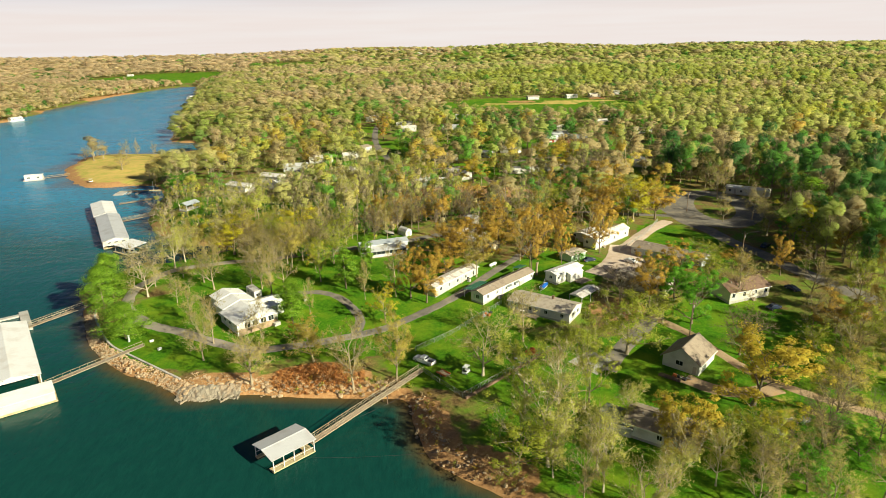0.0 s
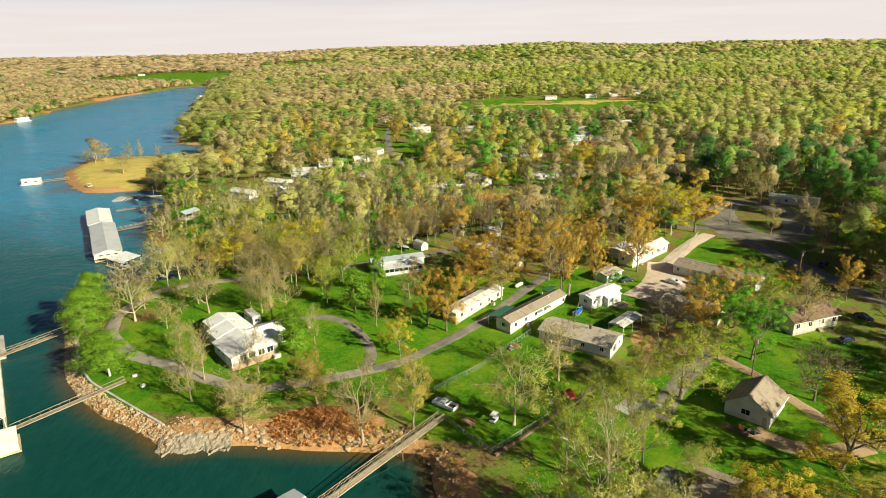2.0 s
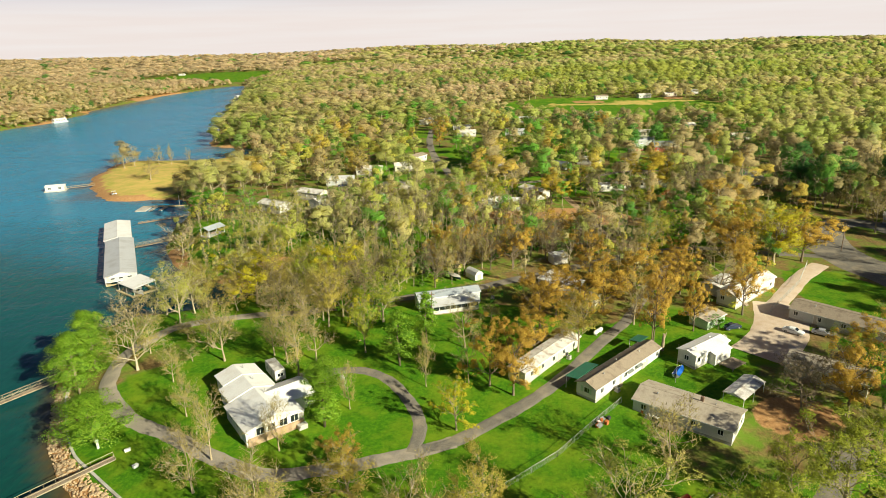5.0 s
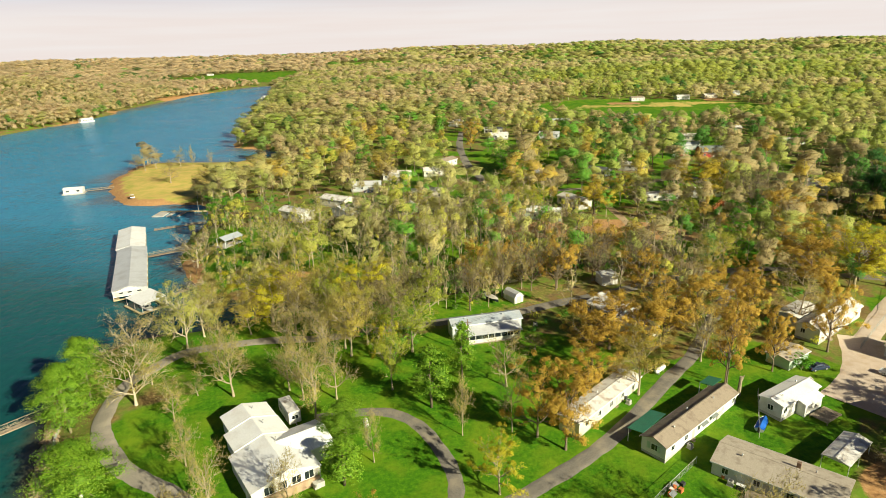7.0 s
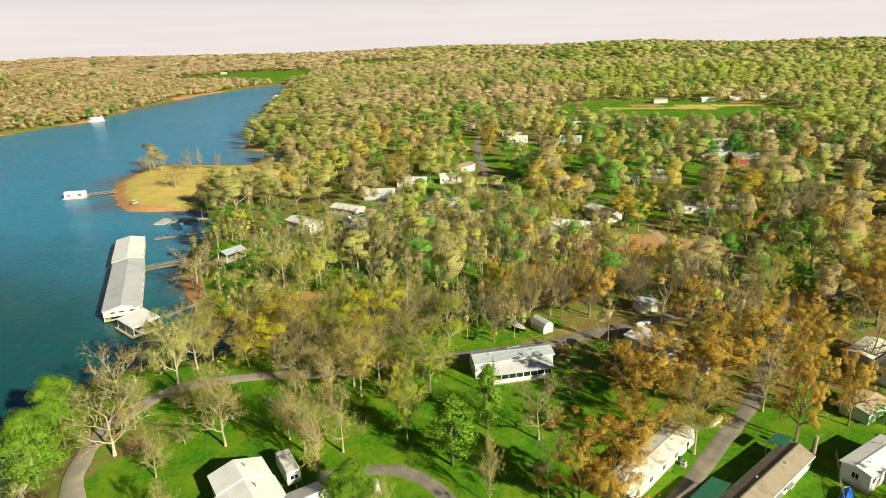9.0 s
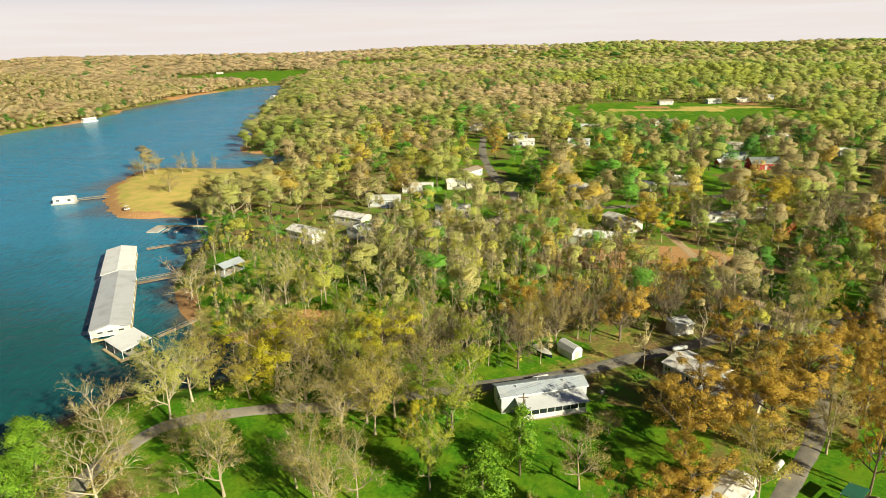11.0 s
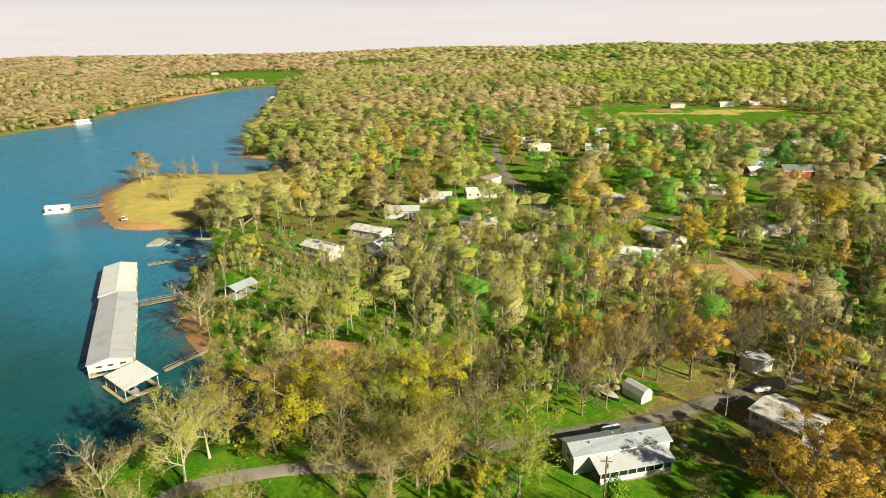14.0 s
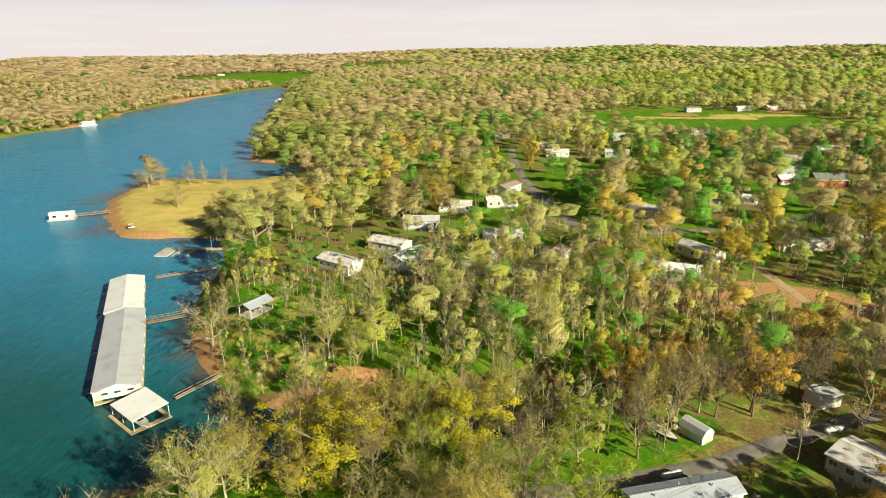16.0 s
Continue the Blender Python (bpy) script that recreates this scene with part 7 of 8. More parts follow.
def woods(name, X, Y, count, size, height, spread, label, squash=1.0, tones=None, low=0.34, twiggy=0.0, leaf=None, vary=0.25):
    """Many trees in one mesh: each a lobed cloud of small leaf sprays."""
    n = len(X)
    Z = ground_at(X, Y)
    H = height * rng.uniform(1 - vary, 1 + vary, n)
    W = spread * rng.uniform(0.75, 1.3, n)
    lobes = 7
    la = rng.uniform(0, 2 * math.pi, (n, lobes))
    lr = rng.uniform(0.25, 1.0, (n, lobes)) * W[:, None] * 0.62
    lz = H[:, None] * (low + (0.9 - low) * rng.random((n, lobes)) * (1 - 0.4 * lr / W[:, None]))
    pick = rng.integers(0, lobes, (n, count))
    row = np.arange(n)[:, None]
    d = rng.normal(0, 1, (n, count, 3))
    d /= np.linalg.norm(d, axis=-1, keepdims=True)
    if low > 0.4:
        d[..., 2] = np.where(d[..., 2] < -0.25, -d[..., 2], d[..., 2])
    rad = (W * 0.45)[:, None] * rng.uniform(0.8 if low > 0.4 else 0.55, 1.05, (n, count))
    cx = X[:, None] + np.cos(la[row, pick]) * lr[row, pick] + d[..., 0] * rad
    cy = Y[:, None] + np.sin(la[row, pick]) * lr[row, pick] + d[..., 1] * rad
    cz = Z[:, None] + lz[row, pick] + d[..., 2] * rad * 0.8 * squash
    cz = np.maximum(cz, Z[:, None] + 0.12 * H[:, None])
    C = np.stack([cx, cy, cz], -1)
    out = d + rng.normal(0, 0.3, C.shape)
    out[..., 2] += 0.3
    a = np.cross(out, rng.normal(0, 1, C.shape))
    a /= np.linalg.norm(a, axis=-1, keepdims=True) + 1e-9
    b = np.cross(a, out)
    b /= np.linalg.norm(b, axis=-1, keepdims=True) + 1e-9
    s = (size * rng.uniform(0.6, 1.35, (n, count)))[..., None]
    grow = d * 0.7 + rng.normal(0, 0.45, C.shape) + np.array((0, 0, 0.7))
    grow /= np.linalg.norm(grow, axis=-1, keepdims=True)
    side = np.cross(grow, out)
    side /= np.linalg.norm(side, axis=-1, keepdims=True) + 1e-9
    is_twig = (rng.random((n, count)) < twiggy)[..., None]
    twig_l, twig_w = s * 2.3, 0.09 + s * 0.12
    V = np.stack([np.where(is_twig, C + grow * twig_l, C + a * s), np.where(is_twig, C - grow * twig_l * 0.6 + side * twig_w, C - a * s * 0.5 + b * s * 0.8),
                  np.where(is_twig, C - grow * twig_l * 0.6 - side * twig_w, C - a * s * 0.5 - b * s * 0.8)], 2).reshape(-1, 3, 3)
    tone = np.repeat(tone_of(X, Y) if tones is None else rng.choice(tones, n), count)
    nn = C - np.stack([X, Y, Z + H * 0.5], -1)[:, None, :]
    nn /= np.linalg.norm(nn, axis=-1, keepdims=True) + 1e-9
    nn = nn * 0.9 + out / np.linalg.norm(out, axis=-1, keepdims=True) * 0.12 + np.array((0, 0, 0.3))
    nn = (nn / np.linalg.norm(nn, axis=-1, keepdims=True)).reshape(-1, 3)
    face = np.cross(V[:, 1] - V[:, 0], V[:, 2] - V[:, 0])
    turned = (face * nn).sum(1) < 0
    V[turned] = V[turned][:, [0, 2, 1]]
    VN = np.repeat(nn, 3, 0)
    ob = stuff(name, V.reshape(-1, 3), np.arange(V.shape[0] * 3).reshape(-1, 3), leaf or M["woods"], tone, label, "woods")
    soft_normals(ob.data, VN)


def slender_tree(seed, leaves, leaf, twigs=3, puffs=0, puff=0.05, fine=True):
    """A light branching tree one metre tall: triangles of its wood, and of its leaves and twig clumps."""
    r = random.Random(seed)
    wood, foliage, tips = [], [], []

    def prism(a, b, ra, rb):
        d = (b - a).normalized()
        u = d.orthogonal().normalized()
        w = d.cross(u)
        ring = [[c + (u * math.cos(q) + w * math.sin(q)) * rr for q in (0.0, 2.094, 4.189)] for c, rr in ((a, ra), (b, rb))]
        for i in range(3):
            j = (i + 1) % 3
            wood.append((ring[0][i], ring[0][j], ring[1][j]))
            if rb > 0:
                wood.append((ring[0][i], ring[1][j], ring[1][i]))

    def blade(a, b, w):
        side = (b - a).cross(Vector((r.gauss(0, 1), r.gauss(0, 1), r.gauss(0, 1)))).normalized() * w
        wood.append((a - side, a + side, b))

    p, stem = Vector((0, 0, -0.02)), [Vector((0, 0, -0.02))]
    for k in range(3):
        q = p + Vector((r.uniform(-0.025, 0.025), r.uniform(-0.025, 0.025), 0.235))
        if twigs:
            prism(p, q, 0.0145 - 0.003 * k, 0.0115 - 0.003 * k)
        else:
            blade(p, q + Vector((0, 0, 0.1)), 0.013 - 0.003 * k)
        p = q
        stem.append(q)
    for k in range(9):
        u = 0.9 + 2.1 * k / 8
        at = stem[int(min(2, u))].lerp(stem[int(min(2, u)) + 1], u - int(min(2, u)))
        az = k * 2.4 + r.uniform(-0.5, 0.5)
        flat = max(0.08, 0.30 - 0.025 * k) * r.uniform(0.8, 1.15)
        knee = at + Vector((math.cos(az) * flat * 0.55, math.sin(az) * flat * 0.55, r.uniform(0.05, 0.12)))
        top = Vector((math.cos(az + 0.2) * flat * 1.1, math.sin(az + 0.2) * flat * 1.1, min(0.97, knee.z + r.uniform(0.12, 0.26))))
        if twigs:
            prism(at, knee, 0.007, 0.0048)
            prism(knee, top, 0.0048, 0.0)
        else:
            blade(at, top, 0.006)
        for _ in range(4 if twigs else 1):
            v = r.random()
            a = at.lerp(knee, 0.5 + 0.5 * v) if r.random() < 0.35 else knee.lerp(top, v)
            b = a + Vector((r.gauss(0, 1), r.gauss(0, 1), r.gauss(0.55, 0.7))).normalized() * r.uniform(0.08, 0.16)
            blade(a, b, 0.0032)
            for _ in range(twigs):
                c = a.lerp(b, r.uniform(0.4, 1.0))
                e = c + Vector((r.gauss(0, 1), r.gauss(0, 1), r.gauss(0.4, 0.8))).normalized() * r.uniform(0.05, 0.10)
                blade(c, e, 0.0019)
                tips.append(c.lerp(e, r.uniform(0.5, 1.0)))
            if not twigs:
                tips += [b, a.lerp(b, 0.6)]
    for _ in range(leaves):
        c = tips[r.randrange(len(tips))] + Vector((r.gauss(0, 1), r.gauss(0, 1), r.gauss(0, 1))) * 0.022
        d = Vector((r.gauss(0, 1), r.gauss(0, 1), r.gauss(0, 1))).normalized()
        e = d.orthogonal().normalized()
        n = leaf * r.uniform(0.6, 1.4)
        foliage.append((c + d * n, c - d * n * 0.5 + e * n * 0.6, c - d * n * 0.5 - e * n * 0.6))
    mid = [(c[0] + c[1] + c[2]) / 3 for c in foliage]
    for k in range(puffs):
        c = tips[(k * len(tips)) // puffs] * 0.86 + Vector((0, 0, 0.09))
        n = puff * r.uniform(0.75, 1.3)
        ring = 5 if fine else 6
        q = [c + Vector((0, 0, n * 0.8)), c - Vector((0, 0, n * 0.7))]
        for level, rr in (((0.38, 0.9), (-0.38, 0.85)) if fine else ((0.0, 1.0),)):
            q += [c + Vector((math.cos(6.283 * i / ring + level) * n * rr, math.sin(6.283 * i / ring + level) * n * rr, n * level)) + Vector((r.gauss(0, 1), r.gauss(0, 1), r.gauss(0, 1))) * n * 0.17 for i in range(ring)]
        for i in range(ring):
            j = (i + 1) % ring
            foliage.append((q[2 + i], q[2 + j], q[0]))
            if fine:
                foliage.append((q[2 + ring + i], q[2 + j], q[2 + i]))
                foliage.append((q[2 + ring + i], q[2 + ring + j], q[2 + j]))
            foliage.append((q[-ring + j], q[-ring + i], q[1]))
        mid += [c] * (len(foliage) - len(mid))
    return np.array([[tuple(v) for v in t] for t in wood]), np.array([[tuple(v) for v in t] for t in foliage]), np.array([tuple(c) for c in mid])


def wildwood(name, X, Y, height, spread, leaves, leaf, label, bark="tan_bark", tones=None, vary=0.25, twigs=3, puffs=0, puff=0.05, fine=True, wood=True):
    """Many slender trees: their leaves in one mesh, their wood in a second."""
    n = len(X)
    kinds = [slender_tree(31 * k + len(name), leaves, leaf, twigs, puffs, puff, fine) for k in range(7)]
    Z = ground_at(X, Y)
    big = rng.normal(0, 1, n)
    H = height * np.clip(1 + vary * 0.6 * big + rng.normal(0, 0.08, n), 0.5, 1.5)
    W = spread * np.clip(1 + 0.28 * big + rng.normal(0, 0.1, n), 0.5, 1.7) / 0.33
    turn, which = rng.uniform(0, 2 * math.pi, n), rng.integers(0, 7, n)
    tone = tone_of(X, Y) if tones is None else rng.choice(tones, n)
    def place(t, i):
        c, q = math.cos(turn[i]), math.sin(turn[i])
        return np.stack([X[i] + (t[..., 0] * c - t[..., 1] * q) * W[i], Y[i] + (t[..., 0] * q + t[..., 1] * c) * W[i], Z[i] + t[..., 2] * H[i]], -1)

    if wood:
        V = np.concatenate([place(kinds[which[i]][0], i) for i in range(n)])
        stuff(name + "_trunks", V.reshape(-1, 3), np.arange(len(V) * 3).reshape(-1, 3), M[bark], None, "trunks and limbs of the " + label, "woods")
    V = np.concatenate([place(kinds[which[i]][1], i) for i in range(n)])
    C = np.concatenate([place(kinds[which[i]][2], i) for i in range(n)])
    m = np.array([len(kinds[w][1]) for w in which])
    mid = np.repeat(np.stack([X, Y, Z + H * 0.5], -1), m, 0)[:, None, :]
    # shading follows the rounding of the crown and of each clump
    nn, local = V - mid, V - C[:, None, :]
    nn /= np.linalg.norm(nn, axis=-1, keepdims=True) + 1e-9
    local /= np.linalg.norm(local, axis=-1, keepdims=True) + 1e-9
    nn = nn * 0.8 + local * (0.2 if not puffs else 0.45 if fine else 0.2) + np.array((0, 0, 0.25 if fine else 0.55))
    nn /= np.linalg.norm(nn, axis=-1, keepdims=True)
    face = np.cross(V[:, 1] - V[:, 0], V[:, 2] - V[:, 0])
    flip = (face * nn.mean(1)).sum(1) < 0
    V[flip], nn[flip] = V[flip][:, [0, 2, 1]], nn[flip][:, [0, 2, 1]]
    ob = stuff(name, V.reshape(-1, 3), np.arange(len(V) * 3).reshape(-1, 3), M["haze"] if puffs else M["woods"], np.repeat(tone, m), label, "woods")
    soft_normals(ob.data, nn.reshape(-1, 3))


def scatter(n, x0, x1, y0, y1, gap, margin=3.0):
    X, Y = rng.uniform(x0, x1, n), rng.uniform(y0, y1, n)
    s = in_sight(X, Y)
    X, Y = X[s], Y[s]
    s = room_for_trees(X, Y, margin)
    X, Y = X[s], Y[s]
    keep = thin_out(X, Y, gap)
    return X[keep], Y[keep]


X, Y = scatter(2600, -150, 120, 204, 336, 4.2)
woods("undergrowth", X, Y, 34, 0.34, 2.6, 1.5, "fresh green spring undergrowth beneath the trees", 1.0, (0.42, 0.5, 0.83, 0.86))
X, Y = rng.uniform(-36, 14, 900), rng.uniform(88, 131, 900)
s = np.abs(shore_signed(X, Y) - 2.6) < 2.4
X, Y = X[s], Y[s]
keep = thin_out(X, Y, 1.5)
woods("bank_brush", X[keep], Y[keep], 40, 0.17, 1.5, 0.8, "dry brown brush on the clay bank of the cove", 1.0, (0.02, 0.05, 0.35, 0.69), 0.2)
X, Y = rng.uniform(-112, 36, 5000), rng.uniform(222, 302, 5000)
s = room_for_trees(X, Y, 3.0)
X, Y = X[s], Y[s]
keep = thin_out(X, Y, 3.6)
X, Y = X[keep], Y[keep]
# the bay side is thinner
s = (X > -62) | (rng.random(len(X)) < 0.5)
X, Y = X[s], Y[s]
s = np.min(np.hypot(X[:, None] - px, Y[:, None] - py), axis=1) > 2.5
X, Y = X[s], Y[s]
wildwood("creekside_trees", X, Y, 13.5, 2.9, 60, 0.015, "slender bare grey-tan trees crowding the creek banks", tones=(0.12, 0.2, 0.3, 0.42, 0.56, 0.57), puffs=3, puff=0.09)
X, Y = rng.uniform(-126, -80, 700), rng.uniform(234, 292, 700)
s = (shore_signed(X, Y) > 1.5) & (np.hypot(X + 113, Y - 271) > 8) & (np.hypot(X + 104, Y - 264) > 6)
X, Y = X[s], Y[s]
keep = thin_out(X, Y, 3.4)
wildwood("bay_saplings", X[keep], Y[keep], 8.5, 1.7, 90, 0.017, "thin golden-tan saplings on the grassy bay shore", tones=(0.15, 0.3, 0.56, 0.57, 0.58), puffs=3, puff=0.10)
X, Y = rng.uniform(-44, -14, 2600), rng.uniform(124.5, 135.5, 2600)
s = np.hypot(X + 30, (Y - 130) * 1.9) < 11
X, Y = X[s], Y[s]
keep = thin_out(X, Y, 0.8)
woods("rust_brush", X[keep], Y[keep], 50, 0.12, 0.6, 0.75, "rust-brown dead brush on the clay bank", 1.0, (0.5,), 0.15, 0.5, leaf=LEAF["rust"])
if rest:
    RX, RY = np.array(rest).T
    wildwood("near_woods", RX, RY, 15.0, 5.0, 120, 0.017, "budding grey-brown and olive woods by the village", puffs=6, puff=0.115)
X, Y = scatter(12000, -380, 420, 336, 520, 8.0)
far = np.min(np.hypot(X[:, None] - px, Y[:, None] - py), axis=1) > 6
X, Y = X[far], Y[far]
# the village itself is thinly wooded, with bare crowns
inner = np.abs(X - 15) < 125
v = inner & (rng.random(len(X)) < 0.47) & (line_distance(X, Y, CLEAR[5]) > 9)
wildwood("village_trees", X[v], Y[v], 14.5, 5.6, 120, 0.02, "half-bare brown and green trees between the village homes", bark="bark", twigs=2, puffs=8, puff=0.13)
X, Y = X[~inner], Y[~inner]
wildwood("mid_woods", X, Y, 14.0, 5.6, 70, 0.024, "budding olive and brown woods beside the village", twigs=1, puffs=8, puff=0.13)
X, Y = scatter(5000, 116, 420, 90, 336, 5.6)
wildwood("east_woods", X, Y, 19.0, 5.0, 110, 0.02, "dark olive and brown spring woods east of the road", bark="bark", tones=(0.42, 0.78, 0.9, 0.96, 1.0, 1.0), twigs=1, puffs=9, puff=0.115)
X, Y = scatter(22000, -520, 700, 520, 930, 7.8)
wildwood("far_woods", X, Y, 13.0, 5.4, 8, 0.035, "olive-brown spring woods rising behind the village", twigs=0, puffs=6, puff=0.16, fine=False)
X, Y = scatter(30000, -1000, 1200, 930, 1500, 9.5)
wildwood("distant_woods", X, Y, 13.0, 6.0, 2, 0.05, "hazy olive-brown woods towards the horizon", twigs=0, puffs=4, puff=0.2, fine=False, wood=False)
X, Y = scatter(24000, -2200, 2500, 1500, 2900, 19.0)
wildwood("horizon_woods", X, Y, 13.0, 9.5, 1, 0.05, "woods on the rolling horizon", twigs=0, puffs=3, puff=0.33, fine=False, wood=False)
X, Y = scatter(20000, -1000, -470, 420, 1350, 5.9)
wildwood("far_bank_woods", X, Y, 11.5, 3.9, 4, 0.035, "tan budding woods, paled for haze, on the hill across the lake", twigs=0, puffs=4, puff=0.19, fine=False, wood=False)


# ---- vehicles ----
def wheel(t, x, y, r, w=0.24):
    ty = Geo().tube((x, y - w / 2, r), (x, y + w / 2, r), r, n=14).put("wheel", M["tyre"], t)
    s = 1 if y > 0 else -1
    Geo().tube((x, y + s * w / 2, r), (x, y + s * (w / 2 + 0.02), r), r * 0.6, n=10).put("rim", M["steel"], ty)


def loft(sections, close=True):
    """A body from cross-sections along x: each (x, half width, bottom, top, tumblehome)."""
    g = Geo()
    v, f = [], []
    for x, hw, z0, z1, tum in sections:
        v += [(x, -hw, z0), (x, -hw, z0 + (z1 - z0) * 0.6), (x, -hw + tum, z1), (x, hw - tum, z1), (x, hw, z0 + (z1 - z0) * 0.6), (x, hw, z0)]
    n = len(sections)
    for i in range(n - 1):
        for j in range(6):
            f.append((i * 6 + j, i * 6 + (j + 1) % 6, (i + 1) * 6 + (j + 1) % 6, (i + 1) * 6 + j))
    f += [tuple(range(6))[::-1], tuple(range((n - 1) * 6, n * 6))]
    return g.add(v, f)


def pickup(x, y, yaw, paint, label):
    t = thing("pickup_truck", x, y, float(ground_at(x, y)) + 0.05, yaw, label, "truck")
    loft([(2.85, 0.80, 0.45, 0.95, 0.1), (2.6, 0.95, 0.38, 1.12, 0.08), (1.2, 0.98, 0.38, 1.2, 0.06), (-0.75, 0.98, 0.38, 1.2, 0.04)]).put("body", paint, t)
    loft([(1.25, 0.88, 1.18, 1.22, 0.02), (0.65, 0.86, 1.18, 1.82, 0.14), (-0.55, 0.86, 1.18, 1.84, 0.14), (-0.78, 0.86, 1.18, 1.7, 0.14)]).put("cab", paint, t)
    g = Geo()
    for s in (-1, 1):
        g.box(-2.85, s * 0.92 - 0.06, 0.4, -0.76, s * 0.92 + 0.06, 1.2)
    g.box(-2.9, -0.95, 0.4, -2.8, 0.95, 1.15).box(-2.85, -0.95, 0.4, -0.76, 0.95, 0.62)
    g.put("bed", paint, t)
    Geo().box(-2.78, -0.84, 0.63, -0.8, 0.84, 0.68).put("bed_liner", M["plastic_dark"], t, "dark bed liner")
    g = Geo().slab([(1.22, -0.74, 1.26), (1.22, 0.74, 1.26), (0.72, 0.66, 1.78), (0.72, -0.66, 1.78)], 0.02)
    g.v = [(a + 0.05, b, c + 0.03) for a, b, c in g.v]
    g.put("windscreen", M["glass"], t)
    for s in (-1, 1):
        for a0, a1 in ((0.55, 0.02), (-0.05, -0.5)):
            Geo().add([(a0, s * 0.875, 1.3), (a1, s * 0.875, 1.3), (a1, s * 0.80, 1.7), (a0 - (0.1 if a0 > 0.3 else 0), s * 0.80, 1.7)], [(0, 1, 2, 3)]).put("side_window", M["glass"], t)
        Geo().box(2.72, s * 0.7 - 0.15, 0.78, 2.84, s * 0.7 + 0.15, 0.98, 0.02).put("headlight", M["trim"], t)
        Geo().box(-2.93, s * 0.82 - 0.08, 0.75, -2.88, s * 0.82 + 0.08, 1.08).put("tail_light", M["car_red"], t)
    Geo().box(-0.86, -0.7, 1.3, -0.8, 0.7, 1.65).put("rear_window", M["glass"], t)
    Geo().box(2.75, -0.9, 0.4, 2.98, 0.9, 0.6, 0.04).box(-3.0, -0.9, 0.42, -2.88, 0.9, 0.6, 0.03).put("bumper", M["steel"], t)
    for sx in (1.85, -1.9):
        for sy in (-0.86, 0.86):
            wheel(t, sx, sy, 0.38)


def sedan(x, y, yaw, paint, label, suv=False):
    t = thing("car", x, y, float(ground_at(x, y)) + 0.12, yaw, label, "car")
    h = 0.2 if suv else 0.0
    loft([(2.3, 0.72, 0.4, 0.7, 0.1), (2.1, 0.86, 0.3, 0.82 + h, 0.08), (1.0, 0.9, 0.28, 0.95 + h, 0.06), (-1.4, 0.9, 0.28, 0.98 + h, 0.06), (-2.2, 0.84, 0.32, 0.92 + h, 0.08), (-2.35, 0.72, 0.42, 0.8, 0.1)]).put("body", paint, t)
    loft([(1.05, 0.8, 0.93 + h, 0.97 + h, 0.02), (0.35, 0.78, 0.93 + h, 1.42 + h, 0.16), (-0.9 - h * 2, 0.78, 0.93 + h, 1.42 + h, 0.16), (-1.7 - h, 0.78, 0.93 + h, 1.0 + h, 0.05)]).put("cabin", paint, t)
    g = Geo().add([(1.07, -0.68, 1.0 + h), (1.07, 0.68, 1.0 + h), (0.43, 0.6, 1.40 + h), (0.43, -0.6, 1.40 + h)], [(0, 1, 2, 3)])
    g.put("windscreen", M["glass"], t)
    Geo().add([(-1.7 - h, -0.66, 1.05 + h), (-1.7 - h, 0.66, 1.05 + h), (-1.0 - h * 2, 0.58, 1.41 + h), (-1.0 - h * 2, -0.58, 1.41 + h)], [(3, 2, 1, 0)]).put("rear_window", M["glass"], t)
    for s in (-1, 1):
        Geo().add([(0.75, s * 0.8, 1.0 + h), (-1.3, s * 0.8, 1.0 + h), (-0.9, s * 0.68, 1.37 + h), (0.35, s * 0.68, 1.37 + h)], [(0, 1, 2, 3)]).put("side_window", M["glass"], t)
        Geo().box(2.12, s * 0.6 - 0.14, 0.62, 2.24, s * 0.6 + 0.14, 0.74, 0.02).put("headlight", M["trim"], t)
        Geo().box(-2.3, s * 0.65 - 0.12, 0.66, -2.22, s * 0.65 + 0.12, 0.8).put("tail_light", M["car_red"], t)
    for sx in (1.4, -1.4):
        for sy in (-0.8, 0.8):
            wheel(t, sx, sy, 0.32, 0.2)


pickup(-5.1, 135.1, 143, M["car_white"], "white pickup truck with an open dark bed parked on the grass")
sedan(62.3, 195.0, -43, M["car_white"], "white car parked on the pale gravel lot")
sedan(68.6, 194.0, -35, M["car_grey"], "pale dusty car parked beside the long building")
sedan(92.0, 159.5, 20, M["car_dark"], "dark car parked beside the brown-roofed house")
sedan(103.0, 170.5, -70, M["car_dark"], "dark blue car parked on the shaded verge")
sedan(73.5, 429.0, 10, M["car_white"], "white car parked by the red house", True)
sedan(14.5, 421.0, 60, M["car_dark"], "dark car parked in the village")
sedan(-80.0, 345.0, 5, M["car_dark"], "dark car parked between village homes")
sedan(-72.0, 384.0, 10, M["car_white"], "white car parked between village homes", True)
sedan(112.5, 206.5, 40, M["car_dark"], "dark car under the roadside trees", True)
sedan(48.9, 197.2, 20, M["car_dark"], "dark blue car beside the low shed")
small_boat(65.0, 103.5, float(ground_at(65, 103.5)) + 0.4, -25, 6.5, M["car_white"], "white boat laid up on the grass near the shore", "laid_up_boat", M["canvas"])
small_boat(70.2, 107.0, float(ground_at(70.2, 107)) + 0.4, 10, 6.0, M["car_white"], "white covered boat beside the dirt lane", "laid_up_boat", M["canvas"])
small_boat(-20.4, 228.6, float(ground_at(-20.4, 228.6)) + 0.5, -52, 6.2, M["car_dark"], "covered boat on blocks beside the garden shed", "laid_up_boat", M["canvas"])
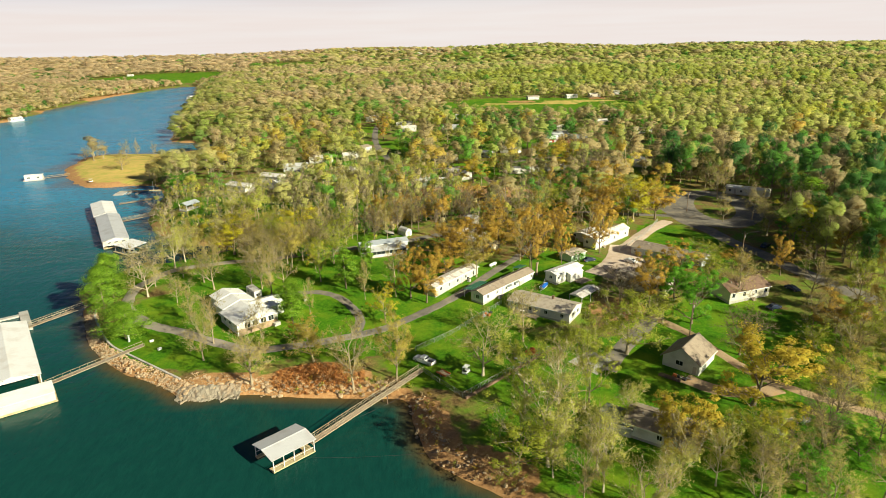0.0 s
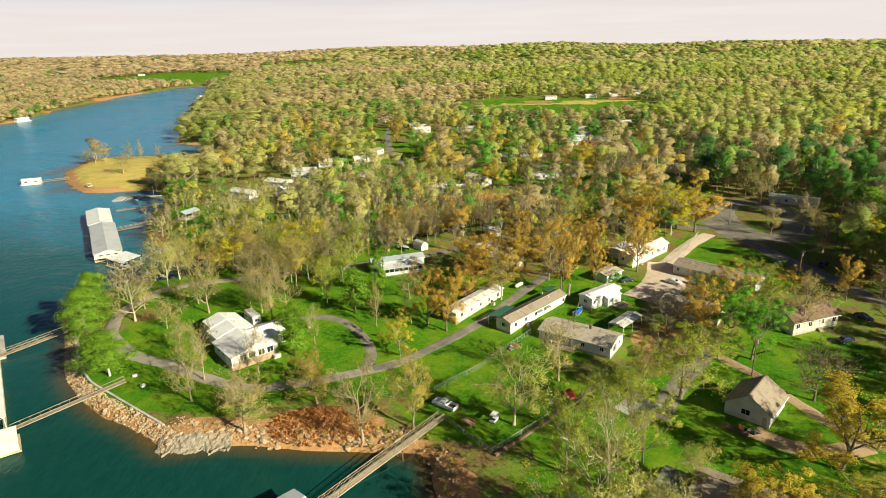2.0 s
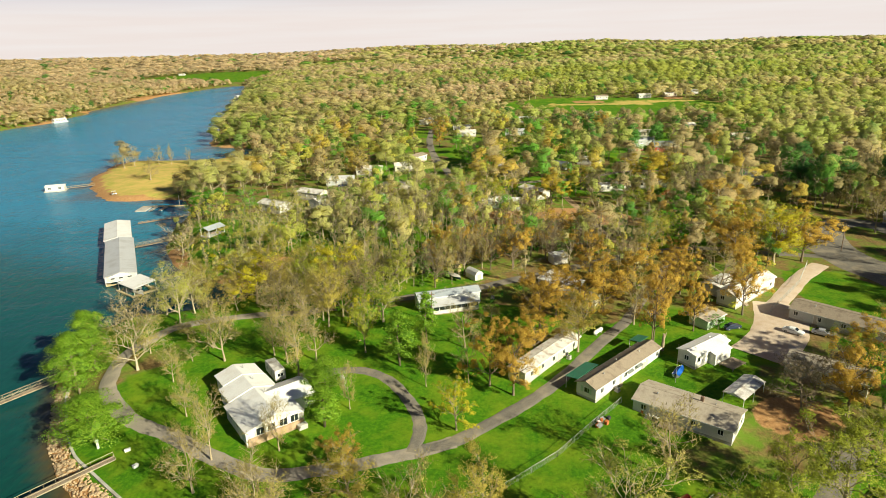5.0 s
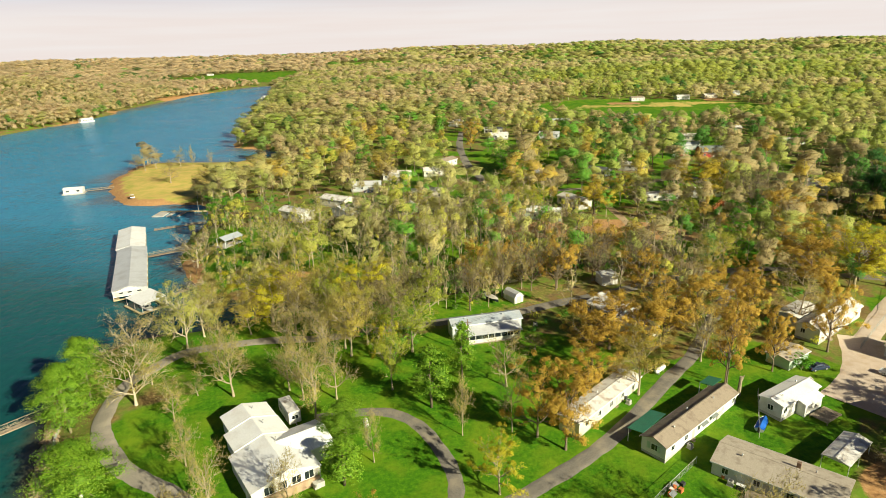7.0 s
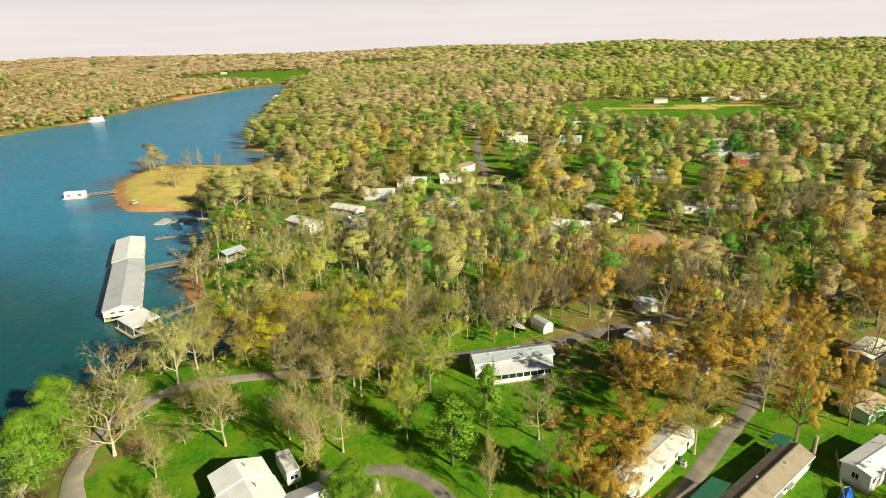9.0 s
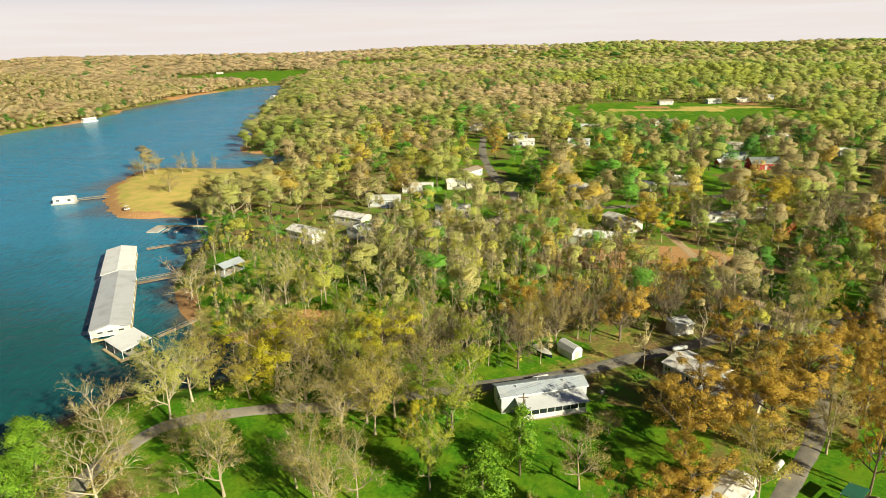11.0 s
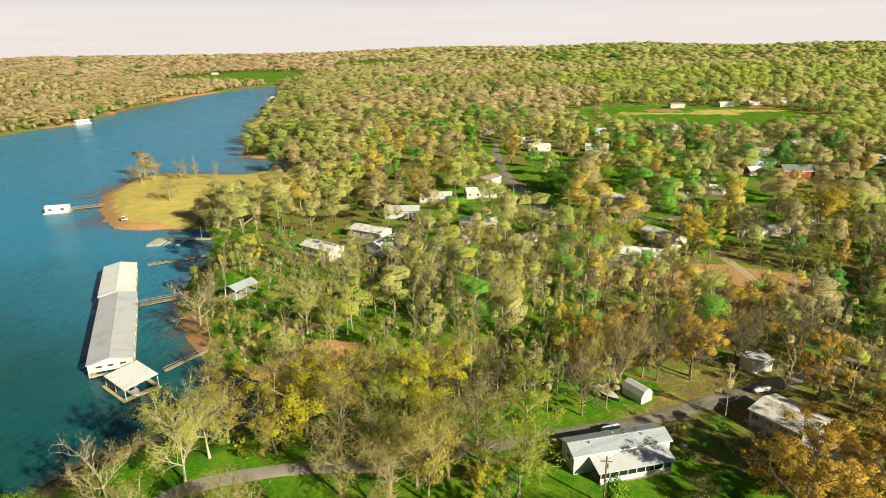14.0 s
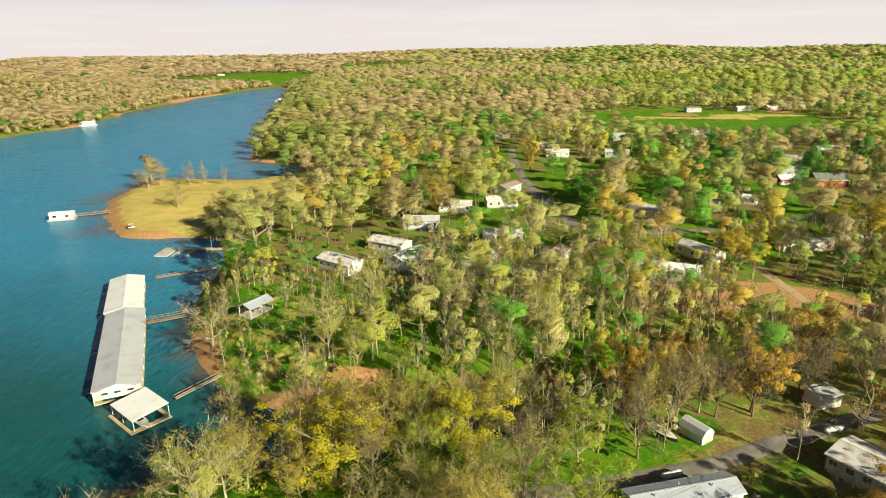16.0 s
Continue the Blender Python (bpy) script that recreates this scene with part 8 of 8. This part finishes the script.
small_boat(30.6, 176.4, float(ground_at(30.6, 176.4)) + 0.05, 58, 4.8, M["car_white"], "boat under a bright blue tarpaulin", "laid_up_boat", M["blue_cloth"])
small_boat(-80.5, 222.5, 0.0, 75, 6.0, M["car_grey"], "pontoon boat moored in the small inlet", "moored_boat", M["canvas"])


def golf_cart(x, y, yaw, label):
    t = thing("golf_cart", x, y, float(ground_at(x, y)), yaw, label, "golf cart")
    loft([(1.15, 0.45, 0.3, 0.7, 0.05), (0.7, 0.58, 0.28, 0.8, 0.04), (0.3, 0.58, 0.28, 0.42, 0.02), (-1.1, 0.58, 0.28, 0.7, 0.04)]).put("body", M["car_white"], t)
    Geo().box(-0.9, -0.5, 0.7, -0.3, 0.5, 0.85, 0.04).box(-1.0, -0.5, 0.8, -0.88, 0.5, 1.2, 0.03).put("seat", M["plastic_dark"], t)
    Geo().slab([(-1.05, -0.6, 1.85), (0.85, -0.6, 1.85), (0.85, 0.6, 1.85), (-1.05, 0.6, 1.85)], 0.06).put("canopy", M["trim"], t)
    for sx in (-0.95, 0.7):
        for sy in (-0.52, 0.52):
            Geo().tube((sx, sy, 0.6), (sx, sy, 1.82), 0.025, n=5).put("post", M["steel"], t)
    for sx in (0.8, -0.75):
        for sy in (-0.52, 0.52):
            wheel(t, sx, sy, 0.23, 0.18)


golf_cart(4.9, 129.9, 60, "white golf cart parked on the lawn by the sycamore")
golf_cart(-205, 361, 20, "small white utility cart on the grassy island")


def hay_wagon(x, y, yaw):
    t = thing("utility_trailer", x, y, float(ground_at(x, y)), yaw, "rusty utility trailer loaded with brush near the bank", "trailer")
    Geo().box(-1.6, -0.8, 0.45, 1.4, 0.8, 0.55).put("bed", M["wood"], t)
    for s in (-0.8, 0.8):
        Geo().box(-1.6, s - 0.03, 0.55, 1.4, s + 0.03, 0.95).put("side", M["orange_paint"], t)
        wheel(t, -0.1, s * 1.1, 0.3, 0.18)
    r = random.Random(8)
    g = Geo()
    for _ in range(26):
        p = Vector((r.uniform(-1.4, 1.2), r.uniform(-0.6, 0.6), r.uniform(0.6, 0.9)))
        g.tube(p, p + Vector((r.uniform(-1, 1), r.uniform(-0.7, 0.7), r.uniform(0, 0.6))), 0.04, 0.02, 4)
    g.put("brush_load", M["tan_bark"], t)
    Geo().tube((1.4, 0, 0.5), (2.6, 0, 0.4), 0.05, n=5).put("drawbar", M["steel"], t)


hay_wagon(-0.4, 129.0, -45)


def tarp_heap(x, y, label, mat, sx, sy, h, name="tarpaulin_heap"):
    r = random.Random(int(x * 7))
    n, m = 12, 10
    v = []
    for i in range(n + 1):
        for j in range(m + 1):
            a, b = i / n * 2 - 1, j / m * 2 - 1
            k = max(0.0, 1 - max(abs(a), abs(b)) ** 3)
            px, py = x + a * sx * (1 + 0.12 * math.sin(5 * b)), y + b * sy * (1 + 0.15 * math.sin(4 * a))
            v.append((px, py, float(ground_at(px, py)) + 0.02 + h * k * (0.7 + 0.3 * math.sin(3 * a + 2 * b) + r.uniform(-0.08, 0.08))))
    f = [(i * (m + 1) + j, (i + 1) * (m + 1) + j, (i + 1) * (m + 1) + j + 1, i * (m + 1) + j + 1) for i in range(n) for j in range(m)]
    return tagged(mesh_object(name, v, f, mat, smooth_shade=True), label, "tarpaulin")


tarp_heap(21.4, 138.8, "crumpled red tarpaulin over a low frame by the fence", M["red_cloth"], 1.4, 1.2, 1.5)
tarp_heap(17.9, 136.4, "grey covered mower by the fence", M["canvas"], 1.1, 0.7, 1.0, "covered_mower")


def propane_tank(x, y, yaw, label="white horizontal propane tank on short legs"):
    t = thing("propane_tank", x, y, float(ground_at(x, y)), yaw, label, "gas tank", "propane tanks")
    g = Geo()
    R, L, n = 0.5, 1.5, 14
    prof = [(-L - 0.4, 0.05), (-L - 0.3, 0.3), (-L, R), (L, R), (L + 0.3, 0.3), (L + 0.4, 0.05)]
    v = [(px, rr * math.cos(2 * math.pi * i / n), 0.85 + rr * math.sin(2 * math.pi * i / n)) for px, rr in prof for i in range(n)]
    f = [(k * n + i, k * n + (i + 1) % n, (k + 1) * n + (i + 1) % n, (k + 1) * n + i) for k in range(5) for i in range(n)]
    g.add(v, f).put("vessel", M["tank"], t, smooth_shade=True)
    Geo().tube((0, 0, 1.3), (0, 0, 1.5), 0.18, n=10).put("valve_dome", M["steel"], t)
    for px in (-1, 1):
        Geo().box(px - 0.1, -0.35, -0.2, px + 0.1, 0.35, 0.45).put("leg", M["concrete"], t)


for tx, ty, tw in ((9.6, 232.6, 20), (16.3, 193.9, 50), (-41.4, 171.3, 110), (-21.0, 217.6, 24)):
    propane_tank(tx, ty, tw)


# ---- poles, wires, fences ----
def pole(x, y, h, label="weathered wooden utility pole with a crossarm", lamp=False):
    t = thing("utility_pole", x, y, float(ground_at(x, y)), 0, label, "utility pole", "utility poles")
    Geo().tube((0, 0, -0.5), (0, 0, h), 0.16, 0.11, 8).put("shaft", M["pole_wood"], t)
    Geo().box(-0.9, -0.06, h - 0.9, 0.9, 0.06, h - 0.76).put("crossarm", M["pole_wood"], t)
    for px in (-0.8, 0, 0.8):
        Geo().tube((px, 0, h - 0.76), (px, 0, h - 0.6), 0.05, n=6).put("insulator", M["trim"], t)
    Geo().tube((0.25, 0, h - 2.0), (0.25, 0, h - 1.2), 0.16, n=10).put("transformer", M["steel"], t)
    return Vector((x, y, float(ground_at(x, y)) + h - 0.6))


def wire(a, b, sag=0.8, label="thin overhead power cable between poles"):
    g = Geo()
    pts = [a.lerp(b, i / 10) - Vector((0, 0, sag * 4 * (i / 10) * (1 - i / 10))) for i in range(11)]
    k = 4
    v = [p + Vector((0, 0.02 * math.cos(math.pi / 2 * j), 0.02 * math.sin(math.pi / 2 * j))) for p in pts for j in range(k)]
    g.add(v, [(i * k + j, i * k + (j + 1) % k, (i + 1) * k + (j + 1) % k, (i + 1) * k + j) for i in range(10) for j in range(k)])
    tagged(g.put("power_cable", M["wire"]), label, "cable", "power cables")


P1, P2, P3 = pole(14.2, 234.2, 8.5), pole(-24.4, 199.0, 8.5), pole(63.4, 145.7, 10)
P4, P5, P6 = pole(100.3, 197.7, 9), pole(123.9, 212.4, 9.5), pole(29.3, 207.0, 8)
P7, P8 = pole(27.9, 189.2, 8.5), pole(102, 252, 9)
for a, b in ((P2, P1), (P1, P6), (P6, P7), (P4, P5), (P4, P8), (P3, P4)):
    wire(a, b)
    wire(a + Vector((0.7, 0, 0)), b + Vector((0.7, 0, 0)), 1.0)
wire(P2, Vector((-26.0, 207.0, land(-26, 207) + 3.6)), 0.3, "thin service cable to the porch home")


def snag(x, y, h):
    g = Geo()
    g.tube((x, y, float(ground_at(x, y)) - 0.3), (x + 0.1, y, float(ground_at(x, y)) + h), 0.42, 0.3, 8)
    g.tube((x + 0.1, y, float(ground_at(x, y)) + h * 0.6), (x + 0.7, y + 0.2, float(ground_at(x, y)) + h * 1.05), 0.18, 0.08, 6)
    tagged(g.put("tree_stump", M["tan_bark"]), "tall broken tree stump beside the mobile home", "stump")


snag(29.6, 186.2, 4.2)


def chain_fence(pts, label, h=1.3, name="chain_link_fence"):
    """Posts, rails and a sparse wire web following the ground."""
    line = softened(pts, n=1) if len(pts) > 2 else np.array(pts, float)
    x, y = pts[0]
    t = thing(name, x, y, float(ground_at(x, y)), 0, label, "fence")
    base = Vector((x, y, float(ground_at(x, y))))
    web = Geo()
    for a, b in zip(line, line[1:]):
        n = max(1, int(np.linalg.norm(b - a) / 2.6))
        for i in range(n + 1):
            q = a + (b - a) * i / n
            p = Vector((q[0], q[1], float(ground_at(*q)))) - base
            Geo().tube(p - Vector((0, 0, 0.2)), p + Vector((0, 0, h)), 0.045, n=5).put("post", M["steel"], t)
            if i < n:
                q2 = a + (b - a) * (i + 1) / n
                p2 = Vector((q2[0], q2[1], float(ground_at(*q2)))) - base
                Geo().tube(p + Vector((0, 0, h)), p2 + Vector((0, 0, h)), 0.03, n=4).put("rail", M["steel"], t)
                for k in range(7):
                    u0, u1 = k / 7, (k + 1) / 7
                    a0, a1 = p.lerp(p2, u0), p.lerp(p2, u1)
                    web.tube(a0 + Vector((0, 0, 0.05)), a1 + Vector((0, 0, h - 0.02)), 0.012, n=3)
                    web.tube(a0 + Vector((0, 0, h - 0.02)), a1 + Vector((0, 0, 0.05)), 0.012, n=3)
    web.put("wire_mesh", M["steel"], t)


chain_fence([(-6.5, 132.4), (3.7, 119.6), (26.2, 139.9)], "grey chain-link fence round the lakeside lawn")
chain_fence([(-7.5, 141.0), (2.2, 149.5), (9, 157.6), (16.5, 165.8)], "grey chain-link fence along the lawn")
chain_fence([(29, 173), (33.5, 187)], "grey chain-link fence between two mobile homes")
chain_fence([(62, 207), (77, 225), (86, 240)], "low wire fence beside the gravel drive")


def kerb_wall(name, pts, w, h, mat, label, category, down=0.6):
    """A low wall of jointed blocks following a line."""
    t = thing(name, pts[0][0], pts[0][1], float(ground_at(*pts[0])), 0, label, category)
    base = Vector((pts[0][0], pts[0][1], float(ground_at(*pts[0]))))
    line = softened(pts, n=4)
    for a, b in zip(line, line[1:]):
        L = np.linalg.norm(b - a)
        n = max(1, round(L / 1.6))
        for i in range(n):
            p, q = a + (b - a) * (i + 0.01) / n, a + (b - a) * (i + 0.99) / n
            d = (q - p) / np.linalg.norm(q - p)
            s = np.array([-d[1], d[0]]) * w / 2
            z = float(ground_at(*((p + q) / 2))) - base.z
            v = [(c[0] - base.x, c[1] - base.y, zz) for zz in (z - down, z + h) for c in (p - s, q - s, q + s, p + s)]
            Geo().add(v, [(3, 2, 1, 0), (4, 5, 6, 7), (0, 1, 5, 4), (1, 2, 6, 5), (2, 3, 7, 6), (3, 0, 4, 7)]).put("block", mat, t)


kerb_wall("seawall", [(-104, 171.7), (-101, 165.7), (-89.5, 150.2), (-80.3, 142.8), (-62.8, 130.6)], 0.5, 0.35, M["concrete"], "low concrete seawall along the lawn's edge", "wall", 1.5)
kerb_wall("garden_wall", [(4.3, 118.9), (15, 129), (27.5, 141)], 0.5, 0.5, M["brown_shingle"], "low rust-red brick edging wall with leaves along the fence", "wall")


def slab_pad():
    road("concrete_pad", [(32.5, 131.2), (35.6, 134), (38.8, 136.6)], 8.2, M["concrete"], "bare weathered concrete pad in the grass", 0.12, ragged=0.05)


slab_pad()


def lumber_stack(x, y, yaw):
    t = thing("lumber_stack", x, y, float(ground_at(x, y)), yaw, "stacked dark pallets beside the garage wall", "pallets")
    for i in range(7):
        Geo().box(-2.6 + i * 0.75, -0.6, 0.0, -2.6 + i * 0.75 + 0.6, 0.6, 0.15 + 0.1 * (i % 3)).put("pallet", M["pole_wood"], t)
    for i in range(4):
        Geo().box(-2.6, -0.6 + i * 0.35, 0.36, 2.5, -0.45 + i * 0.35, 0.42).put("board", M["pole_wood"], t)


lumber_stack(51.6, 126.2, -42)


def boom(x, y, yaw):
    t = thing("conveyor_boom", x, y, float(ground_at(x, y)), yaw, "rust-orange lattice boom standing by the dirt track", "machine")
    L = 20.0
    a, b = Vector((0, 0, 0.8)), Vector((L, 0, 3.2))
    for sy in (-0.5, 0.5):
        for dz in (0, 0.9):
            Geo().tube(a + Vector((0, sy, dz)), b + Vector((0, sy, dz)), 0.09, n=5).put("chord", M["orange_paint"], t)
        g = Geo()
        for i in range(14):
            g.tube(a.lerp(b, i / 14) + Vector((0, sy, 0)), a.lerp(b, (i + 1) / 14) + Vector((0, sy, 0.9)), 0.05, n=4)
        g.put("lattice", M["orange_paint"], t)
    for u in (0.1, 0.6):
        p = a.lerp(b, u)
        Geo().box(p.x - 0.15, -0.6, -0.4, p.x + 0.15, 0.6, p.z).put("leg", M["orange_paint"], t)


boom(60.2, 313.5, 54)


# ---- boats and huts over the water ----
def house_boat(x, y, yaw, label):
    t = thing("house_boat", x, y, 0, yaw, label, "houseboat")
    Geo().box(-8, -3.4, 0.0, 8, 3.4, 0.8, 0.1).put("hull", M["trim"], t)
    Geo().box(-6.5, -2.8, 0.8, 6.5, 2.8, 3.4).put("cabin", M["white_wall"], t)
    gable_roof(13.5, 6.0, 3.4, 0.7, 0.4, 0.12).put("roof", M["metal_roof"], t)
    for at in (-4, -1.5, 1.5, 4):
        opening(t, "window", "front", at, 1.6, 1.4, 1.0, 13, 5.6)


house_boat(-470, 706, 65, "white houseboat moored against the far bank")
house_boat(-372, 965, 70, "white covered dock across the inlet")
house_boat(-318, 852, 40, "pale covered dock by the cove")
home(-560, 705, 70, 18, 9, 4.0, 2.0, M["cream_wall"], M["metal_roof"], "cream house on the far bank of the lake", row_of("front", 16, 4), [("front", 2)], name="house", category="house", skirt=0)


# ---- stones of the bank ----
def boulder_mesh(seed, flat):
    r = random.Random(seed)
    bm = bmesh.new()
    bmesh.ops.create_icosphere(bm, subdivisions=1, radius=0.5)
    for v in bm.verts:
        v.co *= r.uniform(0.7, 1.15)
        v.co.z *= flat
    me = bpy.data.meshes.new("stone")
    bm.to_mesh(me)
    bm.free()
    me.materials.append(M["stone"])
    return me


BOULDERS = [boulder_mesh(s, f) for s, f in ((1, 0.7), (2, 0.55), (3, 0.8), (4, 0.35), (5, 0.3))]


def rock_bank(name, line, inner, outer, count, sizes, label, flat=False):
    """Loose stones heaped along a stretch of shore."""
    r = random.Random(len(name) + count)
    line = softened(line, n=8)
    x0, y0 = line[0]
    t = thing(name, float(x0), float(y0), 0.0, 0, label, "rocks")
    for _ in range(count):
        i = r.randrange(len(line) - 1)
        p = line[i] + (line[i + 1] - line[i]) * r.random()
        d = line[i + 1] - line[i]
        n = np.array([-d[1], d[0]]) / (np.linalg.norm(d) + 1e-9)
        q = p - n * r.uniform(inner, outer)
        s = r.uniform(*sizes) * (0.7 + 0.6 * r.random())
        ob = new("stone", BOULDERS[r.randrange(3, 5) if flat and r.random() < 0.7 else r.randrange(3)])
        ob.parent = t
        m = pose(float(q[0] - x0), float(q[1] - y0), max(-0.1, float(ground_at(*q))) + s * 0.08, r.uniform(-15, 15), r.uniform(-15, 15), r.uniform(0, 360))
        ob.matrix_basis = m @ Matrix.Diagonal((s * r.uniform(0.8, 1.4), s * r.uniform(0.8, 1.2), s, 1))


rock_bank("riprap_bank", [(-60, 124.6), (-65, 128.8), (-73.7, 134.3), (-84.4, 141.3), (-94, 150.8), (-97.6, 155.8), (-102.5, 163.8), (-107, 171.5)], -0.6, 2.6, 295, (0.45, 1.15), "heaped pale limestone riprap below the seawall")
rock_bank("ledge_stones", [(-14, 124), (-22, 124.6), (-31, 125.2), (-38, 125.2), (-44, 126.0), (-50, 127.5), (-61, 128.0)], -1.0, 3.4, 130, (0.5, 1.6), "flat limestone slabs and boulders on the clay bank", True)
rock_bank("cove_stones", [(12, 90), (4, 95), (-2.3, 101), (-5.4, 107), (-6.6, 115), (-8.2, 120)], -0.6, 4.0, 110, (0.4, 1.0), "scattered stones and driftwood on the cove's bank")


def rubble(name, line, inner, outer, count, size, label):
    """Small broken stone filling the gaps of a bank."""
    r = np.random.default_rng(count)
    line = softened(line, n=8)
    i = r.integers(0, len(line) - 1, count)
    d = line[i + 1] - line[i]
    q = line[i] + d * r.random((count, 1)) - np.stack([-d[:, 1], d[:, 0]], -1) / (np.linalg.norm(d, axis=1, keepdims=True) + 1e-9) * r.uniform(inner, outer, (count, 1))
    c = np.stack([q[:, 0], q[:, 1], np.maximum(-0.1, ground_at(q[:, 0], q[:, 1])) + 0.06], -1)
    octa = np.array([(1, 0, 0), (0, 1, 0), (-1, 0, 0), (0, -1, 0), (0, 0, 0.7), (0, 0, -0.5)])
    P = c[:, None, :] + octa * (size * r.uniform(0.5, 1.4, (count, 1, 1))) * r.uniform(0.6, 1.3, (count, 6, 1)) + r.normal(0, 0.06, (count, 6, 3))
    F = np.array([f for k in range(4) for f in ((k, (k + 1) % 4, 4), ((k + 1) % 4, k, 5))])
    stuff(name, P.reshape(-1, 3), (np.arange(count)[:, None, None] * 6 + F).reshape(-1, 3), M["stone"], None, label, "rubble")


RIPRAP = [(-60, 124.6), (-65, 128.8), (-73.7, 134.3), (-84.4, 141.3), (-94, 150.8), (-97.6, 155.8), (-102.5, 163.8), (-107, 171.5)]
rubble("riprap_rubble", RIPRAP, -0.5, 3.0, 1500, 0.26, "broken limestone packed between the riprap blocks")
rubble("bank_rubble", [(-12, 124), (-22, 124.6), (-31, 125.2), (-44, 126.0), (-52, 128), (-62, 129)], -0.4, 4.5, 700, 0.2, "broken stone strewn over the clay bank")


def rock_ledge(pts, label):
    """A broad tilted shelf of bedrock in low steps, sliding into the water."""
    r = random.Random(21)
    n, m = 44, 14
    (ax, ay), (bx, by), deep = pts
    ux, uy = bx - ax, by - ay
    L = math.hypot(ux, uy)
    ux, uy = ux / L, uy / L
    v = []
    for i in range(n + 1):
        edge = r.uniform(-0.3, 0.25) + 0.5 * math.sin(i * 0.45)
        for j in range(m + 1):
            a, b = i / n * L, j / m
            w = b * deep * (0.93 + 0.07 * math.sin(i * 0.7)) + edge * b
            x, y = ax + ux * a + uy * w + r.uniform(-0.07, 0.07), ay + uy * a - ux * w + r.uniform(-0.07, 0.07)
            z = max(float(ground_at(x, y)) + 0.25 - 0.6 * (j == 0), 0.12 - 0.5 * (j == m)) + 0.14 * math.sin(i * 0.9 + 2 * math.sin(j * 0.8))
            v.append((x, y, round(z / 0.3) * 0.24 + z * 0.2 + r.uniform(-0.06, 0.06) + 0.06 * math.sin(i * 1.7 + j)))
    k = len(v)
    v += [(x, y, z - 0.7) for x, y, z in v]
    q = lambda i, j: i * (m + 1) + j
    f = [(q(i, j), q(i + 1, j), q(i + 1, j + 1), q(i, j + 1)) for i in range(n) for j in range(m)]
    f += [tuple(k + p for p in reversed(g)) for g in f]
    rim = [q(i, 0) for i in range(n + 1)] + [q(n, j) for j in range(1, m + 1)] + [q(i, m) for i in range(n - 1, -1, -1)] + [q(0, j) for j in range(m - 1, 0, -1)]
    f += [(rim[i], k + rim[i], k + rim[(i + 1) % len(rim)], rim[(i + 1) % len(rim)]) for i in range(len(rim))]
    tagged(mesh_object("rock_ledge", v, f, M["ledge"]), label, "rock ledge")


rock_ledge(((-47.5, 128.4), (-62.0, 127.6), -5.4), "tilted shelf of grey-tan limestone stepping into the cove")
wire(Vector((-27.3, 100.5, 1.2)), Vector((2.0, 101.0, 1.9)), 0.5, "thin mooring cable from the boat shelter to the bank")
wire(Vector((-29.0, 106.0, 1.2)), Vector((-8.5, 121.5, 1.9)), 0.4, "thin mooring cable from the boat shelter to the bank")
